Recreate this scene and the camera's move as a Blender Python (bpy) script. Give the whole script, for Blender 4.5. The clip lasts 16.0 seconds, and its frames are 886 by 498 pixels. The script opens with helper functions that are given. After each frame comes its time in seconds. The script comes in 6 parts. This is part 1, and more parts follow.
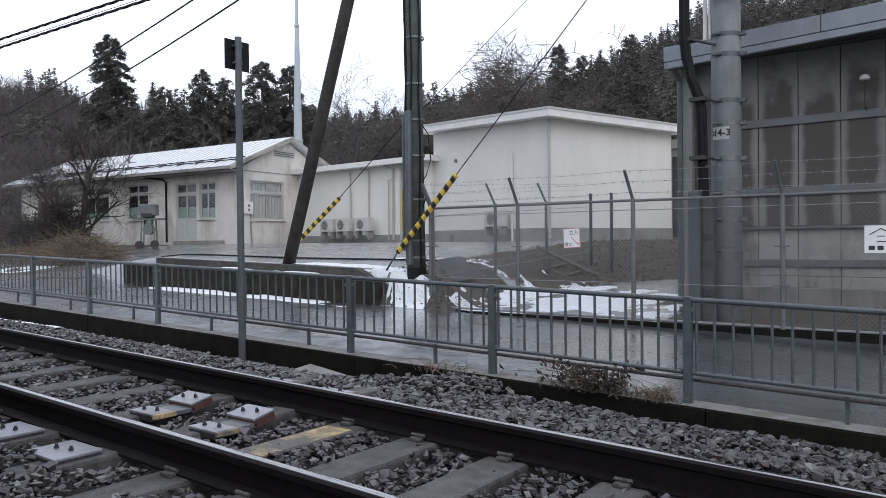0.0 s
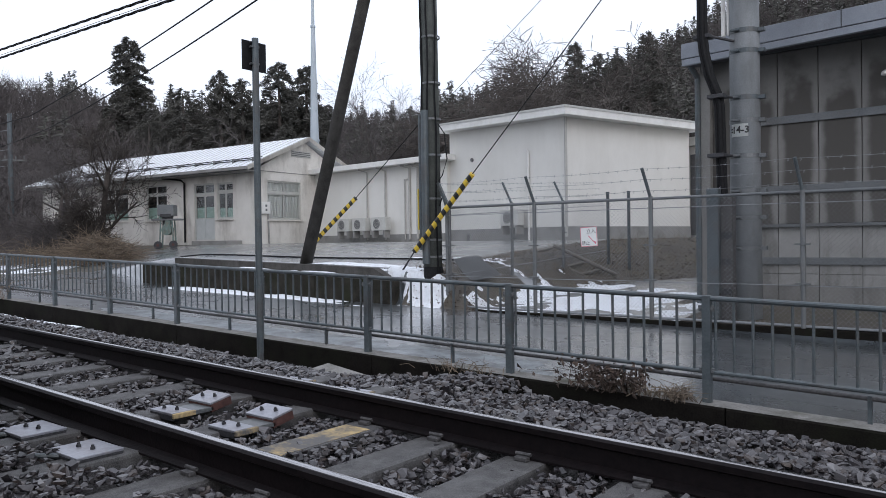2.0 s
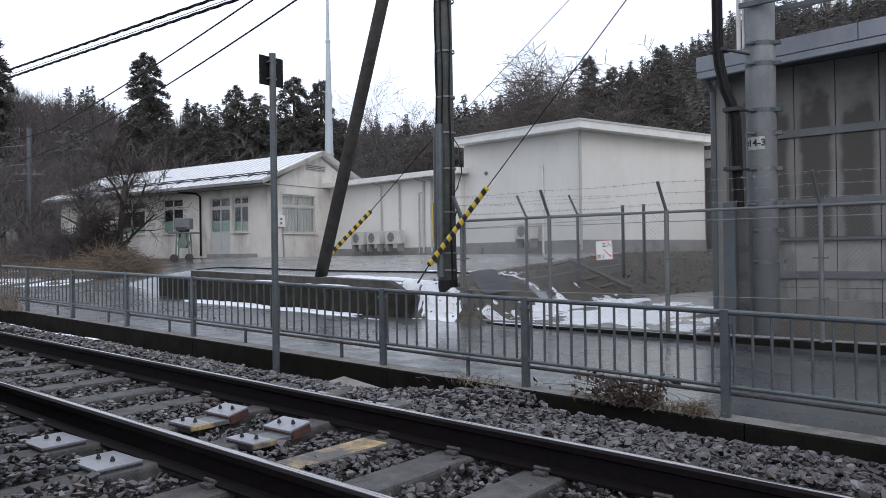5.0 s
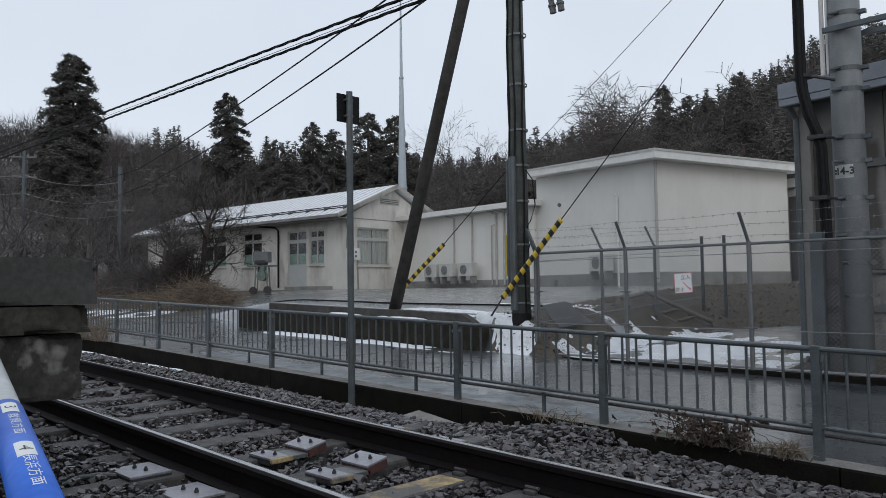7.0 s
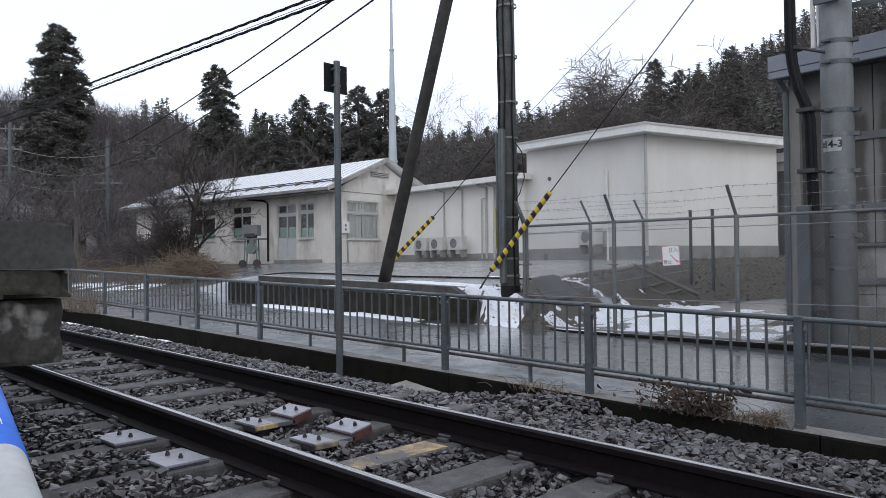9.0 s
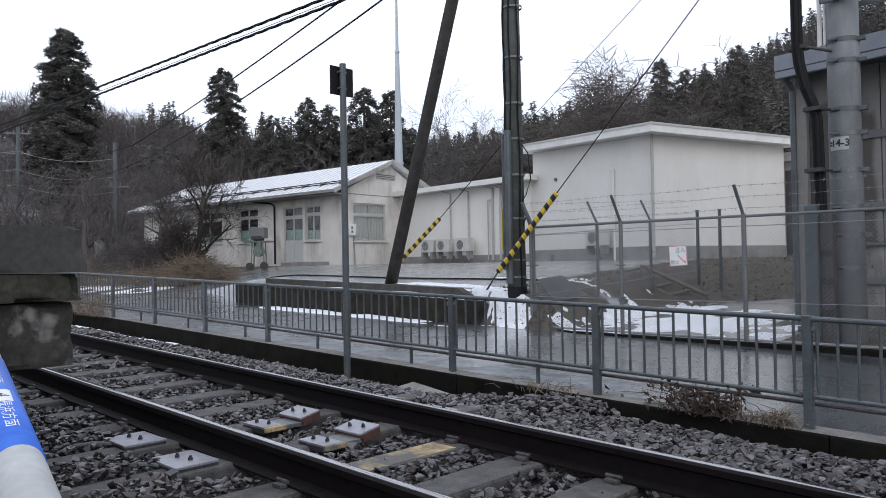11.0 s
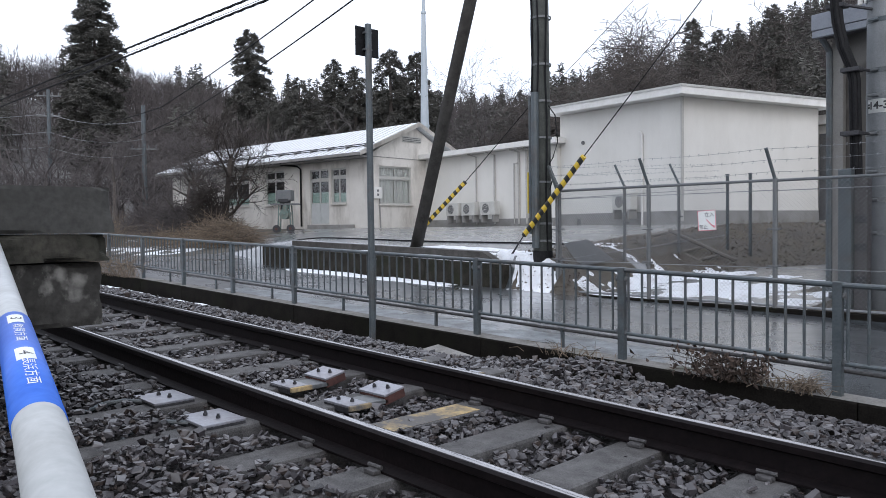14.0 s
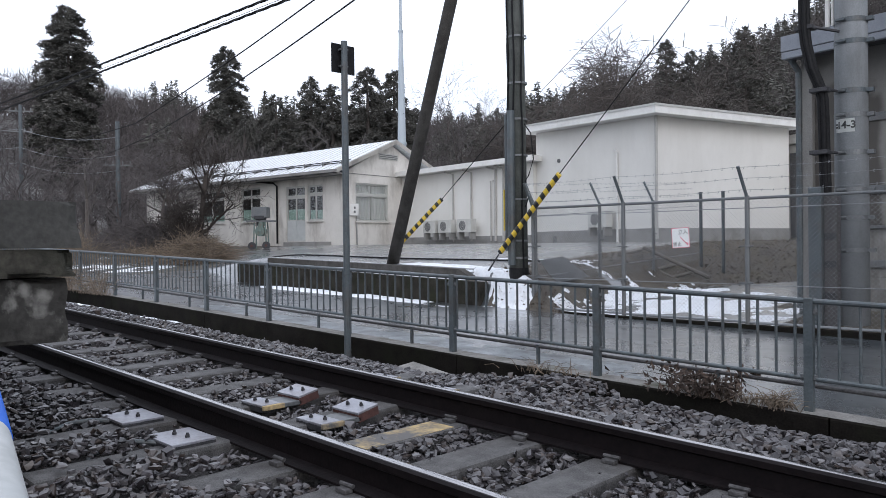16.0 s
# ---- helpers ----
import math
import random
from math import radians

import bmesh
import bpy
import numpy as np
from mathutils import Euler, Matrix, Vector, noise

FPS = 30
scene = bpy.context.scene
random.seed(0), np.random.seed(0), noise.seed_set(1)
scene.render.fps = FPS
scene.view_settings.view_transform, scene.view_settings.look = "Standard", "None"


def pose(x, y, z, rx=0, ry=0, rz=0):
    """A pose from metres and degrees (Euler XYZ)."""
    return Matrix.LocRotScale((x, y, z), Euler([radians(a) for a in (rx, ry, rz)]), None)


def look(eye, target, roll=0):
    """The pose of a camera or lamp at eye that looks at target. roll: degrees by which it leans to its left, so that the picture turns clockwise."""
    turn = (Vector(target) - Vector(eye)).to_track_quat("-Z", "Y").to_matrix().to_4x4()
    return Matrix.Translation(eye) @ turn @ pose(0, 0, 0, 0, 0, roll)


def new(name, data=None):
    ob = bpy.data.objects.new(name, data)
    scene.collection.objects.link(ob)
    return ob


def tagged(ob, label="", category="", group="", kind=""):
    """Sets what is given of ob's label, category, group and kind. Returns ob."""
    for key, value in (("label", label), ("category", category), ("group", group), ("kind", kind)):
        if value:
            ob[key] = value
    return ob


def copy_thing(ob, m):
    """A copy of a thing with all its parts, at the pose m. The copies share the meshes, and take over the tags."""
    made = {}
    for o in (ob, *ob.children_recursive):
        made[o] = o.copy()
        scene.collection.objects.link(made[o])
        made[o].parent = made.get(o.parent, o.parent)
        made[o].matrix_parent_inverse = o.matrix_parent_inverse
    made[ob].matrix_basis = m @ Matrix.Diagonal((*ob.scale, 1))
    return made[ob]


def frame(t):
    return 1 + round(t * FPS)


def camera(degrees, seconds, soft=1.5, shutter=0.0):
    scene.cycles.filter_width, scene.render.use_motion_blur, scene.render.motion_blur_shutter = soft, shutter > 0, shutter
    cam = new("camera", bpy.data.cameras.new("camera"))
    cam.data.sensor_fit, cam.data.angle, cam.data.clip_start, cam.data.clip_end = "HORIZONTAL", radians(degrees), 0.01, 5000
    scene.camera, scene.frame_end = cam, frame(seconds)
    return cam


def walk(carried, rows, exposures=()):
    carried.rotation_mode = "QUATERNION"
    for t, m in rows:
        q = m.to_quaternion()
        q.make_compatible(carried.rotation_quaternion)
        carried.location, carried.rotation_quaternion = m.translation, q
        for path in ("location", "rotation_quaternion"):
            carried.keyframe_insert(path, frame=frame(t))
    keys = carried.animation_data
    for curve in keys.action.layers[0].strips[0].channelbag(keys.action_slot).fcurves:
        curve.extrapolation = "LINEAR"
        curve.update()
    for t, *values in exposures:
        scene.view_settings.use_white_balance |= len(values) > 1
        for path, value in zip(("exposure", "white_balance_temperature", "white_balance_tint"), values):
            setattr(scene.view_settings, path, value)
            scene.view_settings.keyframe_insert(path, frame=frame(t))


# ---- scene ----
EXPOSURES = [
    (0.0, -0.15, 5900, 13),
    (0.5, -0.30, 5900, 13),
    (1.0, -0.45, 5900, 13),
    (1.5, -0.30, 5900, 13),
    (2.0, -0.20, 5900, 13),
    (2.5, -0.20, 5900, 13),
    (3.0, -0.22, 5900, 13),
    (5.5, -0.20, 5900, 13),
    (6.0, -0.42, 5900, 13),
    (6.5, -0.43, 5920, 12),
    (7.0, -0.74, 5950, 9),
    (7.5, -0.68, 5950, 9),
    (8.0, -0.38, 5920, 11),
    (10.5, -0.20, 5900, 13),
    (12.0, -0.20, 5900, 13),
    (14.0, 0.0, 5900, 13),
    (16.0, 0.0, 5900, 13),
]
cam = camera(61.07, 16.0, soft=0.75)
PATH = [
    (0.0, 0.029, -0.030, 0.931, 89.40, 0.57, 37.22),
    (0.5, 0.014, -0.023, 0.941, 91.46, 0.45, 36.78),
    (1.0, 0.025, -0.030, 0.938, 90.79, 0.58, 37.65),
    (1.5, 0.031, -0.028, 0.933, 90.92, 0.57, 38.77),
    (2.0, 0.025, -0.031, 0.932, 89.35, 0.80, 38.47),
    (2.5, 0.022, -0.034, 0.923, 90.57, 0.86, 38.98),
    (3.0, 0.019, -0.037, 0.920, 90.40, 0.88, 38.39),
    (5.5, 0.006, -0.058, 0.934, 90.53, 0.57, 40.50),
    (6.0, -0.001, -0.065, 0.932, 92.43, 0.45, 43.40),
    (6.5, 0.004, -0.060, 0.952, 93.08, 0.68, 43.46),
    (7.0, -0.011, -0.060, 0.949, 92.89, 0.78, 45.00),
    (7.5, -0.022, -0.032, 0.939, 90.54, 0.62, 45.38),
    (8.0, -0.011, -0.030, 0.923, 91.30, 0.55, 44.22),
    (10.5, 0.012, -0.032, 0.909, 90.33, 1.02, 44.57),
    (11.0, 0.011, -0.039, 0.912, 91.06, 0.98, 44.79),
    (11.5, 0.013, -0.032, 0.907, 90.94, 1.04, 42.96),
    (12.0, -0.007, -0.037, 0.898, 89.12, 1.02, 39.75),
    (12.5, -0.005, -0.040, 0.897, 89.15, 0.74, 40.95),
    (13.0, -0.016, -0.035, 0.894, 89.01, 0.67, 42.81),
    (13.5, -0.016, -0.030, 0.897, 88.65, 0.65, 44.96),
    (14.0, -0.002, -0.021, 0.908, 88.31, 0.66, 46.74),
    (14.5, -0.006, -0.001, 0.907, 88.21, 0.64, 45.99),
    (15.0, -0.000, -0.001, 0.905, 88.51, 0.65, 45.81),
    (15.5, 0.012, -0.009, 0.909, 89.21, 0.61, 45.83),
    (16.0, -0.000, 0.000, 0.900, 89.62, 0.60, 45.00),
]
walk(cam, [(row[0], pose(*row[1:])) for row in PATH], EXPOSURES)

# ---- light: overcast winter day ----
world = bpy.data.worlds.new("world")
scene.world = world
world.use_nodes = True
wn = world.node_tree.nodes
wl = world.node_tree.links
wn.clear()
w_out = wn.new("ShaderNodeOutputWorld")
w_bg = wn.new("ShaderNodeBackground")
w_sky = wn.new("ShaderNodeTexSky")
w_sky.sky_type = "NISHITA"
w_sky.sun_disc = False
w_sky.sun_elevation = radians(24)
w_sky.sun_rotation = radians(125)
w_sky.dust_density = 4.0
w_gain = wn.new("ShaderNodeVectorMath")
w_gain.operation = "SCALE"
w_gain.inputs["Scale"].default_value = 0.10
w_tc = wn.new("ShaderNodeTexCoord")
w_noise = wn.new("ShaderNodeTexNoise")
w_noise.inputs["Scale"].default_value = 2.2
w_noise.inputs["Detail"].default_value = 4.0
w_ramp = wn.new("ShaderNodeValToRGB")
w_ramp.color_ramp.elements[0].position = 0.30
w_ramp.color_ramp.elements[0].color = (0.88, 0.905, 0.94, 1)
w_ramp.color_ramp.elements[1].position = 0.62
w_ramp.color_ramp.elements[1].color = (0.97, 0.98, 1.0, 1)
w_mix = wn.new("ShaderNodeMix")
w_mix.data_type = "RGBA"
w_mix.inputs["Factor"].default_value = 0.88
wl.new(w_tc.outputs["Generated"], w_noise.inputs["Vector"])
wl.new(w_noise.outputs["Fac"], w_ramp.inputs["Fac"])
wl.new(w_sky.outputs["Color"], w_gain.inputs[0])
wl.new(w_gain.outputs["Vector"], w_mix.inputs["A"])
wl.new(w_ramp.outputs["Color"], w_mix.inputs["B"])
wl.new(w_mix.outputs["Result"], w_bg.inputs["Color"])
w_bg.inputs["Strength"].default_value = 1.46
wl.new(w_bg.outputs["Background"], w_out.inputs["Surface"])

sun = new("sun", bpy.data.lights.new("sun", "SUN"))
sun.data.energy = 0.5
sun.data.angle = radians(30)
sun.data.color = (1.0, 0.97, 0.93)
sun.matrix_world = look((34, -24, 34), (0, 0, 0))

# ---- materials ----
def material(name, low, high, rough=0.8, scale=8.0, metal=0.0, bump=0.3, fine=60.0, rough_low=None,
             stain=None, stain_amount=0.0, stain_scale=1.2, streak=0.0, stain_at=0.48, spec=0.5, varied=0.0, island=False, bump_size=0.01, coat=0.0):
    """A procedural surface: two colours mixed by coarse and fine noise, optional stains, streaks and relief."""
    m = bpy.data.materials.new(name)
    m.use_nodes = True
    n, l = m.node_tree.nodes, m.node_tree.links
    b = n["Principled BSDF"]
    b.inputs["Metallic"].default_value = metal
    b.inputs["Specular IOR Level"].default_value = spec
    b.inputs["Coat Weight"].default_value = coat
    b.inputs["Coat Roughness"].default_value = 0.24
    b.inputs["Coat IOR"].default_value = 1.85
    geo = n.new("ShaderNodeNewGeometry")
    place = geo.outputs["Position"]
    if streak:
        mp = n.new("ShaderNodeMapping")
        mp.inputs["Scale"].default_value = (1, 1, streak)
        l.new(place, mp.inputs["Vector"])
        stain_place = mp.outputs["Vector"]
    else:
        stain_place = place
    a = n.new("ShaderNodeTexNoise")
    a.inputs["Scale"].default_value = scale
    a.inputs["Detail"].default_value = 6
    a.inputs["Roughness"].default_value = 0.65
    l.new(place, a.inputs["Vector"])
    f = n.new("ShaderNodeTexNoise")
    f.inputs["Scale"].default_value = fine
    f.inputs["Detail"].default_value = 3
    l.new(place, f.inputs["Vector"])
    both = n.new("ShaderNodeMath")
    both.operation = "MULTIPLY_ADD"
    both.inputs[1].default_value = 0.55
    l.new(a.outputs["Fac"], both.inputs[0])
    half = n.new("ShaderNodeMath")
    half.operation = "MULTIPLY"
    half.inputs[1].default_value = 0.45
    l.new(f.outputs["Fac"], half.inputs[0])
    l.new(half.outputs["Value"], both.inputs[2])
    ramp = n.new("ShaderNodeValToRGB")
    ramp.color_ramp.elements[0].position = 0.36
    ramp.color_ramp.elements[0].color = (*low, 1)
    ramp.color_ramp.elements[1].position = 0.64
    ramp.color_ramp.elements[1].color = (*high, 1)
    l.new(both.outputs["Value"], ramp.inputs["Fac"])
    colour = ramp.outputs["Color"]
    if stain:
        s = n.new("ShaderNodeTexNoise")
        s.inputs["Scale"].default_value = stain_scale
        s.inputs["Detail"].default_value = 8
        s.inputs["Roughness"].default_value = 0.7
        l.new(stain_place, s.inputs["Vector"])
        sr = n.new("ShaderNodeMapRange")
        sr.inputs["From Min"].default_value = stain_at
        sr.inputs["From Max"].default_value = stain_at + 0.20
        sr.inputs["To Max"].default_value = stain_amount
        l.new(s.outputs["Fac"], sr.inputs["Value"])
        mx = n.new("ShaderNodeMix")
        mx.data_type = "RGBA"
        l.new(sr.outputs["Result"], mx.inputs["Factor"])
        l.new(colour, mx.inputs["A"])
        mx.inputs["B"].default_value = (*stain, 1)
        colour = mx.outputs["Result"]
    if varied:
        if island:
            pick = geo.outputs["Random Per Island"]
        else:
            info = n.new("ShaderNodeObjectInfo")
            pick = info.outputs["Random"]
        vr = n.new("ShaderNodeMapRange")
        vr.inputs["To Min"].default_value = 1 - varied
        vr.inputs["To Max"].default_value = 1 + varied
        l.new(pick, vr.inputs["Value"])
        vm = n.new("ShaderNodeVectorMath")
        vm.operation = "SCALE"
        l.new(colour, vm.inputs[0])
        l.new(vr.outputs["Result"], vm.inputs["Scale"])
        colour = vm.outputs["Vector"]
    l.new(colour, b.inputs["Base Color"])
    if rough_low is None:
        b.inputs["Roughness"].default_value = rough
    else:
        rr = n.new("ShaderNodeMapRange")
        rr.inputs["From Min"].default_value = 0.4
        rr.inputs["From Max"].default_value = 0.6
        rr.inputs["To Min"].default_value = rough_low
        rr.inputs["To Max"].default_value = rough
        l.new(a.outputs["Fac"], rr.inputs["Value"])
        l.new(rr.outputs["Result"], b.inputs["Roughness"])
    if bump:
        bp = n.new("ShaderNodeBump")
        bp.inputs["Strength"].default_value = bump
        bp.inputs["Distance"].default_value = bump_size
        l.new(both.outputs["Value"], bp.inputs["Height"])
        l.new(bp.outputs["Normal"], b.inputs["Normal"])
    return m


def stone_tones(name, tones, rough, spec):
    """Crushed stone: every stone has a tone of its own, with fine grain on its facets."""
    m = material(name, (0.80, 0.79, 0.79), (1.0, 1.0, 1.0), rough, 25, fine=140, bump=0.12, spec=spec, bump_size=0.004)
    n, l = m.node_tree.nodes, m.node_tree.links
    b = n["Principled BSDF"]
    grain = b.inputs["Base Color"].links[0].from_socket
    geo = n.new("ShaderNodeNewGeometry")
    ramp = n.new("ShaderNodeValToRGB")
    ramp.color_ramp.interpolation = "LINEAR"
    stops = ramp.color_ramp.elements
    while len(stops) < len(tones):
        stops.new(0.5)
    for k, tone in enumerate(tones):
        stops[k].position = k / (len(tones) - 1)
        stops[k].color = (*tone, 1)
    l.new(geo.outputs["Random Per Island"], ramp.inputs["Fac"])
    mx = n.new("ShaderNodeMix")
    mx.data_type, mx.blend_type = "RGBA", "MULTIPLY"
    mx.inputs["Factor"].default_value = 1.0
    l.new(ramp.outputs["Color"], mx.inputs["A"])
    l.new(grain, mx.inputs["B"])
    l.new(mx.outputs["Result"], b.inputs["Base Color"])
    return m


M_STONE = stone_tones("ballast_stone", [(0.010, 0.009, 0.010), (0.035, 0.031, 0.034), (0.080, 0.074, 0.079), (0.060, 0.046, 0.039), (0.022, 0.020, 0.023), (0.125, 0.118, 0.121), (0.042, 0.039, 0.043), (0.19, 0.182, 0.182)], 0.34, 0.55)
# bed coloured near black to act as shadow in the gaps between stones
M_BED = material("shaded_ballast_bed", (0.010, 0.009, 0.009), (0.035, 0.031, 0.029), 0.9, 12, bump=1.0, bump_size=0.03)
# rust tone taken down to near black, carrying the shade of the rail sides
M_RAILSIDE = material("rusty_shaded_rail_side", (0.0035, 0.0026, 0.003), (0.010, 0.007, 0.0075), 0.55, 20, spec=0.15)
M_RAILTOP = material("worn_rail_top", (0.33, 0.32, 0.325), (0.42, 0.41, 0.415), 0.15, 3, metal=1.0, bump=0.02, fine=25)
M_SLEEPER = material("sleeper_concrete", (0.028, 0.027, 0.027), (0.135, 0.131, 0.128), 0.75, 9, fine=150, bump=1.0, bump_size=0.006, stain=(0.035, 0.030, 0.027), stain_amount=0.75, stain_scale=2.2)
M_YELLOW = material("worn_yellow_paint", (0.42, 0.30, 0.12), (0.60, 0.45, 0.22), 0.8, 12, stain=(0.11, 0.105, 0.10), stain_amount=1.0, stain_scale=4.5, stain_at=0.37)
M_STEEL = material("galvanised_plate", (0.25, 0.255, 0.285), (0.38, 0.385, 0.42), 0.42, 7, metal=0.35, bump=0.15, stain=(0.16, 0.10, 0.07), stain_amount=0.35, stain_scale=3)
M_RUST = material("rusty_steel", (0.045, 0.018, 0.015), (0.095, 0.042, 0.034), 0.7, 14)
M_BOLT = material("dark_bolt", (0.02, 0.02, 0.022), (0.05, 0.05, 0.055), 0.6, 30)
# mossy curb face, far darker than M_CURBTOP: its side shade is in the colour
M_CURB = material("mossy_shaded_concrete", (0.006, 0.0055, 0.005), (0.019, 0.017, 0.0145), 0.95, 4, bump=0.6, spec=0.05, stain=(0.012, 0.014, 0.008), stain_amount=0.7, stain_scale=2.0)
M_TROUGH = material("mossy_trough_concrete", (0.010, 0.0095, 0.008), (0.048, 0.044, 0.037), 0.9, 5, bump=0.8, spec=0.1, stain=(0.022, 0.026, 0.012), stain_amount=0.7, stain_scale=3.0, streak=0.4)
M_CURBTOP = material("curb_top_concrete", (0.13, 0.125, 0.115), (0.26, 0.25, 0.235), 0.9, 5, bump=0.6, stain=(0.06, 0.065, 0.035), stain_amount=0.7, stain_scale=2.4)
M_FENCE = material("grey_painted_steel", (0.066, 0.080, 0.088), (0.115, 0.134, 0.142), 0.42, 5, metal=0.25, bump=0.1, stain=(0.085, 0.062, 0.048), stain_amount=0.5, stain_scale=3)
M_GALV = material("weathered_galvanised_steel", (0.115, 0.123, 0.127), (0.20, 0.208, 0.212), 0.45, 4, metal=0.4, bump=0.1, stain=(0.08, 0.068, 0.055), stain_amount=0.5, stain_scale=2)
M_WIRE = material("fence_wire", (0.22, 0.23, 0.24), (0.33, 0.34, 0.35), 0.5, 20, metal=0.5, bump=0)
M_ROAD = material("wet_asphalt", (0.026, 0.030, 0.033), (0.052, 0.058, 0.064), 0.36, 0.7, fine=160, bump=0.03, rough_low=0.22, spec=1.0, coat=1.0, bump_size=0.003,
                  stain=(0.085, 0.098, 0.106), stain_amount=0.75, stain_scale=0.5, stain_at=0.42)
M_SNOW = material("old_snow", (0.66, 0.69, 0.73), (0.86, 0.88, 0.91), 0.7, 6, bump=0.6, bump_size=0.02, stain=(0.42, 0.40, 0.37), stain_amount=0.5, stain_scale=5)
M_EARTH = material("bare_earth", (0.045, 0.04, 0.032), (0.12, 0.105, 0.088), 0.95, 3, fine=40, bump=1.0, bump_size=0.03, stain=(0.10, 0.085, 0.05), stain_amount=0.6)
M_PLASTER = material("old_cream_plaster", (0.58, 0.555, 0.51), (0.70, 0.675, 0.625), 0.85, 1.5, bump=0.15, stain=(0.30, 0.275, 0.24), stain_amount=0.7, stain_scale=1.1, streak=0.35)
M_RENDER = material("cream_rendered_wall", (0.70, 0.685, 0.64), (0.76, 0.745, 0.70), 0.85, 0.9, bump=0.08, stain=(0.56, 0.54, 0.49), stain_amount=0.35, stain_scale=0.45, streak=0.3)
M_PLINTH = material("grey_plinth", (0.22, 0.215, 0.205), (0.31, 0.305, 0.29), 0.9, 2, bump=0.3, stain=(0.13, 0.125, 0.11), stain_amount=0.6)
M_WHITE = material("white_painted_metal", (0.70, 0.69, 0.66), (0.80, 0.79, 0.76), 0.5, 3, bump=0.05, stain=(0.5, 0.48, 0.43), stain_amount=0.35)
M_CONC = material("stained_concrete_panel", (0.17, 0.165, 0.155), (0.26, 0.255, 0.24), 0.85, 1.6, bump=0.25, stain=(0.075, 0.07, 0.062), stain_amount=0.85, stain_scale=1.3, streak=0.16)
M_CONCLOW = material("pale_concrete_base", (0.23, 0.226, 0.216), (0.34, 0.335, 0.32), 0.88, 2, bump=0.25, stain=(0.085, 0.08, 0.07), stain_amount=0.85, stain_scale=2.0, streak=0.25)
M_FASCIA = material("blue_grey_fascia", (0.22, 0.24, 0.275), (0.30, 0.32, 0.355), 0.5, 2, bump=0.1, stain=(0.15, 0.155, 0.16), stain_amount=0.4)
M_POLE = material("pole_concrete", (0.215, 0.23, 0.24), (0.30, 0.315, 0.325), 0.8, 2.5, bump=0.2, stain=(0.13, 0.132, 0.13), stain_amount=0.6, stain_scale=1.5, streak=0.3)
M_DARKPOLE = material("dark_weathered_pole", (0.034, 0.032, 0.029), (0.085, 0.08, 0.073), 0.85, 5, bump=0.5, spec=0.25, stain=(0.13, 0.122, 0.115), stain_amount=0.4, stain_scale=2.0, streak=0.15)
M_UTIL = material("grey_green_utility_pole", (0.055, 0.060, 0.055), (0.115, 0.122, 0.112), 0.7, 5, bump=0.4, spec=0.3, stain=(0.03, 0.03, 0.027), stain_amount=0.6, stain_scale=2.0, streak=0.15)
M_BLACK = material("black_cable", (0.008, 0.008, 0.009), (0.02, 0.02, 0.021), 0.6, 20, bump=0.1, spec=0.15)
M_BARK = material("bare_bark", (0.05, 0.043, 0.038), (0.12, 0.105, 0.095), 0.95, 12, bump=0.3, varied=0.3, island=True)
M_TWIG = material("winter_twigs", (0.062, 0.055, 0.054), (0.13, 0.116, 0.112), 0.95, 0.4, bump=0, varied=0.3, island=True)
M_DARKTWIG = material("dark_shrub_twigs", (0.034, 0.029, 0.026), (0.085, 0.074, 0.066), 0.95, 0.8, bump=0, varied=0.4, island=True, spec=0.1)
M_FARTWIG = material("far_winter_twigs", (0.066, 0.059, 0.057), (0.130, 0.116, 0.112), 0.95, 0.2, bump=0, varied=0.2, island=True, spec=0.1)
# foliage tones of both conifer materials lifted to hold the distance haze
M_CEDAR = material("cedar_foliage", (0.092, 0.092, 0.084), (0.175, 0.168, 0.150), 0.9, 1.2, bump=0, varied=0.3, island=True, spec=0.2)
M_FARCEDAR = material("far_conifer_foliage", (0.088, 0.088, 0.080), (0.160, 0.156, 0.140), 0.95, 0.25, bump=0, varied=0.25, island=True, spec=0.1)
# hillside lightened in its colour in place of haze
M_HILL = material("hazed_winter_hillside", (0.10, 0.097, 0.094), (0.19, 0.182, 0.176), 1.0, 0.15, fine=2.0, bump=1.0, bump_size=0.6)
M_PLATFORM = material("weathered_platform_concrete", (0.036, 0.036, 0.033), (0.075, 0.074, 0.068), 0.9, 1.6, fine=40, bump=0.6, stain=(0.022, 0.023, 0.018), stain_amount=0.7, stain_scale=2.5)
M_PLATLOW = material("worn_platform_block", (0.018, 0.017, 0.0145), (0.060, 0.057, 0.051), 0.9, 3.5, fine=30, bump=1.0, stain=(0.34, 0.33, 0.30), stain_amount=0.95, stain_scale=3.6, stain_at=0.47, streak=0.6)
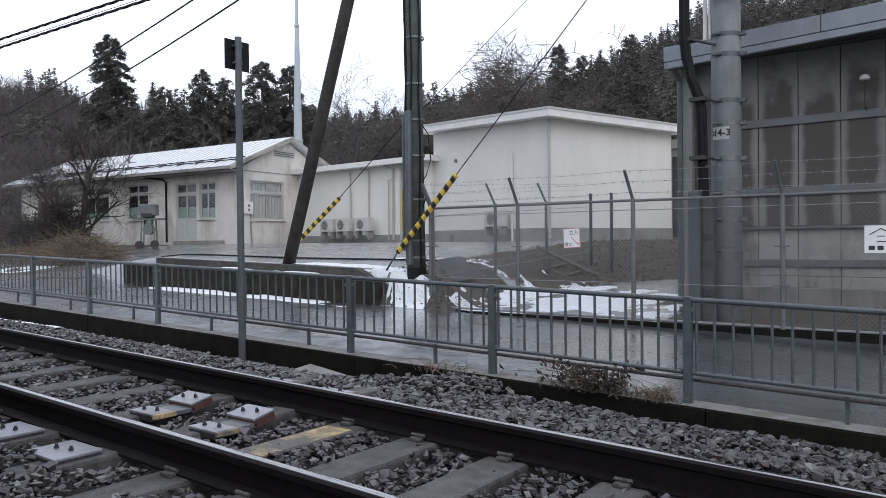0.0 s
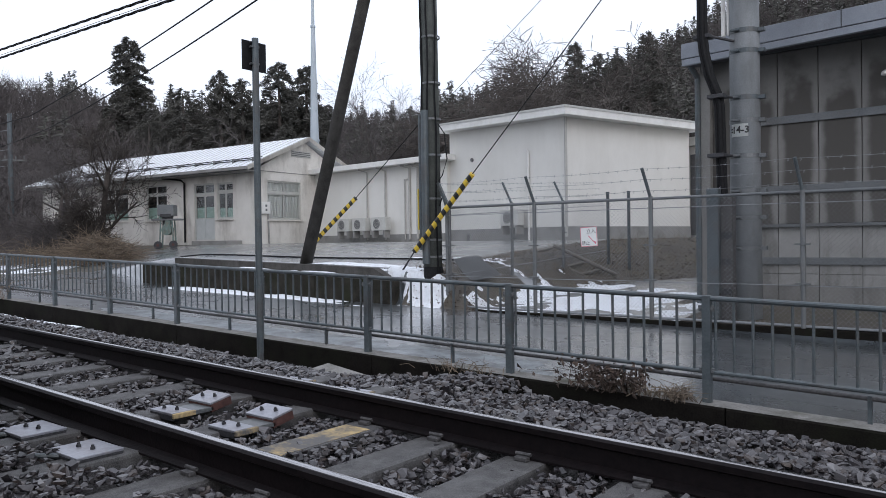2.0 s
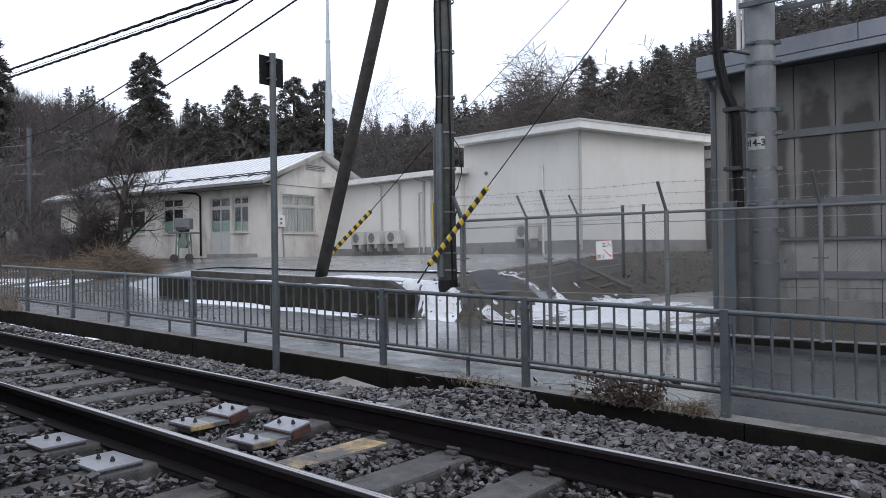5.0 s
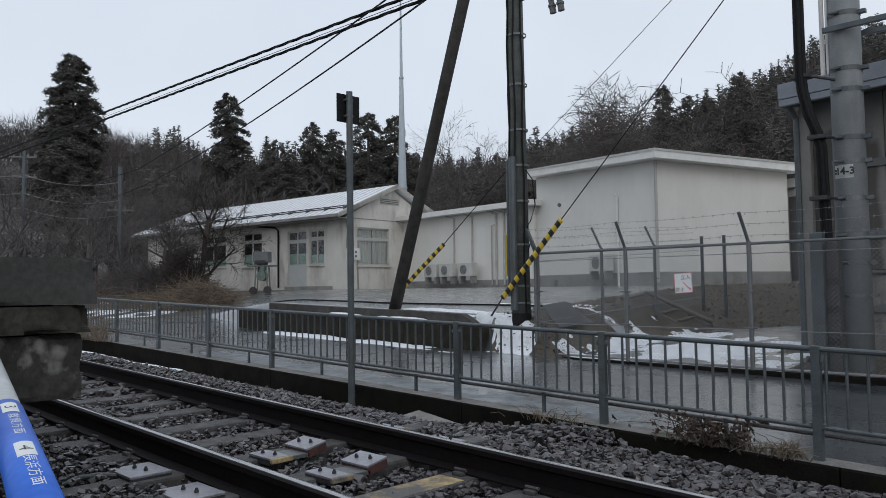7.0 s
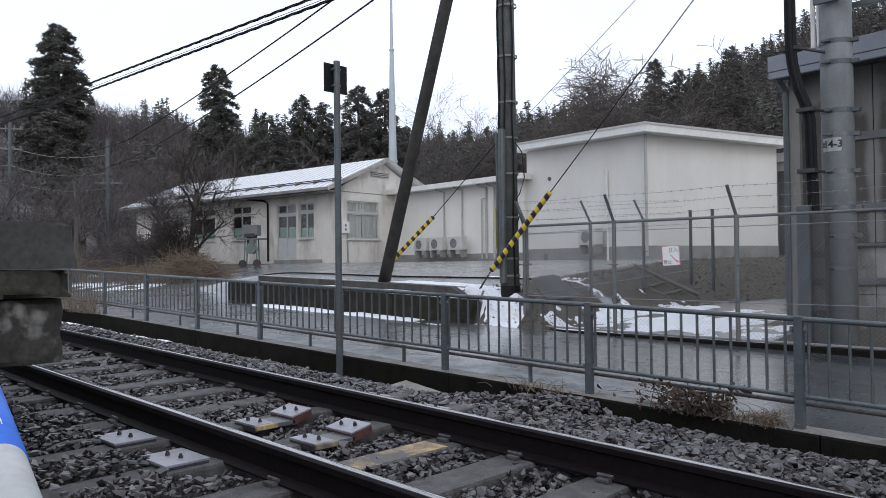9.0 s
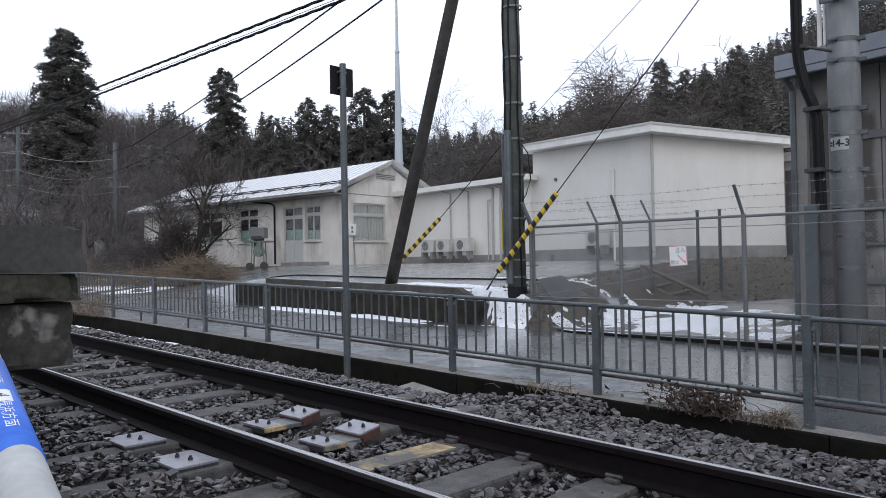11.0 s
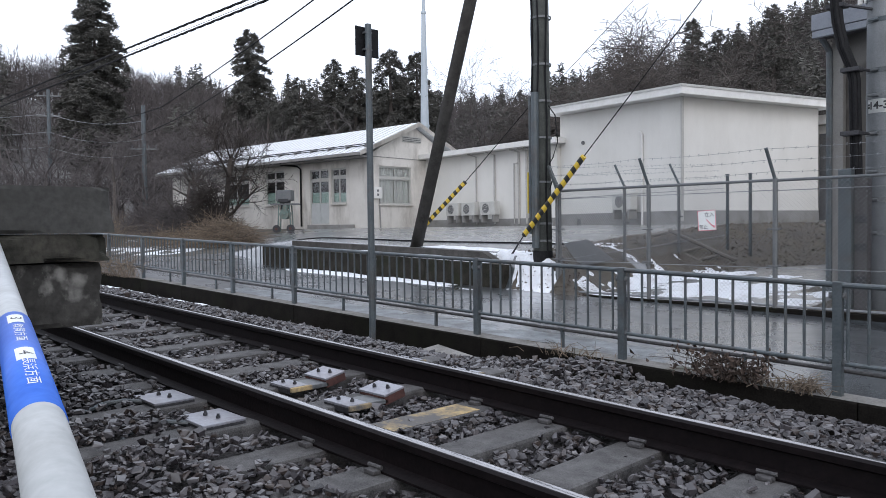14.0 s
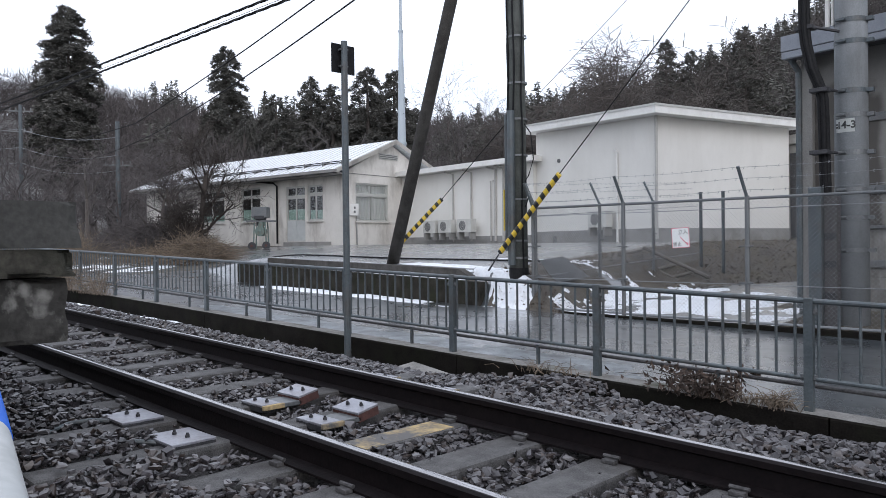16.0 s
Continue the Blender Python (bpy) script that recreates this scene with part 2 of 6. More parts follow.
def lime_crust(m, spots):
    """Adds pale ragged lime patches round given places (x, y, z, radius)."""
    n, l = m.node_tree.nodes, m.node_tree.links
    b = n["Principled BSDF"]
    geo = n.new("ShaderNodeNewGeometry")
    ns = n.new("ShaderNodeTexNoise")
    ns.inputs["Scale"].default_value = 16
    ns.inputs["Detail"].default_value = 6
    l.new(geo.outputs["Position"], ns.inputs["Vector"])
    for x, y, z, r in spots:
        mp = n.new("ShaderNodeMapping")
        mp.inputs["Location"].default_value = (-x, -y, -z * 0.55)
        mp.inputs["Scale"].default_value = (1, 1, 0.55)
        l.new(geo.outputs["Position"], mp.inputs["Vector"])
        ln = n.new("ShaderNodeVectorMath")
        ln.operation = "LENGTH"
        l.new(mp.outputs["Vector"], ln.inputs[0])
        add = n.new("ShaderNodeMath")
        add.operation = "MULTIPLY_ADD"
        add.inputs[1].default_value = 0.14
        l.new(ns.outputs["Fac"], add.inputs[0])
        l.new(ln.outputs["Value"], add.inputs[2])
        mr = n.new("ShaderNodeMapRange")
        mr.inputs["From Min"].default_value = r + 0.085
        mr.inputs["From Max"].default_value = r + 0.045
        mr.inputs["To Max"].default_value = 0.8
        l.new(add.outputs["Value"], mr.inputs["Value"])
        mx = n.new("ShaderNodeMix")
        mx.data_type = "RGBA"
        l.new(mr.outputs["Result"], mx.inputs["Factor"])
        l.new(b.inputs["Base Color"].links[0].from_socket, mx.inputs["A"])
        mx.inputs["B"].default_value = (0.27, 0.262, 0.24, 1)
        l.new(mx.outputs["Result"], b.inputs["Base Color"])


lime_crust(M_PLATLOW, [(-3.25, 0.985, 0.69, 0.022), (-3.25, 0.885, 0.675, 0.014), (-3.25, 0.925, 0.725, 0.014)])
M_PLATMOSS = material("mossy_platform_edge", (0.018, 0.017, 0.013), (0.060, 0.056, 0.044), 0.95, 5.0, fine=40, bump=1.0, stain=(0.012, 0.014, 0.008), stain_amount=0.8, stain_scale=3.0)
M_HAND = material("white_handrail", (0.40, 0.42, 0.42), (0.50, 0.52, 0.52), 0.4, 8, bump=0.05, stain=(0.28, 0.28, 0.265), stain_amount=0.4, stain_scale=6)
M_CLIP = material("dull_rail_clip", (0.05, 0.048, 0.048), (0.12, 0.115, 0.115), 0.6, 20, metal=0.3, bump=0.1)
M_SLUSH = material("grey_slush", (0.10, 0.115, 0.125), (0.26, 0.285, 0.30), 0.30, 5, bump=0.5, bump_size=0.01, stain=(0.04, 0.04, 0.04), stain_amount=0.85, stain_scale=3.5, stain_at=0.42)
M_BLUE = material("blue_vinyl_sleeve", (0.03, 0.13, 0.62), (0.05, 0.18, 0.72), 0.45, 10, bump=0.05)


# ---- mesh helpers ----
def part(name, bm, mat, parent=None, label="", smooth=False):
    """Links a bmesh as one mesh object under a thing."""
    me = bpy.data.meshes.new(name)
    bm.to_mesh(me)
    bm.free()
    me.materials.append(mat)
    if smooth:
        me.polygons.foreach_set("use_smooth", [True] * len(me.polygons))
    ob = new(name, me)
    if parent is not None:
        ob.parent = parent
    if label:
        tagged(ob, label)
    return ob


def share(name, source, parent, x, y, z, rz=0.0):
    """Another object on the mesh of source, under parent."""
    ob = new(name, source.data)
    ob.parent = parent
    ob.matrix_basis = pose(x, y, z, 0, 0, rz)
    return ob


def thing(name, label, category, m=None, group="", kind=""):
    ob = new(name)
    ob.empty_display_size = 0.2
    if m is not None:
        ob.matrix_basis = m
    return tagged(ob, label, category, group, kind)


def box(bm, x0, x1, y0, y1, z0, z1, bevel=0.0, m=None):
    """A box between two corners, its edges rounded."""
    t = Matrix.Translation(((x0 + x1) / 2, (y0 + y1) / 2, (z0 + z1) / 2)) @ Matrix.Diagonal((abs(x1 - x0), abs(y1 - y0), abs(z1 - z0), 1))
    if m is not None:
        t = m @ t
    vs = bmesh.ops.create_cube(bm, size=1, matrix=t)["verts"]
    if bevel:
        es = list({e for v in vs for e in v.link_edges})
        bmesh.ops.bevel(bm, geom=es, offset=bevel, segments=2, affect="EDGES", profile=0.6)
    return bm


def rod(bm, p0, p1, r0, r1=None, sides=8, caps=True):
    """A round bar from p0 to p1."""
    p0, p1 = Vector(p0), Vector(p1)
    r1 = r0 if r1 is None else r1
    d = p1 - p0
    t = Matrix.Translation((p0 + p1) / 2) @ d.to_track_quat("Z", "Y").to_matrix().to_4x4()
    bmesh.ops.create_cone(bm, cap_ends=caps, segments=sides, radius1=r0, radius2=r1, depth=d.length, matrix=t)
    return bm


def pipe(bm, points, r, sides=6):
    """A bent round bar through points."""
    pts = [Vector(p) for p in points]
    rings = []
    for i, p in enumerate(pts):
        d = (pts[min(i + 1, len(pts) - 1)] - pts[max(i - 1, 0)]).normalized()
        side = d.cross(Vector((0.31, 0.17, 0.93)) if abs(d.z) < 0.9 else Vector((1, 0.2, 0))).normalized()
        over = d.cross(side)
        rings.append([bm.verts.new(p + (side * math.cos(a) + over * math.sin(a)) * r) for a in np.arange(sides) * 2 * math.pi / sides])
    for a, b in zip(rings[:-1], rings[1:]):
        for i in range(sides):
            j = (i + 1) % sides
            bm.faces.new((a[i], a[j], b[j], b[i]))
    bm.faces.new(list(reversed(rings[0])))
    bm.faces.new(rings[-1])
    return bm


def prism(bm, outline, y0, y1, m=None):
    """Extrudes an outline of (x, z) from y0 to y1."""
    t = m or Matrix()
    a = [bm.verts.new(t @ Vector((x, y0, z))) for x, z in outline]
    b = [bm.verts.new(t @ Vector((x, y1, z))) for x, z in outline]
    bm.faces.new(a)
    bm.faces.new(list(reversed(b)))
    k = len(a)
    for i in range(k):
        bm.faces.new((a[(i + 1) % k], a[i], b[i], b[(i + 1) % k]))
    bmesh.ops.recalc_face_normals(bm, faces=bm.faces)
    return bm


def solid(name, verts, faces, mat, parent=None, smooth=False):
    """A mesh object from numpy arrays of vertices and triangles."""
    me = bpy.data.meshes.new(name)
    verts, faces = np.asarray(verts, np.float32), np.asarray(faces, np.int32)
    me.vertices.add(len(verts))
    me.vertices.foreach_set("co", verts.ravel())
    me.loops.add(faces.size)
    me.loops.foreach_set("vertex_index", faces.ravel())
    me.polygons.add(len(faces))
    me.polygons.foreach_set("loop_start", np.arange(0, faces.size, faces.shape[1], dtype=np.int32))
    me.polygons.foreach_set("use_smooth", np.full(len(faces), smooth))
    me.update(calc_edges=True)
    me.materials.append(mat)
    ob = new(name, me)
    if parent is not None:
        ob.parent = parent
    return ob


rng = np.random.default_rng(7)


def turns(k):
    """k random rotations."""
    q = rng.normal(size=(k, 4))
    q /= np.linalg.norm(q, axis=1)[:, None]
    w, x, y, z = q.T
    return np.stack([1 - 2 * (y * y + z * z), 2 * (x * y - z * w), 2 * (x * z + y * w),
                     2 * (x * y + z * w), 1 - 2 * (x * x + z * z), 2 * (y * z - x * w),
                     2 * (x * z - y * w), 2 * (y * z + x * w), 1 - 2 * (x * x + y * y)], 1).reshape(k, 3, 3)


def lying(k, tilt):
    """k random rotations that leave things lying more or less flat."""
    a, t, b = rng.uniform(0, 2 * np.pi, k), rng.normal(0, tilt, k), rng.uniform(0, 2 * np.pi, k)

    def about_z(g):
        c, s, o, i = np.cos(g), np.sin(g), np.zeros(k), np.ones(k)
        return np.stack([c, -s, o, s, c, o, o, o, i], 1).reshape(k, 3, 3)
    c, s, o, i = np.cos(t), np.sin(t), np.zeros(k), np.ones(k)
    rx = np.stack([i, o, o, o, c, -s, o, s, c], 1).reshape(k, 3, 3)
    return about_z(a) @ rx @ about_z(b)


def spins(k):
    """k random rotations about the upright axis."""
    a = rng.uniform(0, 2 * np.pi, k)
    c, s, o, i = np.cos(a), np.sin(a), np.zeros(k), np.ones(k)
    return np.stack([c, -s, o, s, c, o, o, o, i], 1).reshape(k, 3, 3)


def scattered(protos, places, rots, sizes):
    """Copies of prototype meshes as one array of vertices and triangles."""
    kind = rng.integers(0, len(protos), len(places))
    vs, fs, base = [], [], 0
    for k, (v, f) in enumerate(protos):
        at = np.nonzero(kind == k)[0]
        if not len(at):
            continue
        w = np.einsum("nij,vj->nvi", rots[at], v) if sizes.ndim == 1 else np.einsum("nij,nvj->nvi", rots[at], v[None] * sizes[at][:, None, :])
        if sizes.ndim == 1:
            w = w * sizes[at][:, None, None]
        w = w + places[at][:, None, :]
        vs.append(w.reshape(-1, 3))
        fs.append((f[None] + (base + np.arange(len(at)) * len(v))[:, None, None]).reshape(-1, 3))
        base += len(at) * len(v)
    return np.concatenate(vs), np.concatenate(fs)


def stone_shape(points, flat):
    """An angular, roughly block-shaped stone as vertices and triangles."""
    bm = bmesh.new()
    wide = rng.uniform(0.6, 0.95)
    for i in range(points):
        c = Vector(((i & 1) * 2 - 1, ((i >> 1) & 1) * 2 - 1, ((i >> 2) & 1) * 2 - 1)) * rng.uniform(0.45, 0.68)
        if i >= 8:
            c = Vector(rng.normal(0, 1, 3)).normalized() * rng.uniform(0.85, 1.02)
        c += Vector(rng.normal(0, 0.15, 3))
        bm.verts.new((c.x * 1.15, c.y * wide, c.z * flat))
    hull = bmesh.ops.convex_hull(bm, input=list(bm.verts))
    bmesh.ops.delete(bm, geom=list({g for g in hull["geom_interior"] + hull["geom_unused"] if isinstance(g, bmesh.types.BMVert)}), context="VERTS")
    bmesh.ops.triangulate(bm, faces=list(bm.faces))
    bm.verts.index_update()
    v = np.array([p.co[:] for p in bm.verts])
    f = np.array([[p.index for p in q.verts] for q in bm.faces])
    bm.free()
    return v, f


def tubes(segs, sides=4):
    """Tapered tubes along rows of (p0, p1, r0, r1) as vertices and triangles."""
    segs = np.asarray(segs, float)
    p0, p1, r0, r1 = segs[:, 0:3], segs[:, 3:6], segs[:, 6], segs[:, 7]
    d = p1 - p0
    d /= np.linalg.norm(d, axis=1)[:, None] + 1e-9
    up = np.where(np.abs(d[:, 2:3]) > 0.9, [[1.0, 0, 0]], [[0, 0, 1.0]])
    u = np.cross(d, up)
    u /= np.linalg.norm(u, axis=1)[:, None] + 1e-9
    w = np.cross(d, u)
    a = np.arange(sides) * 2 * np.pi / sides
    ring = u[:, None] * np.cos(a)[None, :, None] + w[:, None] * np.sin(a)[None, :, None]
    v = np.concatenate([p0[:, None] + ring * r0[:, None, None], p1[:, None] + ring * r1[:, None, None]], 1)
    i = np.arange(sides)
    j = (i + 1) % sides
    f = np.concatenate([np.stack([i, j, sides + j], 1), np.stack([i, sides + j, sides + i], 1)])
    f = f[None] + (np.arange(len(segs)) * 2 * sides)[:, None, None]
    return v.reshape(-1, 3), f.reshape(-1, 3)


# ---- the lie of the land ----
GRADE = -0.022


def ramp01(v, a, b):
    t = np.clip((v - a) / (b - a), 0, 1)
    return t * t * (3 - 2 * t)


def land(x, y):
    """Height of the ground beyond the guard fence."""
    x, y = np.asarray(x, float), np.asarray(y, float)
    road = np.maximum(-0.545 + GRADE * x, -1.0)
    edge = np.clip(0.08 - 0.0255 * x, -0.1, 0.74)
    yard = edge + (0.90 - edge) * np.clip((y - 11.6) / 8.5, 0, 1)
    lot = -0.38 + 0.06 * np.clip(y - 11.2, -0.5, 6.0)
    s = -0.837 * (x + 9.2) + 0.546 * (y - 13.0)
    width = np.clip(1.0 + 0.45 * (y - 12.5), 1.1, 4.0)
    bank = np.maximum(ramp01(s / width, 0, 1), ramp01(-x, 8.0, 9.25))
    inner = lot + (yard - lot) * bank
    left = ramp01(-x, 18.5, 23.5)
    start = 11.5 - 0.52 * ramp01(x, -10.1, -9.95)
    k = ramp01(y, start, start + 0.36) * (1 - left) + ramp01(y, 8.5, 18.0) * left
    z = road + (inner - road) * k
    return z + 1.2 * ramp01(np.hypot(x + 18, y - 18), 30, 60)


def bank_share(x, y):
    s = -0.837 * (x + 9.2) + 0.546 * (y - 13.0)
    return s / np.clip(1.0 + 0.45 * (y - 12.5), 1.1, 4.0)


def skyline(x, y):
    """Height of the wooded hills round the valley, by their bearing from the track."""
    a = np.degrees(np.arctan2(-x, y))
    top = np.interp(a, [-60, 0, 16, 22, 29, 37, 44, 50, 59, 66, 77, 100, 130], [44, 44, 37, 31, 25.5, 20.5, 19, 17.5, 19.5, 22, 23.5, 28, 28])
    return top * ramp01(np.hypot(x, y), 58, 172) + 2.0 * np.sin(x * 0.11) * np.cos(y * 0.09) * ramp01(np.hypot(x, y), 70, 110)


def grid_mesh(name, xs, ys, height, mat, parent=None):
    gx, gy = np.meshgrid(xs, ys)
    v = np.stack([gx, gy, height(gx, gy)], -1).reshape(-1, 3)
    w = len(xs)
    i = (np.arange(len(ys) - 1)[:, None] * w + np.arange(w - 1)[None]).ravel()
    f = np.stack([i, i + 1, i + w + 1, i + w], 1)
    return solid(name, v, f, mat, parent, smooth=True)


# ---- ground ----
GX = np.concatenate([np.arange(-230, -70, 6.0), np.arange(-70, -14, 0.5), np.arange(-14, -2, 0.15), np.arange(-2, 30, 0.5), np.arange(30, 200, 6.0)])
GY = np.concatenate([np.arange(6.45, 10.7, 0.35), np.arange(10.7, 12.1, 0.06), np.arange(12.1, 24, 0.15), np.arange(24, 70, 0.8), np.arange(70, 260, 6.0)])
ground = tagged(grid_mesh("ground", GX, GY, lambda x, y: land(x, y) + skyline(x, y), M_ROAD),
                "wet grey asphalt road and yard rising to brown hills", "ground", kind="structure")
for extra in (M_EARTH, M_HILL):
    ground.data.materials.append(extra)
centres = np.zeros(len(ground.data.polygons) * 3)
ground.data.polygons.foreach_get("center", centres)
centres = centres.reshape(-1, 3)
cx, cy = centres[:, 0], centres[:, 1]
wob = 0.35 * np.sin(cx * 2.3 + cy) + 0.25 * np.sin(cy * 3.1 - cx * 1.7)
soil = (bank_share(cx, cy + wob * 0.4) > 0.02) & (bank_share(cx, cy) < 1.05) & (cx > -10.2 + 0.4 * wob) & (cy > 11.1)
soil |= (cy > 13.2) & (cx > -5.2) & (cy < 30)
soil |= (cx < -23.4 + wob) & (cy > 10.4 + wob) & (cx + 26 < -0.8 * (cy - 15.5) + wob)
soil |= (cy > 27)
soil |= (cy > 11.35) & (cx > -4.5 + 0.3 * wob) & (cy < 14)
soil |= (cx > -9.78) & (cx < -8.5) & (cy > 10.98) & (cy < 11.9)
soil |= (cx > -9.65) & (cx < -7.9 + 0.3 * wob) & (cy > 11.0) & (cy < 13.4)
index = np.where(np.hypot(cx, cy) > 58, 2, np.where(soil, 1, 0)).astype(np.int32)
ground.data.polygons.foreach_set("material_index", index)
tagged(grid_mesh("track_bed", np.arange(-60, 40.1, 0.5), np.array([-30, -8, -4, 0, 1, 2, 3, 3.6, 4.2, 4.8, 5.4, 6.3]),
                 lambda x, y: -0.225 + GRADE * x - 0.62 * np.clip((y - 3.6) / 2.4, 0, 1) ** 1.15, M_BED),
       "gritty bed under the track ballast, coloured dark as shade in the gaps", "ground", kind="structure")


# ---- track ----
def rail(y):
    """Flat-bottomed rail: foot, web and head in one dark mesh, with a bright running band."""
    t = thing("rail", "rusty steel rail, sides darkened as shade, with a shiny worn top", "rail", pose(0, y, 0), "rails of the track")
    prof = [(-0.064, -0.153), (0.064, -0.153), (0.064, -0.143), (0.012, -0.125), (0.009, -0.05), (0.032, -0.038),
            (0.0325, -0.009), (0.027, -0.0022), (-0.022, -0.0016), (-0.0325, -0.011), (-0.032, -0.038), (-0.009, -0.05), (-0.012, -0.125), (-0.064, -0.143)]
    top = [(0.006 + 0.025 * q, 0.0008 - 0.005 * abs(q) ** 3.0) for q in np.linspace(-1, 1, 13)]
    x0, x1 = -55.0, 20.0
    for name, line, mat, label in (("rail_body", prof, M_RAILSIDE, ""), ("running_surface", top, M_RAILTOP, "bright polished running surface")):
        bm = bmesh.new()
        a = [bm.verts.new((x0, p, q + GRADE * x0)) for p, q in line]
        b = [bm.verts.new((x1, p, q + GRADE * x1)) for p, q in line]
        k = len(line)
        closed = name == "rail_body"
        for i in range(k if closed else k - 1):
            j = (i + 1) % k
            bm.faces.new((a[i], a[j], b[j], b[i]))
        if closed:
            bm.faces.new(a)
            bm.faces.new(list(reversed(b)))
        bmesh.ops.recalc_face_normals(bm, faces=bm.faces)
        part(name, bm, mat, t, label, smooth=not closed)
    return t


RAIL_NEAR, RAIL_FAR = 1.94, 3.05
rail(RAIL_NEAR)
rail(RAIL_FAR)


def sleeper(y0, y1, mat, label):
    """Concrete sleeper with sloping shoulders and four rail clips."""
    t = thing("sleeper", label, "sleeper", group="sleepers of the track")
    bm = bmesh.new()
    box(bm, -0.115, 0.115, y0, y1, -0.30, -0.155, 0.018)
    part("body", bm, mat, t)
    for y in (RAIL_NEAR, RAIL_FAR):
        for side in (-1, 1):
            bm = bmesh.new()
            box(bm, -0.035, 0.035, y + side * 0.088 - 0.02, y + side * 0.088 + 0.02, -0.155, -0.134, 0.006)
            rod(bm, (-0.042, y + side * 0.072, -0.126), (0.042, y + side * 0.072, -0.126), 0.009)
            part("rail_clip", bm, M_CLIP, t, "grey steel rail clip")
    return t


S_X = -1.30
first = sleeper(1.42, 3.57, M_SLEEPER, "weathered grey concrete sleeper bedded in ballast")
first.matrix_basis = pose(S_X, 0, GRADE * S_X)
SPECIAL = (3, 4, 5)
for k in range(-5, 62):
    x = S_X - 0.565 * k + 0.012 * math.sin(k * 2.1)
    if k == 0 or k in SPECIAL:
        continue
    copy_thing(first, pose(x, 0, GRADE * x, 0, 0, 0.8 * math.sin(k * 1.7)))

painted = sleeper(1.42, 3.57, M_SLEEPER, "concrete sleeper with worn yellow paint on top")
painted.matrix_basis = pose(-2.93, 0, GRADE * -2.93)
bm = bmesh.new()
box(bm, -0.085, 0.098, 2.22, 2.90, -0.156, -0.1525, 0.001)
part("paint", bm, M_YELLOW, painted, "worn yellow paint patch")


def plated_sleeper(x):
    """Long sleeper carrying bolted cover plates beside and between the rails."""
    t = thing("plated_sleeper", "long concrete sleeper with bolted grey steel cover plates", "sleeper", pose(x, 0, GRADE * x), "plated sleepers")
    bm = bmesh.new()
    box(bm, -0.10, 0.10, 0.98, 3.75, -0.30, -0.142, 0.02)
    part("body", bm, M_SLEEPER, t)
    for y, dx, half, wide, z, tilt, painted_edge in ((1.705, -0.08, 0.145, 0.115, -0.115, 0, False), (2.395, 0.11, 0.118, 0.065, -0.118, 0, True),
                                                     (2.685, 0.062, 0.12, 0.075, -0.098, 12, False), (3.49, -0.09, 0.14, 0.055, -0.128, 0, True)):
        m = pose(dx, y, z, tilt)
        bm = bmesh.new()
        box(bm, -half, half, -wide, wide, -0.014, 0, 0.004, m)
        plate = part("cover_plate", bm, M_STEEL, t, "flat grey steel cover plate")
        bm = bmesh.new()
        box(bm, -half + 0.002, half - 0.002, -wide * 0.98, wide * 0.98, -0.062 if tilt else -0.045, -0.0145, 0.003, m)
        part("packing", bm, M_RUST if tilt else M_BOLT, plate, "rusty packing block under the plate" if tilt else "dark packing block under the plate")
        for sx in (-0.05, 0.05):
            bm = bmesh.new()
            rod(bm, m @ Vector((sx, sx * 0.2, 0)), m @ Vector((sx, sx * 0.2, 0.022)), 0.008, 0.008, 6)
            rod(bm, m @ Vector((sx, sx * 0.2, 0)), m @ Vector((sx, sx * 0.2, 0.012)), 0.0125, 0.0125, 6)
            part("bolt", bm, M_BOLT, plate, "dark hexagon bolt")
        if painted_edge:
            bm = bmesh.new()
            box(bm, half - 0.004, half + 0.018, -wide, wide * 1.25, -0.032, -0.003, 0.006, m)
            part("edge_strip", bm, M_YELLOW, plate, "yellow painted edge")
    bm = bmesh.new()
    pipe(bm, [(-0.12, 1.60, -0.135), (-0.18, 1.52, -0.125), (-0.22, 1.42, -0.135), (-0.20, 1.32, -0.155), (-0.14, 1.26, -0.19)], 0.013, 8)
    part("cable", bm, M_FENCE, t, "grey cable looping out of the plate")
    bm = bmesh.new()
    box(bm, 0.0, 0.18, 2.44, 2.64, -0.165, -0.138, 0.004)
    part("link_plate", bm, M_GALV, t, "dull grey steel link plate")
    return t


plated_sleeper(-3.48)
plated_sleeper(-4.06)


def ballast_height(x, y):
    """Surface of the ballast: level between the rails, falling beyond the far sleeper ends, with a heap by the fence."""
    z = -0.172 - 0.62 * np.clip((y - 3.65) / 2.4, 0, 1) ** 1.15
    heap = 0.25 * np.exp(-((x + 4.0) / np.where(x < -4.0, 0.70, 0.40)) ** 2)
    z = z + np.maximum(heap, 0.12 * ramp01(x, -4.2, -3.4)) * ramp01(y, 4.2, 5.8)
    z = z + 0.042 * ramp01(1.75 - y, 0, 0.2) - 0.04 * ramp01(0.9 - y, 0, 1.2) + 0.018 * np.sin(x * 3.1 + y * 2.0) * np.cos(y * 4.0 - x)
    return z + GRADE * x


stone_kinds = [stone_shape(n, f) for n, f in ((12, 0.40), (13, 0.48), (11, 0.6), (14, 0.52), (12, 0.36), (11, 0.45), (13, 0.42), (12, 0.66), (14, 0.44), (12, 0.55))]


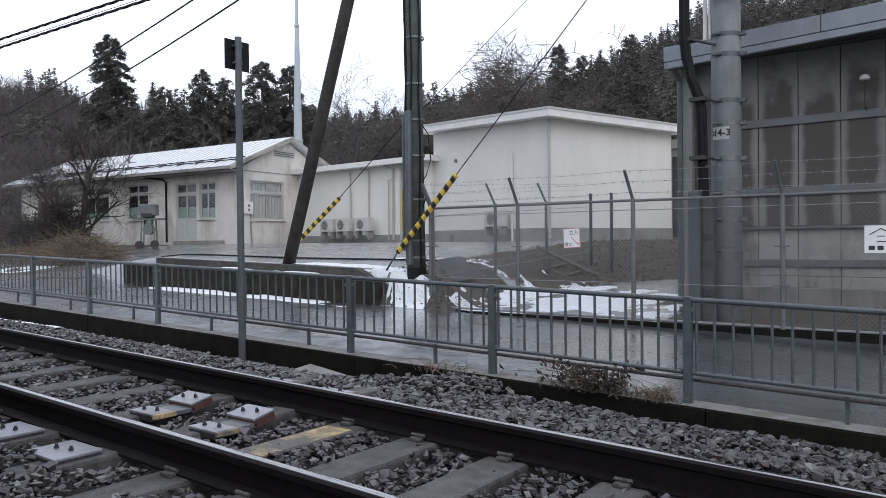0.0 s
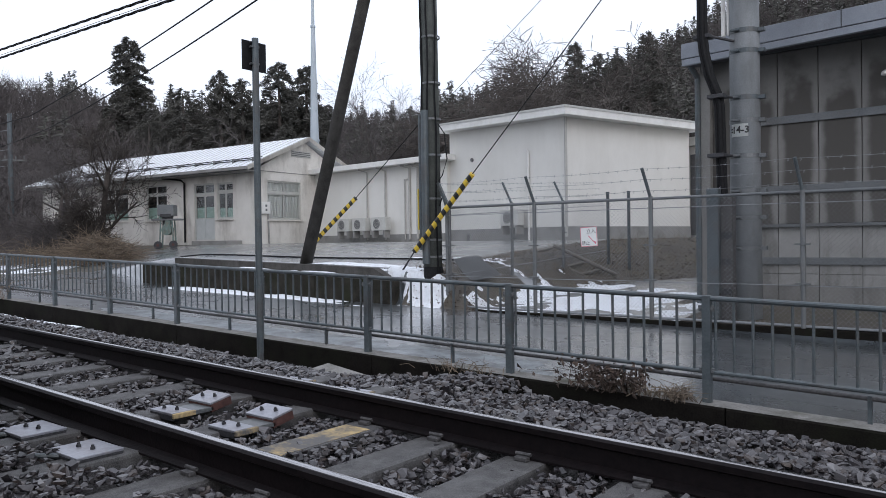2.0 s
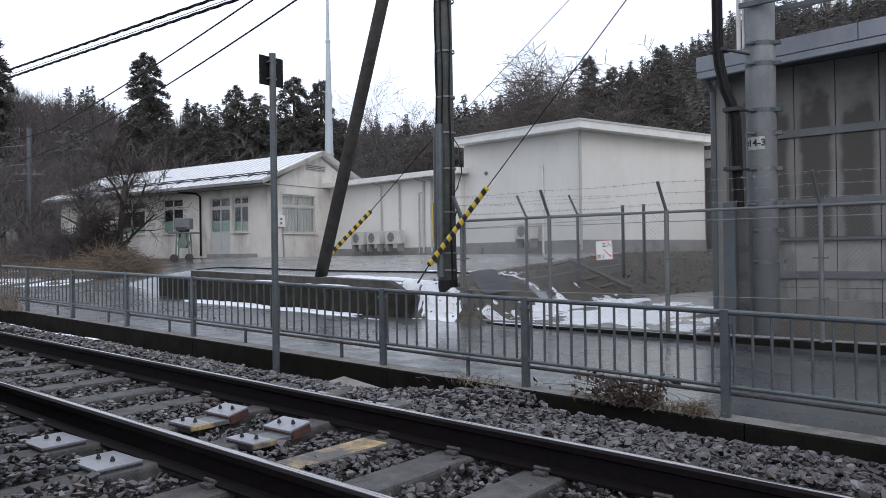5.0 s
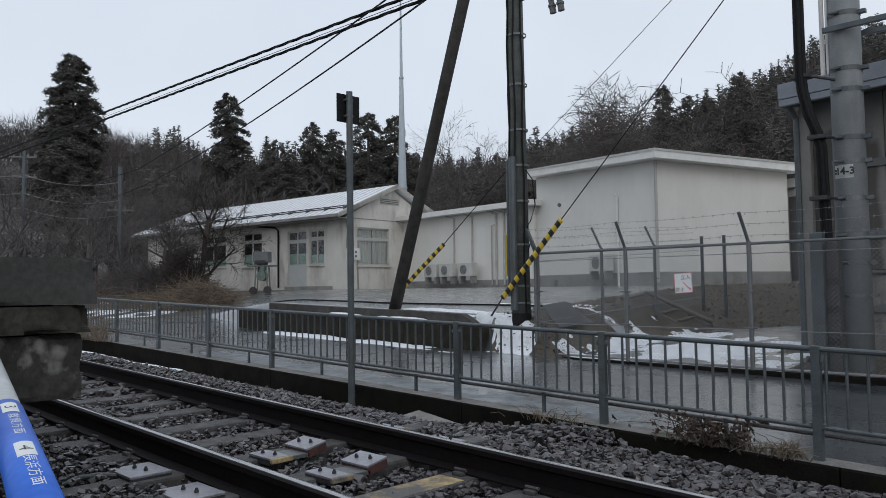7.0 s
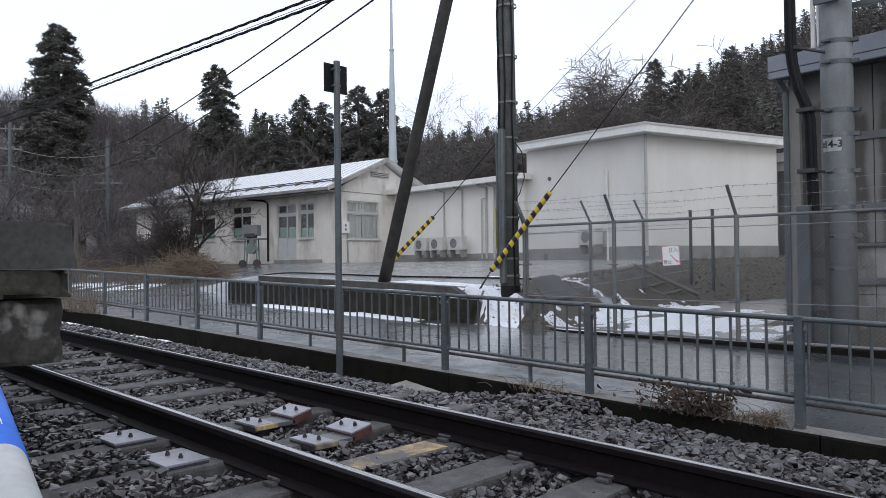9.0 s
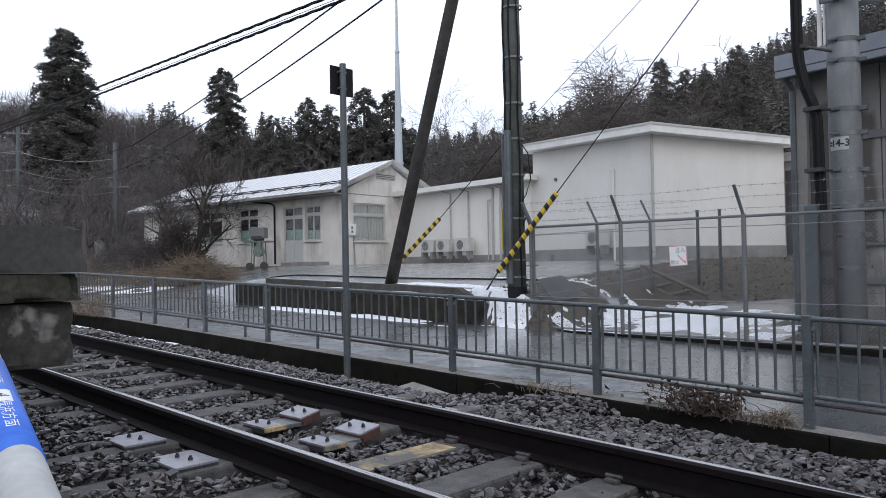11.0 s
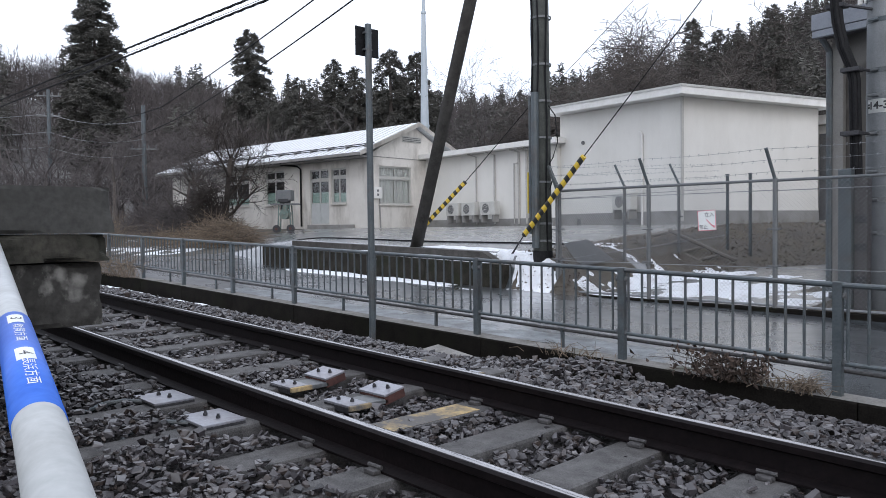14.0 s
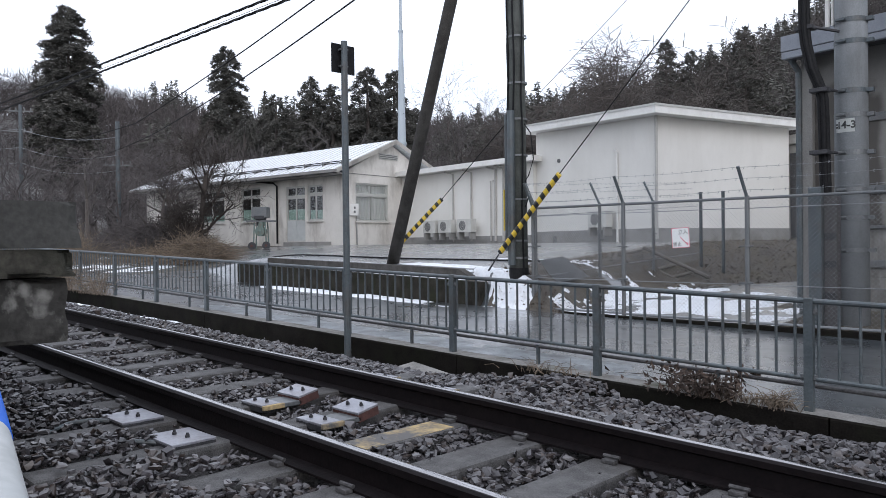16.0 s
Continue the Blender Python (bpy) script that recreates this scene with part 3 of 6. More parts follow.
def ballast(x0, x1, y0, y1, count, low, high):
    x = rng.uniform(x0, x1, count)
    y = rng.uniform(y0, y1, count)
    clear = (np.abs(y - RAIL_NEAR) > 0.085) & (np.abs(y - RAIL_FAR) > 0.085)
    phase = np.abs((x - S_X + 0.2825) / 0.565 % 1 - 0.5) * 0.565
    on = (phase < 0.13) & (y > 1.38) & (y < 3.6) & ~((x < -2.7) & (x > -4.3))
    special = np.zeros(count, bool)
    for sx, a, b in ((-2.93, 1.4, 3.6), (-3.46, 0.95, 3.8), (-4.06, 0.95, 3.8)):
        special |= (np.abs(x - sx) < 0.12) & (y > a) & (y < b)
    clear &= ~special | (rng.random(count) < 0.02)
    clear &= ~on | (rng.random(count) < np.where(y < 1.6, 0.5, 0.10))
    for sx in (-3.40, -4.0):
        clear &= ~((np.abs(x - sx) < 0.20) & ((np.abs(y - 1.70) < 0.14) | (np.abs(y - 2.40) < 0.09) | (np.abs(y - 2.68) < 0.10) | (np.abs(y - 3.49) < 0.09)))
    x, y = x[clear], y[clear]
    n = len(x)
    size = rng.uniform(low, high, n) * rng.choice([0.65, 0.85, 1.0, 1.2], n)
    z = ballast_height(x, y) + rng.uniform(-0.034, 0.026, n)
    z = z + np.where((np.abs(y - 2.495) < 1.1), -0.008, 0.0)
    return scattered(stone_kinds, np.stack([x, y, z], 1), lying(n, 0.55), size)


chunks = [ballast(-7, 2.0, -0.2, 3.7, 46000, 0.0165, 0.030), ballast(-7.5, 2.0, 3.6, 6.08, 11000, 0.021, 0.040), ballast(-16, -7, 0.3, 6.05, 24000, 0.025, 0.042), ballast(-34, -16, 1.0, 5.9, 9000, 0.035, 0.06)]
base, vs, fs = 0, [], []
for v, f in chunks:
    vs.append(v)
    fs.append(f + base)
    base += len(v)
tagged(solid("ballast", np.concatenate(vs), np.concatenate(fs), M_STONE), "crushed grey and brown track ballast stones", "ballast", kind="stuff")

slab = thing("trough_lid", "broken flat concrete slab half buried in ballast", "slab", pose(-5.2, 4.95, -0.345, 8, 4, -8))
bm = bmesh.new()
box(bm, -0.45, 0.42, -0.20, 0.17, -0.06, 0.0, 0.008)
part("body", bm, M_CURBTOP, slab)

# ---- curb and guard fence ----
F_SLOPE, F_Y = -0.0255, 6.34
bm = bmesh.new()
for k in range(30):
    xa, xb = 6.0 - 2.0 * k, 4.0 - 2.0 * k
    quad = []
    for x in (xa - 0.006, xb + 0.006):
        z = -0.532 + F_SLOPE * x
        quad.append([bm.verts.new((x, y, q)) for y, q in ((6.20, z - 0.9), (6.20, z - 0.012), (6.212, z), (6.47, z), (6.48, z - 0.9))])
    a, b = quad
    for i in range(5):
        bm.faces.new((a[i], a[(i + 1) % 5], b[(i + 1) % 5], b[i]))
    bm.faces.new(a)
    bm.faces.new(list(reversed(b)))
bmesh.ops.recalc_face_normals(bm, faces=bm.faces)
curb = tagged(part("curb", bm, M_CURB), "mossy concrete curb wall beside the track, side shade painted in", "curb", kind="structure")
bm = bmesh.new()
for k in range(30):
    xa, xb = 6.0 - 2.0 * k, 4.0 - 2.0 * k
    vsq = [bm.verts.new((x, y, -0.528 + F_SLOPE * x)) for x, y in ((xa, 6.216), (xb, 6.216), (xb, 6.47), (xa, 6.47))]
    bm.faces.new(vsq)
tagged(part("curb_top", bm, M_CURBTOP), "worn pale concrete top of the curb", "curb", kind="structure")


def fence_panel():
    """One bay of guard fence: flat post, two rails, thirteen bars, a low pipe on a stub."""
    t = thing("guard_fence_panel", "grey painted steel guard fence bay on a curb", "fence", group="bays of the guard fence")

    def at(x, z):
        return (x, 0, z + F_SLOPE * x)
    bm = bmesh.new()
    box(bm, -0.036, 0.036, -0.03, 0.03, -0.02, 0.91, 0.006)
    part("post", bm, M_FENCE, t)
    bm = bmesh.new()
    rod(bm, at(0.0, 0.885), at(-2.0, 0.885), 0.023, sides=10)
    part("top_rail", bm, M_FENCE, t, smooth=False)
    bm = bmesh.new()
    rod(bm, at(-0.06, 0.262), at(-1.94, 0.262), 0.019, sides=10)
    part("bottom_rail", bm, M_FENCE, t)
    bm = bmesh.new()
    rod(bm, (0.0, 0.075, 0.192), (-2.0, 0.075, 0.192 - 2 * F_SLOPE), 0.018, sides=8)
    part("low_pipe", bm, M_CLIP, t, "dark grey pipe along the curb")
    bm = bmesh.new()
    box(bm, -0.812, -0.780, 0.058, 0.092, -F_SLOPE * 0.8 - 0.01, 0.215 - F_SLOPE * 0.8, 0.003)
    part("stub", bm, M_FENCE, t)
    bm = bmesh.new()
    rod(bm, (0, 0, 0.262), (0, 0, 0.885), 0.0125, sides=6)
    bar = part("bar", bm, M_FENCE, t)
    bar.matrix_basis = pose(-0.108, 0, -F_SLOPE * 0.108)
    for i in range(1, 13):
        x = 0.108 + i * 0.1515
        share("bar", bar, t, -x, 0, -F_SLOPE * x)
    for s in (-1, 1):
        for z in (0.27, 0.80):
            bm = bmesh.new()
            box(bm, s * 0.05 - 0.02, s * 0.05 + 0.02, -0.012, 0.012, z - 0.025, z + 0.025, 0.004)
            rod(bm, (s * 0.05, -0.03, z), (s * 0.05, 0.03, z), 0.012, sides=6)
            part("bracket", bm, M_GALV, t, "small bolted bracket")
    return t


panel = fence_panel()
panel.matrix_basis = pose(-2.19, F_Y, -0.53 + F_SLOPE * -2.19)
for k in range(-3, 17):
    if k:
        x = -2.19 - 2.0 * k
        copy_thing(panel, pose(x, F_Y, -0.53 + F_SLOPE * x, 0, 0, 0.25 * math.sin(k * 3.3)))

# ---- signal board on its pole ----
board = thing("track_sign", "dark square track sign on a grey steel pole, seen from behind", "sign", pose(-7.25, 5.6, 0))
bm = bmesh.new()
rod(bm, (0, 0, -0.75), (-0.005, 0, 3.36), 0.042, 0.040, 12)
part("pole", bm, M_FENCE, board, smooth=False)
bm = bmesh.new()
box(bm, -0.075, -0.058, -0.145, 0.20, 2.985, 3.335, 0.004)
part("plate", bm, M_BLACK, board, "dark back of a sign plate")
for z in (3.06, 3.26):
    bm = bmesh.new()
    box(bm, -0.059, 0.012, -0.05, 0.05, z - 0.012, z + 0.012, 0.003)
    part("clamp", bm, M_GALV, board)

# ---- platform end ----
plat = thing("platform", "old dark weathered concrete platform end above the ballast", "platform")
for name, x1, y1, z0, z1, mat, chip in (("coping", -3.20, 1.12, 0.90, 1.085, M_PLATFORM, 0.012), ("upper_course", -3.21, 1.10, 0.785, 0.893, M_PLATMOSS, 0.055),
                                        ("block_course", -3.25, 1.08, 0.520, 0.777, M_PLATLOW, 0.030), ("core", -3.5, 0.42, -0.6, 0.77, M_PLATFORM, 0.0)):
    bm = bmesh.new()
    if not chip:
        box(bm, -16.0, x1, -4.0, y1, z0, z1)
        part(name, bm, mat, plat)
        continue
    # only the worn corner near the track is finely divided
    box(bm, x1 - 1.2, x1, -1.6, y1, z0, z1)
    for axis, k in ((0, 30), (1, 64), (2, 12)):
        es = [e for e in bm.edges if abs((e.verts[0].co - e.verts[1].co).normalized()[axis]) > 0.9]
        bmesh.ops.subdivide_edges(bm, edges=es, cuts=k, use_grid_fill=True)
    for v in bm.verts:
        edge = (v.co.x > x1 - 0.02) + (v.co.y > y1 - 0.02) + (v.co.z < z0 + 0.01) + (v.co.z > z1 - 0.01)
        bite = max(0.0, noise.noise(v.co * 6.0 + Vector((0, 0, 7 * z0))) + 0.05) * chip * (2.2 if edge > 1 else 0.7)
        worn = noise.noise(v.co * 2.3) * 0.010 + noise.noise(v.co * 15.0) * 0.004
        if v.co.x > x1 - 0.3:
            v.co.x += worn - bite
        if v.co.y > y1 - 0.3:
            v.co.y += worn - bite
    box(bm, -16.0, x1 - 1.201, -4.0, y1 - 0.02, z0, z1)
    part(name, bm, mat, plat, smooth=False)

# ---- handrail with a printed sleeve ----
H0, H1 = Vector((-0.2236, 0.0739, 0.6729)), Vector((-3.3442, 0.7023, 0.8802))
hd = (H1 - H0).normalized()
hm = Matrix.Translation(H0) @ Matrix((hd, Vector((0, 0, 1)).cross(hd).normalized(), hd.cross(Vector((0, 0, 1)).cross(hd).normalized()))).transposed().to_4x4()
hand = thing("handrail", "white painted handrail with a blue printed sleeve", "handrail", hm)
bm = bmesh.new()
rod(bm, (0, 0, 0), (3.19, 0, 0), 0.025, sides=32)
part("pipe", bm, M_HAND, hand, smooth=True)
bm = bmesh.new()
rod(bm, (0.10, 0, -0.02), (0.10, 0, -1.3), 0.02, sides=16)
part("leg", bm, M_HAND, hand)
bm = bmesh.new()
rod(bm, (0.615, 0, 0), (1.195, 0, 0), 0.0262, sides=40)
sleeve = part("sleeve", bm, M_BLUE, hand, "blue vinyl sleeve with platform numbers", smooth=True)
M_LABEL = material("label_white", (0.72, 0.74, 0.72), (0.80, 0.82, 0.80), 0.5, 20, bump=0)
M_INK = material("dark_ink", (0.02, 0.02, 0.022), (0.04, 0.04, 0.042), 0.6, 20, bump=0)
M_RED = material("red_ink", (0.62, 0.16, 0.22), (0.72, 0.24, 0.30), 0.6, 20, bump=0)


def lettering(name, text, size, mat, parent, m, wrap=0.0, bold=0.0):
    """Flat letters as a mesh, if asked bent round a pipe."""
    cu = bpy.data.curves.new(name, "FONT")
    cu.body, cu.size, cu.align_x, cu.align_y = text, size, "CENTER", "CENTER"
    cu.resolution_u = 3
    cu.offset = bold
    tmp = new(name, cu)
    bpy.context.view_layer.update()
    me = bpy.data.meshes.new_from_object(tmp.evaluated_get(bpy.context.evaluated_depsgraph_get()))
    bpy.data.objects.remove(tmp)
    me.transform(m)
    if wrap:
        for v in me.vertices:
            a = v.co.y / wrap
            v.co.y, v.co.z = wrap * math.sin(a), wrap * math.cos(a)
    me.materials.clear()
    me.materials.append(mat)
    ob = new(name, me)
    ob.parent = parent
    return ob


def curved_tile(x0, x1, half, r):
    bm = bmesh.new()
    rows = [[bm.verts.new((x, r * math.sin(a), r * math.cos(a))) for a in np.linspace(-half / r, half / r, 9)] for x in (x0, x1)]
    for i in range(8):
        bm.faces.new((rows[0][i], rows[1][i], rows[1][i + 1], rows[0][i + 1]))
    return bm


# the pipe's own x runs away from the viewer, so the words run back along it
back = Matrix.Rotation(math.pi, 4, "Z")
for x, word, size in ((1.125, "3", 0.032), (0.855, "4", 0.032)):
    part("number_tile", curved_tile(x - 0.036, x + 0.036, 0.0115, 0.0266), M_LABEL, sleeve, "white number tile")
    lettering("number", word, size, M_INK, sleeve, Matrix.Translation((x, 0, 0)) @ back @ Matrix.Diagonal((1.5, 0.72, 1, 1)), 0.0269)
for x, word in ((1.005, "敦賀方面"), (0.755, "長浜方面")):
    lettering("words", word, 0.028, M_LABEL, sleeve, Matrix.Translation((x, 0, 0)) @ back @ Matrix.Diagonal((1.2, 0.58, 1, 1)), 0.0267)

# ---- glass and small-thing materials ----
M_GLASS = bpy.data.materials.new("window_glass")
M_GLASS.use_nodes = True
gb = M_GLASS.node_tree.nodes["Principled BSDF"]
gb.inputs["Base Color"].default_value = (0.93, 0.95, 0.94, 1)
gb.inputs["Transmission Weight"].default_value = 1.0
gb.inputs["Roughness"].default_value = 0.03
gb.inputs["IOR"].default_value = 1.45
M_CURTAIN = material("pale_curtain", (0.80, 0.80, 0.78), (0.86, 0.86, 0.84), 0.9, 6, bump=0.2)
M_FROST = material("greenish_frosted_film", (0.22, 0.33, 0.28), (0.31, 0.42, 0.37), 0.6, 5, bump=0)
M_DARKROOM = material("dim_interior", (0.03, 0.03, 0.03), (0.06, 0.06, 0.058), 0.9, 2, bump=0)
M_SASH = material("aluminium_sash", (0.42, 0.42, 0.39), (0.54, 0.54, 0.51), 0.5, 8, metal=0.2, bump=0.05)
M_DOOR = material("pale_door_panel", (0.42, 0.44, 0.43), (0.52, 0.54, 0.53), 0.6, 4, bump=0.05)
M_AC = material("ivory_unit_casing", (0.48, 0.475, 0.44), (0.60, 0.595, 0.56), 0.6, 4, bump=0.05, stain=(0.3, 0.28, 0.24), stain_amount=0.4)
M_GRILLE = material("dark_grille", (0.10, 0.10, 0.10), (0.18, 0.18, 0.18), 0.7, 20, bump=0)
M_PIPE = material("grey_beige_pipe", (0.36, 0.35, 0.32), (0.48, 0.47, 0.44), 0.6, 5, bump=0.05)
M_STRAW = material("dead_stalks", (0.095, 0.075, 0.056), (0.23, 0.18, 0.13), 0.95, 9, bump=0, varied=0.4, island=True)
M_LEAF = material("withered_leaves", (0.030, 0.022, 0.018), (0.085, 0.060, 0.046), 0.9, 9, bump=0, varied=0.4, island=True)
M_MAT = material("grey_rubber_mesh_mat", (0.14, 0.143, 0.147), (0.23, 0.235, 0.24), 0.7, 30, fine=120, bump=0.8)
M_WOOD = material("grey_old_timber", (0.12, 0.11, 0.095), (0.2, 0.185, 0.165), 0.9, 8, bump=0.3)
M_GREEN = material("green_machine_paint", (0.10, 0.15, 0.13), (0.17, 0.22, 0.20), 0.6, 8, stain=(0.15, 0.09, 0.06), stain_amount=0.6, stain_scale=6)
M_MAST = material("pale_blue_mast_paint", (0.42, 0.48, 0.52), (0.52, 0.57, 0.61), 0.6, 1, bump=0.05)


def stripes(name):
    """Slanting yellow and black bands, for guy wire covers."""
    m = material(name, (0.6, 0.42, 0.03), (0.7, 0.5, 0.05), 0.5, 5, bump=0.05)
    n, l = m.node_tree.nodes, m.node_tree.links
    b = n["Principled BSDF"]
    old = b.inputs["Base Color"].links[0].from_socket
    tc = n.new("ShaderNodeTexCoord")
    w = n.new("ShaderNodeTexWave")
    w.inputs["Scale"].default_value = 2.1
    w.bands_direction = "DIAGONAL"
    l.new(tc.outputs["Object"], w.inputs["Vector"])
    g = n.new("ShaderNodeMath")
    g.operation = "GREATER_THAN"
    g.inputs[1].default_value = 0.5
    l.new(w.outputs["Fac"], g.inputs[0])
    mx = n.new("ShaderNodeMix")
    mx.data_type = "RGBA"
    l.new(g.outputs["Value"], mx.inputs["Factor"])
    l.new(old, mx.inputs["A"])
    mx.inputs["B"].default_value = (0.02, 0.02, 0.02, 1)
    l.new(mx.outputs["Result"], b.inputs["Base Color"])
    return m


M_STRIPE = stripes("yellow_black_guard")


def pierced(bm, x0, x1, z0, z1, y0, y1, holes):
    """A wall in the x-z plane with rectangular openings right through it."""
    xs = sorted({x0, x1, *[h[0] for h in holes], *[h[1] for h in holes]})
    for a, b in zip(xs[:-1], xs[1:]):
        cuts = sorted((h[2], h[3]) for h in holes if h[0] < (a + b) / 2 < h[1])
        z = z0
        for lo, hi in cuts:
            if lo > z:
                box(bm, a, b, y0, y1, z, lo)
            z = hi
        if z < z1:
            box(bm, a, b, y0, y1, z, z1)
    bmesh.ops.remove_doubles(bm, verts=bm.verts, dist=0.0005)
    return bm


def window(parent, x0, x1, z0, z1, y, m, transom=None, halves=2, curtain=None, frost=0.0, door=False):
    """A sash window in the x-z plane: frame, mullions, panes, and what hangs behind the glass."""
    w = new("door" if door else "window")
    w.parent = parent
    w.matrix_basis = m
    bm = bmesh.new()
    t = 0.05
    for a, b, c, d in ((x0, x1, z1 - t, z1), (x0, x1, z0, z0 + t), (x0, x0 + t, z0 + t, z1 - t), (x1 - t, x1, z0 + t, z1 - t)):
        box(bm, a, b, y - 0.03, y + 0.05, c, d, 0.004)
    if transom:
        box(bm, x0 + t, x1 - t, y - 0.025, y + 0.05, transom - 0.05, transom + 0.05, 0.004)
    part("frame", bm, M_SASH, w)
    rows = [(z0 + t, (transom - 0.05) if transom else z1 - t)] + ([(transom + 0.05, z1 - t)] if transom else [])
    for r, (a, b) in enumerate(rows):
        step = (x1 - x0 - 2 * t) / halves
        low = a + (b - a) * 0.47 if door and r == 0 else a
        for i in range(halves):
            p, q = x0 + t + i * step, x0 + t + (i + 1) * step
            dy = 0.012 * (i % 2)
            bm = bmesh.new()
            s = 0.035
            for e, f, g, h in ((p, q, b - s, b), (p, q, low, low + s), (p, p + s, low + s, b - s), (q - s, q, low + s, b - s)):
                box(bm, e, f, y - 0.012 + dy, y + 0.018 + dy, g, h)
            part("sash", bm, M_SASH, w)
            bm = bmesh.new()
            box(bm, p + s, q - s, y + dy, y + dy + 0.005, low + s, b - s)
            pane = part("pane", bm, M_GLASS, w, "clear glass pane")
            pane.visible_shadow = False
            if low > a:
                bm = bmesh.new()
                box(bm, p + 0.003, q - 0.003, y - 0.008 + dy, y + 0.016 + dy, a, low - 0.004, 0.006)
                part("door_panel", bm, M_DOOR, w, "pale panel of the door")
            if frost and r == 0:
                bm = bmesh.new()
                box(bm, p + s, q - s, y + 0.05, y + 0.054, low + s, low + (b - low) * frost)
                part("film", bm, M_FROST, w, "greenish privacy film")
    if curtain:
        bm = bmesh.new()
        xs = np.linspace(x0 + 0.06, x1 - 0.06, 60)
        front = [(x, y + 0.050 + 0.018 * math.sin(x * 34) + 0.008 * math.sin(x * 11)) for x in xs]
        for (xa, ya), (xb, yb) in zip(front[:-1], front[1:]):
            if abs((xa + xb) / 2 - (x0 + x1) / 2) < 0.04:
                continue
            bm.faces.new([bm.verts.new(c) for c in ((xa, ya, z0 + 0.04), (xb, yb, z0 + 0.04), (xb, yb, z1 - 0.04), (xa, ya, z1 - 0.04))])
        bmesh.ops.solidify(bm, geom=bm.faces, thickness=0.003)
        part("curtain", bm, M_CURTAIN, w, "pale hanging curtain")
    if not door:
        bm = bmesh.new()
        box(bm, x0 - 0.05, x1 + 0.05, y - 0.16, y - 0.031, z0 - 0.05, z0 - 0.002, 0.006)
        part("sill", bm, M_PLASTER, w)
    return w


def air_unit(m, wide, label, group=""):
    """Outdoor air-conditioning unit: casing, round grille, feet."""
    t = thing("air_conditioner_unit", label, "air conditioner", m, group)
    bm = bmesh.new()
    box(bm, 0, wide, 0, 0.3, 0.06, 0.62, 0.015)
    part("casing", bm, M_AC, t)
    bm = bmesh.new()
    rod(bm, (wide * 0.38, -0.012, 0.34), (wide * 0.38, 0.004, 0.34), 0.20, 0.21, 28)
    grille = part("fan_grille", bm, M_GRILLE, t, "dark round fan grille")
    for r in (0.06, 0.12, 0.18):
        bm = bmesh.new()
        k = 28
        ring = [(wide * 0.38 + r * math.cos(a), -0.018, 0.34 + r * math.sin(a)) for a in np.linspace(0, 2 * math.pi, k)]
        pipe(bm, ring, 0.004, 4)
        part("ring", bm, M_AC, grille)
    for x in (0.1, wide - 0.1):
        bm = bmesh.new()
        box(bm, x - 0.04, x + 0.04, -0.02, 0.32, -0.25, 0.06, 0.004)
        part("foot", bm, M_PLINTH, t)
    return t


# ---- office with a snowy gabled roof ----
OFF = pose(-26.35, 20.3, 0.0, 0, 0, 5)
office = thing("office_building", "single-storey cream plastered office with a snowy metal gable roof", "building", OFF)
Z0, ZE, LONG, DEEP = 0.55, 3.98, 17.0, 5.85
openings = [(-4.12, -2.72, 1.08, 3.68), (-2.54, -1.48, 2.02, 3.66), (-7.72, -6.1, 2.08, 3.78), (-11.5, -9.15, 2.12, 3.80), (-15.4, -13.4, 2.12, 3.80)]
bm = bmesh.new()
pierced(bm, -LONG, 0, Z0, ZE, 0, 0.18, openings)
part("front_wall", bm, M_PLASTER, office)
bm = bmesh.new()
prism(bm, [(-LONG, Z0), (0, Z0), (0, ZE), (-LONG, ZE)], DEEP - 0.18, DEEP)
part("back_wall", bm, M_PLASTER, office)
bm = bmesh.new()
side = Matrix(((0, -1, 0, 0), (1, 0, 0, 0), (0, 0, 1, 0), (0, 0, 0, 1)))
gable_hole = (0.63, 2.70, 1.95, 3.68)
pierced(bm, 0.181, DEEP - 0.181, Z0, ZE, 0.0, 0.18, [gable_hole])
for v in bm.verts:
    v.co = side @ v.co
prism(bm, [(0, ZE + 0.001), (DEEP, ZE + 0.001), (DEEP, 4.12), (2.93, 5.58), (0, 4.12)], 0.0, 0.18, side)
part("gable_wall", bm, M_PLASTER, office, "stained plaster gable wall")
bm = bmesh.new()
prism(bm, [(0, Z0), (DEEP, Z0), (DEEP, 4.1), (2.93, 5.55), (0, 4.1)], LONG - 0.18, LONG, side)
part("end_wall", bm, M_PLASTER, office)
bm = bmesh.new()
box(bm, -0.03, 0.02, 0.02, DEEP, 4.055, 4.085, 0.004)
part("string_course", bm, M_PLINTH, office, "thin dark plaster band across the gable")
# added dark panel, coloured as the unlit rooms behind the glass
bm = bmesh.new()
box(bm, -LONG + 0.2, -0.19, 0.5, 0.55, Z0, ZE)
part("dark_interior_panel", bm, M_DARKROOM, office, "dark panel standing in for the unlit interior behind the windows")
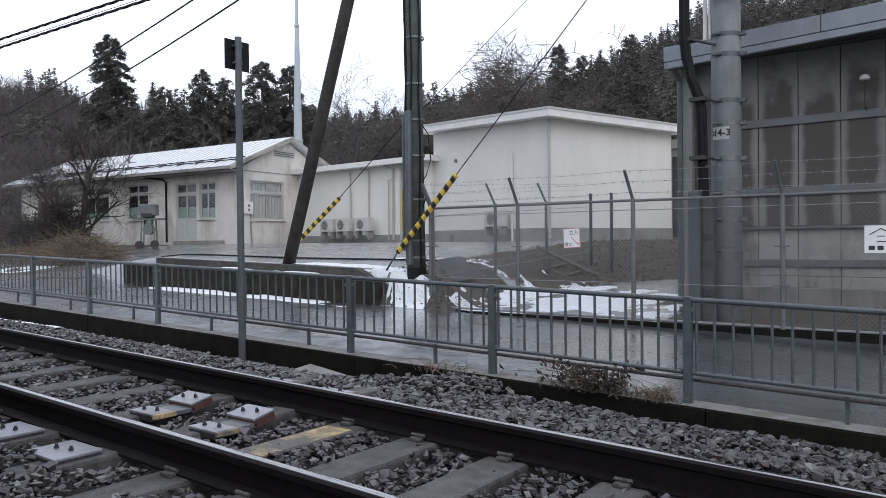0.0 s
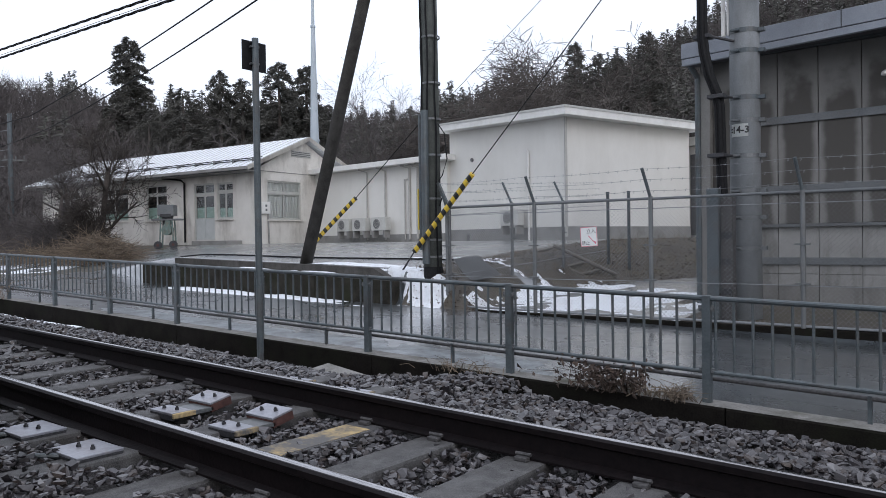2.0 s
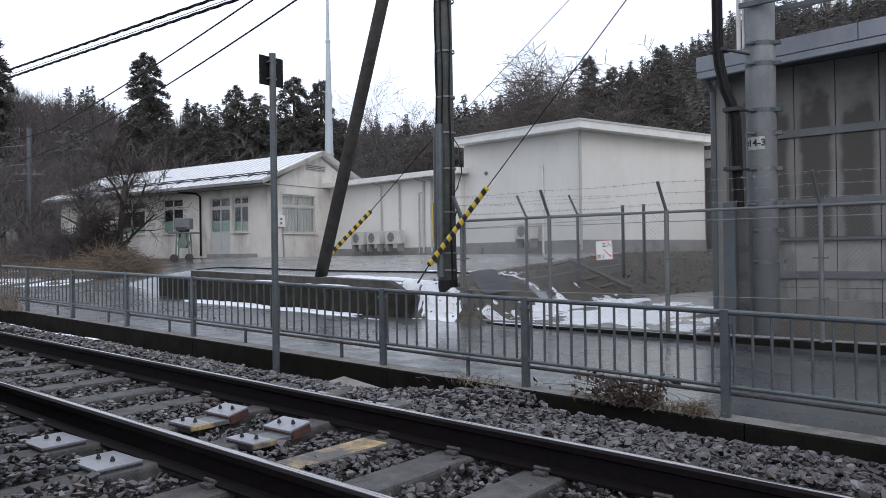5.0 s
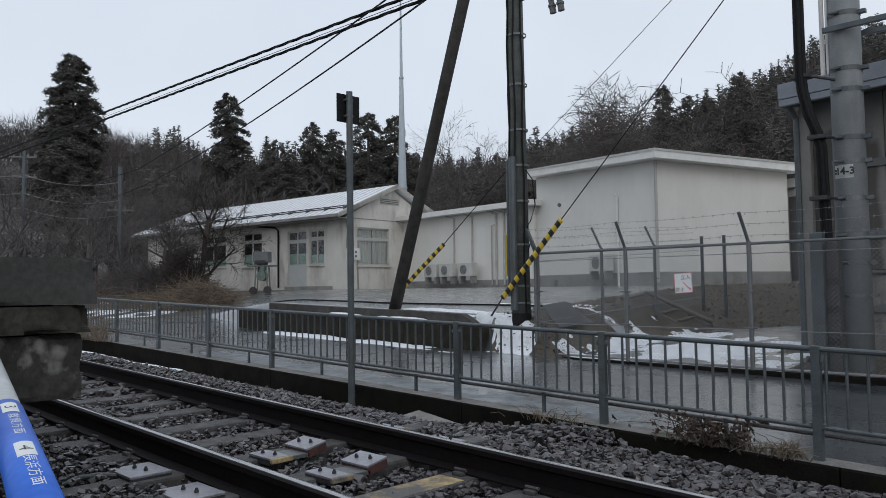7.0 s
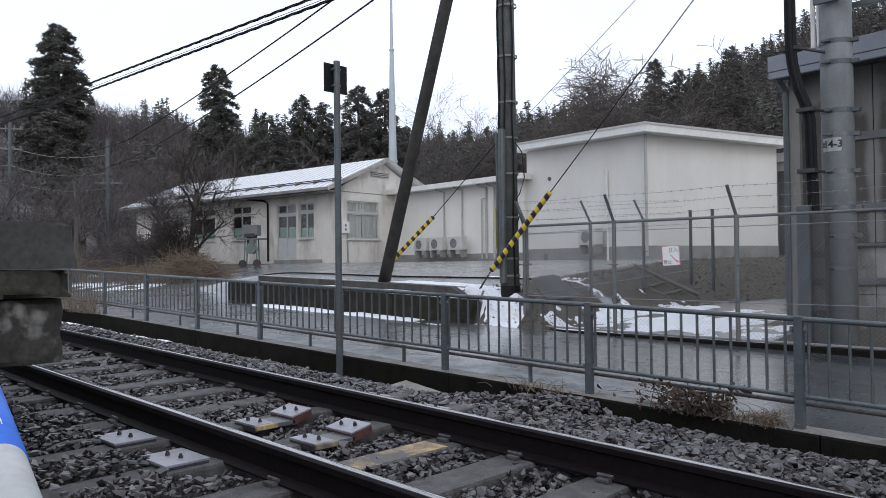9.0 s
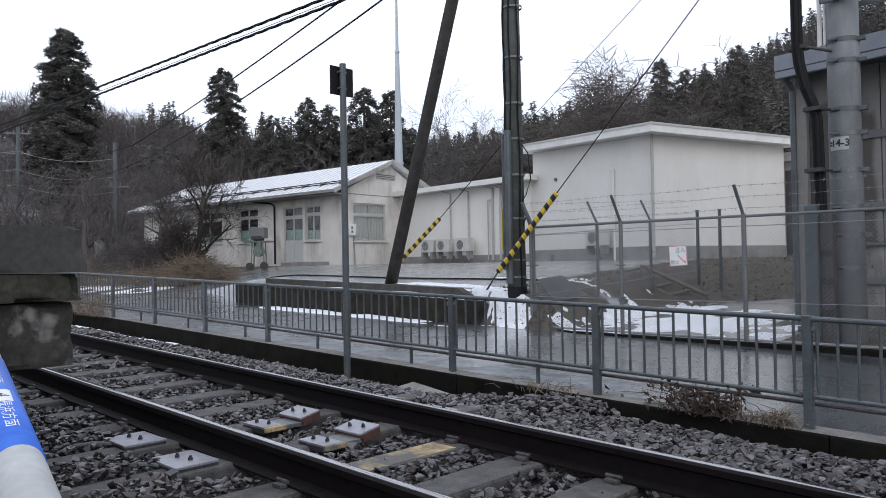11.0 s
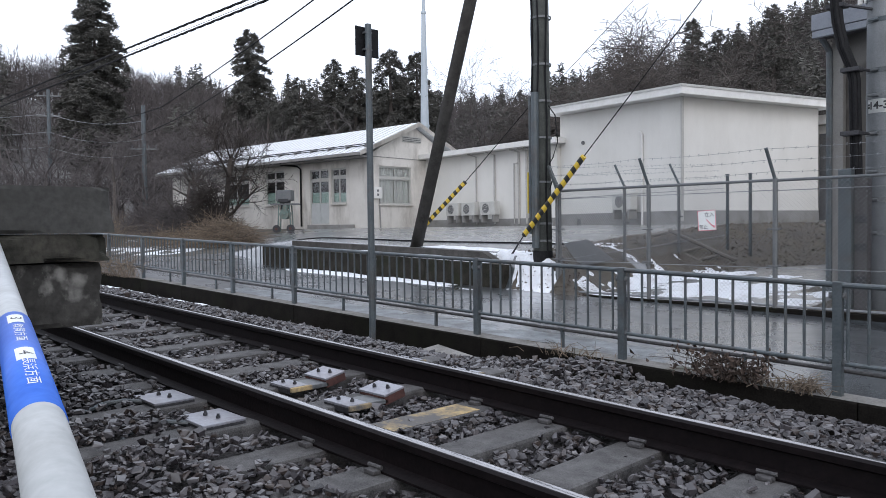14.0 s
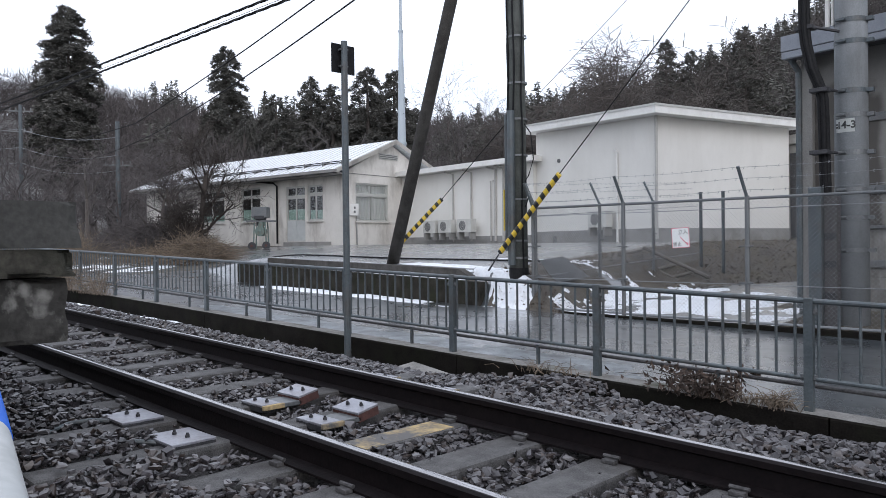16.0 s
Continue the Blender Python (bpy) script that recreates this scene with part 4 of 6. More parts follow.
for y0, z0, y1, z1, name in ((-0.80, 4.10, 2.93, 5.68, "roof_front"), (6.70, 4.10, 2.93, 5.68, "roof_back")):
    bm = bmesh.new()
    vs8 = []
    for x in (0.36, -LONG - 0.36):
        for y, z in ((y0, z0), (y1, z1), (y1, z1 + 0.09), (y0, z0 + 0.09)):
            vs8.append(bm.verts.new((x, y, z)))
    for q in ((0, 1, 2, 3), (7, 6, 5, 4), (0, 4, 5, 1), (1, 5, 6, 2), (2, 6, 7, 3), (3, 7, 4, 0)):
        bm.faces.new([vs8[i] for i in q])
    bmesh.ops.recalc_face_normals(bm, faces=bm.faces)
    roof = part(name, bm, M_SNOW, office, "metal roof under thin snow")
    bm = bmesh.new()
    rod(bm, (0, y0, z0 + 0.10), (0, y1, z1 + 0.10), 0.011, sides=5)
    seam = part("seam", bm, M_SASH, roof, "raised standing seam")
    seam.matrix_basis = pose(0.3, 0, 0)
    for i in range(1, 40):
        share("seam", seam, roof, 0.3 - 0.448 * i, 0, 0)
    bm = bmesh.new()
    box(bm, -LONG - 0.37, 0.37, y0 - 0.05 if y0 < 0 else y0, y0 if y0 < 0 else y0 + 0.05, z0 - 0.06, z0 + 0.07, 0.006)
    part("eaves_board", bm, M_PLINTH, roof, "dark weathered eaves board")
    if y0 < 0:
        for f in (0.16, 0.24):
            bm = bmesh.new()
            y, z = y0 + (y1 - y0) * f, z0 + (z1 - z0) * f + 0.15
            rod(bm, (0.3, y, z), (-LONG - 0.2, y, z), 0.022, sides=6)
            part("snow_guard", bm, M_BLACK, roof, "dark snow guard bar")
        for i in range(14):
            bm = bmesh.new()
            box(bm, 0.1 - 1.25 * i, 0.13 - 1.25 * i, y0 + 0.5, y0 + 1.05, z0 + 0.26, z0 + 0.50, 0.0)
            part("guard_bracket", bm, M_GRILLE, roof)
    bm = bmesh.new()
    vs4 = [bm.verts.new(c) for c in ((0.375, y0, z0 - 0.10), (0.375, y1, z1 - 0.10), (0.375, y1, z1 + 0.10), (0.375, y0, z0 + 0.10))]
    f4 = bm.faces.new(vs4)
    bmesh.ops.solidify(bm, geom=[f4], thickness=0.025)
    part("barge_board", bm, M_PLASTER, roof, "pale barge board")
bm = bmesh.new()
box(bm, -LONG, 0.3, -0.72, -0.003, 3.985, 4.03)
part("soffit", bm, M_PLINTH, office)
ident = Matrix()
window(office, -4.12, -2.72, 1.08, 3.68, 0.07, ident, transom=3.17, door=True, frost=0.5)
window(office, -2.54, -1.48, 2.02, 3.66, 0.07, ident, transom=3.24, frost=0.4)
window(office, -7.72, -6.1, 2.08, 3.78, 0.07, ident, transom=3.32, frost=0.5)
window(office, -11.5, -9.15, 2.12, 3.80, 0.07, ident, transom=3.34, frost=0.3)
window(office, -15.4, -13.4, 2.12, 3.80, 0.07, ident, transom=3.34)
window(office, 0.63, 2.70, 1.95, 3.68, 0.07, pose(0, 0, 0, 0, 0, 90), transom=3.15, curtain=True)
bm = bmesh.new()
pipe(bm, [(-5.6, -0.6, 3.98), (-4.9, -0.12, 3.9), (-4.72, -0.06, 3.75), (-4.72, -0.06, 1.0)], 0.045, 10)
part("downpipe", bm, M_BLACK, office, "dark downpipe on the front wall")
bm = bmesh.new()
box(bm, -3.2, -0.9, -0.9, -0.02, 0.6, 1.06, 0.02)
part("doorstep", bm, M_PLINTH, office, "low concrete doorstep")
bm = bmesh.new()
box(bm, 0.002, 0.10, 0.05, 0.72, 2.2, 2.72, 0.015)
meter = part("meter_box", bm, M_WHITE, office, "white electric meter box")
for dz in (0.12, 0.3):
    bm = bmesh.new()
    box(bm, 0.10, 0.115, 0.42, 0.52, 2.2 + dz, 2.3 + dz, 0.004)
    part("meter_window", bm, M_GRILLE, meter)
bm = bmesh.new()
pipe(bm, [(0.05, 0.62, 2.2), (0.05, 0.62, 1.9), (0.05, 0.66, 0.9)], 0.035, 8)
part("conduit", bm, M_PLINTH, office)
bm = bmesh.new()
box(bm, 0.002, 0.03, 2.12, 3.36, 4.84, 5.12, 0.004)
vent = part("gable_vent", bm, M_SASH, office, "slatted gable vent")
for i in range(3):
    bm = bmesh.new()
    box(bm, 0.03, 0.05, 2.16, 3.32, 4.88 + 0.08 * i, 4.91 + 0.08 * i)
    part("slat", bm, M_GRILLE, vent)
bm = bmesh.new()
pipe(bm, [(0.04, -0.05, 4.0), (0.05, 0.0, 3.5), (0.03, -0.02, 2.7)], 0.012, 5)
part("service_cable", bm, M_BLACK, office)
bm = bmesh.new()
box(bm, -8.6, -8.3, -0.16, -0.003, 3.2, 3.5, 0.03)
part("wall_lamp", bm, M_SASH, office, "small wall lamp")

# ---- hall ----
HALL = pose(-12.13, 21.8, 0.0, 0, 0, -16)
hall = thing("hall_building", "tall plain cream rendered hall with a shallow white-edged roof", "building", HALL)
bm = bmesh.new()
prism(bm, [(-6.45, 0.4), (0, 0.4), (0, 4.93), (-6.45, 5.20)], 0, 6.5)
part("wall", bm, M_RENDER, hall)
bm = bmesh.new()
box(bm, -6.47, 0.025, -0.025, 6.52, 0.3, 1.34, 0.006)
part("plinth", bm, M_PLINTH, hall, "grey concrete plinth")
bm = bmesh.new()
prism(bm, [(-6.95, 5.235), (0.5, 4.915), (0.5, 5.19), (-6.95, 5.51)], -0.52, 7.0)
part("roof", bm, M_WHITE, hall, "white edged flat roof")
bm = bmesh.new()
prism(bm, [(-6.97, 5.46), (0.52, 5.14), (0.52, 5.215), (-6.97, 5.535)], -0.54, 7.02)
part("roof_trim", bm, M_SASH, hall, "thin metal roof trim")
bm = bmesh.new()
rod(bm, (0.045, -0.045, 1.0), (0.045, -0.045, 4.92), 0.05, sides=10)
part("corner_pipe", bm, M_PIPE, hall, "grey downpipe at the corner")
bm = bmesh.new()
pipe(bm, [(-1.78, -0.05, 0.9), (-1.78, -0.05, 3.95), (-1.86, -0.08, 4.05)], 0.04, 8)
part("vent_pipe", bm, M_WHITE, hall, "white vent pipe")
bm = bmesh.new()
rod(bm, (-4.98, -0.06, 3.99), (-4.98, 0.01, 3.99), 0.07, sides=12)
part("wall_vent", bm, M_GRILLE, hall, "small round wall vent")
bm = bmesh.new()
box(bm, -5.35, -5.15, -0.05, -0.03, 0.75, 1.15, 0.004)
part("hatch", bm, M_GRILLE, hall, "dark plinth hatch")
air_unit(HALL @ pose(-2.85, -0.45, 1.36), 0.95, "ivory outdoor air conditioner beside the hall wall")
# wing behind the hall
wing = thing("side_wing", "low cream wing behind the hall with a white roof edge", "building", HALL)
bm = bmesh.new()
box(bm, -3.0, 7.0, 7.05, 12.0, 0.3, 4.4)
part("wall", bm, M_RENDER, wing)
bm = bmesh.new()
box(bm, -3.0, 7.3, 6.8, 12.3, 4.42, 4.75, 0.01)
part("roof", bm, M_WHITE, wing)
# flat dark slab set on the wall marks the doorway; nothing is recessed
bm = bmesh.new()
box(bm, -0.32, 0.30, 7.0, 7.04, 1.0, 4.1, 0.004)
part("shutter", bm, M_GRILLE, wing, "flat dark doorway panel")

# ---- annex ----
ANN = pose(-19.74, 23.5, 0.0, 0, 0, -4)
annex = thing("annex_building", "low cream annex with pipes and a white roof edge", "building", ANN)
bm = bmesh.new()
box(bm, -7.5, 1.4, 0, 5, 0.4, 4.08)
part("wall", bm, M_RENDER, annex)
bm = bmesh.new()
box(bm, -7.5, 1.41, -0.02, 5.01, 0.35, 1.22, 0.004)
part("plinth", bm, M_PLINTH, annex)
bm = bmesh.new()
box(bm, -7.9, 1.75, -0.5, 5.4, 4.09, 4.31, 0.012)
part("roof", bm, M_WHITE, annex)
for x, z1, r in ((-3.28, 3.95, 0.035), (-2.12, 3.95, 0.04), (-0.93, 3.5, 0.03), (-0.66, 3.95, 0.05), (-0.2, 3.95, 0.05), (0.15, 3.95, 0.045)):
    bm = bmesh.new()
    pipe(bm, [(x - 0.3, -0.3, 4.07), (x, -0.06, z1), (x, -0.06, 1.0)] if z1 > 3.6 else [(x + 0.2, -0.06, z1), (x, -0.06, z1), (x, -0.06, 1.0)], r, 8)
    part("downpipe", bm, M_PIPE, annex, "beige downpipe")
bm = bmesh.new()
box(bm, 0.35, 0.95, -0.03, -0.002, 1.25, 3.4, 0.004)
part("door", bm, M_GRILLE, annex, "dark side door")
for x, w in ((-4.72, 0.82), (-3.68, 0.86), (-2.46, 0.9)):
    air_unit(ANN @ pose(x, -0.6, 1.33), w, "ivory outdoor air conditioner on blocks by the annex", "air conditioners by the annex")

# ---- concrete shed on the lot ----
SHED_Y, SHED_X = 13.4, -4.745
shed = thing("concrete_shed", "stained concrete panel shed with a blue-grey fascia", "building")


def stained_panels(name):
    """Concrete with a dark water stain hanging in the middle of every panel."""
    m = material(name, (0.175, 0.17, 0.16), (0.225, 0.218, 0.206), 0.7, 2.5, bump=0.2, stain=(0.12, 0.115, 0.105), stain_amount=0.5, stain_scale=1.2, streak=0.2)
    n, l = m.node_tree.nodes, m.node_tree.links
    b = n["Principled BSDF"]
    old = b.inputs["Base Color"].links[0].from_socket
    geo = n.new("ShaderNodeNewGeometry")
    sep = n.new("ShaderNodeSeparateXYZ")
    l.new(geo.outputs["Position"], sep.inputs["Vector"])
    ns = n.new("ShaderNodeTexNoise")
    ns.inputs["Scale"].default_value = 1.7
    ns.inputs["Detail"].default_value = 5
    l.new(geo.outputs["Position"], ns.inputs["Vector"])

    def math_node(op, a, c):
        k = n.new("ShaderNodeMath")
        k.operation = op
        for i, v in enumerate((a, c)):
            if isinstance(v, (int, float)):
                k.inputs[i].default_value = v
            elif v is not None:
                l.new(v, k.inputs[i])
        return k.outputs["Value"]
    shift = math_node("MULTIPLY", ns.outputs["Fac"], 0.35)
    u = math_node("FRACT", math_node("DIVIDE", math_node("ADD", sep.outputs["X"], 20 * 0.627 + 3.42), 0.627), None)
    mid = math_node("ABSOLUTE", math_node("SUBTRACT", u, 0.5), None)
    across = n.new("ShaderNodeMapRange")
    across.interpolation_type = "SMOOTHSTEP"
    across.inputs["From Min"].default_value = 0.60
    across.inputs["From Max"].default_value = 0.44
    l.new(math_node("ADD", mid, shift), across.inputs["Value"])
    height = n.new("ShaderNodeMapRange")
    height.interpolation_type = "SMOOTHSTEP"
    height.inputs["From Min"].default_value = 3.75
    height.inputs["From Max"].default_value = 3.15
    l.new(math_node("ADD", sep.outputs["Z"], math_node("MULTIPLY", math_node("SUBTRACT", ns.outputs["Fac"], 0.5), 2.4)), height.inputs["Value"])
    mx = n.new("ShaderNodeMix")
    mx.data_type = "RGBA"
    l.new(math_node("MULTIPLY", math_node("MULTIPLY", across.outputs["Result"], height.outputs["Result"]), 0.9), mx.inputs["Factor"])
    l.new(old, mx.inputs["A"])
    mx.inputs["B"].default_value = (0.060, 0.055, 0.048, 1)
    l.new(mx.outputs["Result"], b.inputs["Base Color"])
    return m


M_PANEL = stained_panels("water_stained_panel")
bm = bmesh.new()
box(bm, SHED_X + 0.10, 8.4, SHED_Y + 0.062, SHED_Y + 8.0, -0.6, 4.1)
part("core", bm, M_CONC, shed)
bm = bmesh.new()
box(bm, 0.006, 0.621, SHED_Y, SHED_Y + 0.06, 1.13, 4.005, 0.008)
first_panel = part("wall_panel", bm, M_PANEL, shed, "tall concrete panel with dark water stains")
first_panel.matrix_basis = pose(SHED_X + 0.07, 0, 0)
bm = bmesh.new()
box(bm, 0.004, 0.623, SHED_Y - 0.02, SHED_Y + 0.06, 0.30, 1.07, 0.006)
upper_block = part("base_block", bm, M_CONCLOW, shed, "pale stained concrete base block")
upper_block.matrix_basis = pose(SHED_X + 0.07, 0, 0)
bm = bmesh.new()
box(bm, 0.004, 0.623, SHED_Y - 0.03, SHED_Y + 0.06, -0.60, 0.10, 0.006)
lower_block = part("footing_block", bm, M_CONC, shed, "dark damp footing block")
lower_block.matrix_basis = pose(SHED_X + 0.07, 0, 0)
bm = bmesh.new()
box(bm, 0.004, 0.623, SHED_Y - 0.02, SHED_Y + 0.06, 0.106, 0.294, 0.006)
mid_block = part("base_block", bm, M_CONCLOW, shed)
mid_block.matrix_basis = pose(SHED_X + 0.07, 0, 0)
for i in range(1, 21):
    for ob in (first_panel, upper_block, lower_block, mid_block):
        share(ob.name.split(".")[0], ob, shed, SHED_X + 0.07 + 0.627 * i, 0, 0)
for z0, z1, y0, name in ((2.80, 2.93, -0.035, "band"), (1.63, 1.77, -0.035, "band"), (0.45, 0.57, -0.06, "band"), (1.075, 1.125, -0.10, "ledge")):
    bm = bmesh.new()
    box(bm, SHED_X + 1.0 if name == "band" else SHED_X, 9.0, SHED_Y + y0, SHED_Y - 0.022, z0, z1, 0.006)
    part(name, bm, M_GALV, shed, "pale horizontal strap" if name == "band" else "")
bm = bmesh.new()
box(bm, SHED_X + 0.06, SHED_X + 0.235, SHED_Y - 0.12, SHED_Y + 0.3, -0.6, 4.1, 0.01)
part("corner_post", bm, M_CONC, shed, "stained concrete corner post")
bm = bmesh.new()
rod(bm, (SHED_X + 0.02, SHED_Y - 0.12, -0.5), (SHED_X + 0.02, SHED_Y - 0.12, 3.75), 0.05, sides=12)
rod(bm, (SHED_X + 0.02, SHED_Y - 0.12, 3.75), (SHED_X - 0.06, SHED_Y - 0.3, 3.98), 0.05, sides=12)
part("downpipe", bm, M_FENCE, shed)
EAVES = pose(-4.885, 12.92, 0, 0, 0, -8.6)
bm = bmesh.new()
box(bm, 0, 14.4, 0, 0.10, 4.045, 4.305, 0.01, EAVES)
part("fascia", bm, M_FASCIA, shed, "blue-grey metal fascia")
bm = bmesh.new()
box(bm, 0.006, 14.4, 0.012, 0.10, 3.925, 4.037, 0.008, EAVES)
part("fascia_skirt", bm, M_FASCIA, shed, "lower blue-grey fascia strip")
bm = bmesh.new()
box(bm, 0.006, 14.4, 0.03, 0.11, 4.0372, 4.0448, 0, EAVES)
box(bm, 0.006, 14.4, 0.102, 0.30, 3.93, 3.96, 0, EAVES)
part("drip_edge", bm, M_BOLT, shed)
bm = bmesh.new()
box(bm, 0.02, 14.4, 0.102, 9.0, 4.13, 4.27, 0, EAVES)
part("roof", bm, M_FASCIA, shed)
bm = bmesh.new()
box(bm, SHED_X + 0.24, 8.4, SHED_Y - 0.16, SHED_Y + 0.05, 4.01, 4.12, 0.006)
part("wall_head", bm, M_FENCE, shed, "dark steel beam along the wall head")
for i in range(6):
    bm = bmesh.new()
    box(bm, 2.62 + 2.0 * i, 2.633 + 2.0 * i, -0.004, 0.02, 4.047, 4.303, 0, EAVES)
    part("joint_strip", bm, M_BOLT, shed)
lamp = thing("wall_lamp", "small white dome lamp on a thin wall bracket", "lamp", pose(-1.8, 13.2, 3.35))
bm = bmesh.new()
pipe(bm, [(0, 0.2, -0.42), (0, 0.0, -0.42), (0, 0.0, 0.0)], 0.012, 6)
part("bracket", bm, M_BOLT, lamp)
bm = bmesh.new()
bmesh.ops.create_uvsphere(bm, u_segments=16, v_segments=8, radius=0.075, matrix=pose(0, 0, 0.03))
for v in bm.verts:
    v.co.z = 0.03 + (v.co.z - 0.03) * (0.9 if v.co.z > 0.03 else 0.35)
part("dome", bm, M_WHITE, lamp, "white dome", smooth=True)

# ---- numbered concrete pole with its cables ----
PX, PY = -3.53, 11.98
pole = thing("concrete_pole", "thick pale grey concrete pole with steel bands and cables", "utility pole", pose(PX, PY, 0))
bm = bmesh.new()
rod(bm, (0, 0, -0.7), (0, 0, 9.5), 0.232, 0.20, 32)
part("shaft", bm, M_POLE, pole, smooth=True)
for z in (0.75, 1.22, 1.62, 2.16, 2.70, 3.05, 3.76, 4.07, 4.9):
    bm = bmesh.new()
    r = 0.232 - 0.0033 * z
    rod(bm, (0, 0, z - 0.035), (0, 0, z + 0.035), r + 0.004, r + 0.004, 32, caps=False)
    rod(bm, (-0.13, -r - 0.03, z), (0.0, -r - 0.03, z), 0.022, sides=6)
    box(bm, r - 0.02, r + 0.09, -0.06, 0.02, z - 0.03, z + 0.03, 0.006)
    part("band", bm, M_GALV if z < 3 else M_FENCE, pole, "steel strap band with a bolt")
bm = bmesh.new()
r = 0.232 - 0.0033 * 2.5 + 0.004
rows = [[bm.verts.new((r * math.sin(a), -r * math.cos(a), z)) for a in np.linspace(-0.72, 0.48, 10)] for z in (2.45, 2.645)]
for i in range(9):
    bm.faces.new((rows[0][i], rows[0][i + 1], rows[1][i + 1], rows[1][i]))
bmesh.ops.solidify(bm, geom=bm.faces, thickness=-0.003)
plate = part("number_plate", bm, M_LABEL, pole, "white number plate wrapped on the pole")
digits = lettering("digits", "14-3", 0.145, M_INK, plate, Matrix.Translation((0.012, 0, 0)), bold=0.004)
for v in digits.data.vertices:
    a = -0.08 + v.co.x / r
    v.co = ((r + 0.005) * math.sin(a), -(r + 0.005) * math.cos(a), 2.55 + v.co.y)
bm = bmesh.new()
for k, z in enumerate((2.53, 2.57)):
    a = -0.62
    rod(bm, ((r + 0.003) * math.sin(a), -(r + 0.003) * math.cos(a), z - 0.012), ((r + 0.003) * math.sin(a), -(r + 0.003) * math.cos(a), z + 0.012), 0.012, sides=5)
part("small_marks", bm, M_INK, plate)
bundle = thing("cable_bundle", "bundle of thick black cables bending into a grey duct", "cable", pose(0, 0, 0))
for k in range(5):
    dx, dy = 0.045 * math.cos(k * 1.26), 0.045 * math.sin(k * 1.26)
    pts = [Vector((-3.99 + dx, 11.44 + dy, 7.5)), Vector((-3.99 + dx, 11.44 + dy, 4.0)), Vector((-3.97 + dx, 11.45 + dy, 3.75)), Vector((-3.90 + dx, 11.47 + dy, 3.38)),
           Vector((-3.80 + dx, 11.52 + dy, 3.08)), Vector((-3.77 + dx, 11.53 + dy, 2.9)), Vector((-3.77 + dx, 11.62 + dy, 1.60)), Vector((-3.72 + dx, 11.62 + dy, 1.1))]
    bm = bmesh.new()
    pipe(bm, pts, 0.036, 8)
    part("cable", bm, M_BLACK, bundle)
for z in (3.98, 3.05, 2.16):
    bm = bmesh.new()
    x = -3.99 if z > 3.5 else -3.79
    box(bm, x - 0.13, x + 0.12, 11.40, 11.60, z - 0.03, z + 0.03, 0.008)
    rod(bm, (x + 0.1, 11.5, z), (PX - 0.1, PY - 0.2, z - 0.06 if z > 3.5 else z), 0.022, sides=6)
    part("clamp", bm, M_BOLT, bundle, "dark cable clamp")
duct = thing("cable_duct", "tall grey steel cable duct at the pole foot", "duct", pose(-3.855, 11.48, 0))
bm = bmesh.new()
box(bm, -0.088, 0.088, -0.07, 0.07, -0.5, 1.665, 0.008)
part("casing", bm, M_FENCE, duct)
# the duct's shaded side face, made as its own darker-coloured box
bm = bmesh.new()
box(bm, 0.092, 0.268, 0.02, 0.20, -0.5, 1.53, 0.008)
side_case = part("side_casing", bm, M_CLIP, duct, "side face of the duct, built as a box coloured darker for shade")
for z in (0.1, 0.55, 0.95):
    bm = bmesh.new()
    box(bm, 0.10, 0.26, 0.004, 0.0195, z - 0.05, z + 0.05, 0.004)
    for k in range(4):
        rod(bm, (0.12 + 0.04 * k, 0.0, z), (0.12 + 0.04 * k, 0.012, z), 0.011, sides=6)
    part("strap", bm, M_BOLT, side_case, "dark bolted strap")
bm = bmesh.new()
rod(bm, (PX - 0.30, PY - 0.05, 4.05), (PX - 0.30, PY - 0.05, 8.5), 0.035, sides=8)
rod(bm, (PX - 0.22, PY - 0.08, 4.05), (PX - 0.22, PY - 0.08, 8.5), 0.022, sides=8)
upper = part("riser_pipe", bm, M_WHITE, pole, "pale riser pipe beside the pole")
upper.matrix_basis = pose(-PX, -PY, 0)
bm = bmesh.new()
box(bm, -0.22, 1.6, -0.30, -0.24, 4.62, 4.70, 0.006)
box(bm, -0.22, 1.6, 0.24, 0.30, 4.62, 4.70, 0.006)
part("cross_arm", bm, M_FENCE, pole, "steel cross arm")

# ---- chain-link fence round the lot ----
BAY, CHAIN_H = 2.09, 1.93


def diagonals(width, z0, z1, step):
    """Straight wires of a diamond mesh, cut to a rectangle."""
    rows = []
    high = z1 - z0
    k = int((width + high) / step) + 1
    for i in range(k):
        a = i * step
        x0, zb = (a, 0.0) if a <= width else (width, a - width)
        x1, zt = (a - high, high) if a >= high else (0.0, a)
        if abs(x0 - x1) > 0.01:
            rows.append((x0, 0.003, z0 + zb, x1, 0.003, z0 + zt, 0.0015, 0.0015))
            rows.append((width - x0, -0.003, z0 + zb, width - x1, -0.003, z0 + zt, 0.0015, 0.0015))
    return tubes(rows, 3)


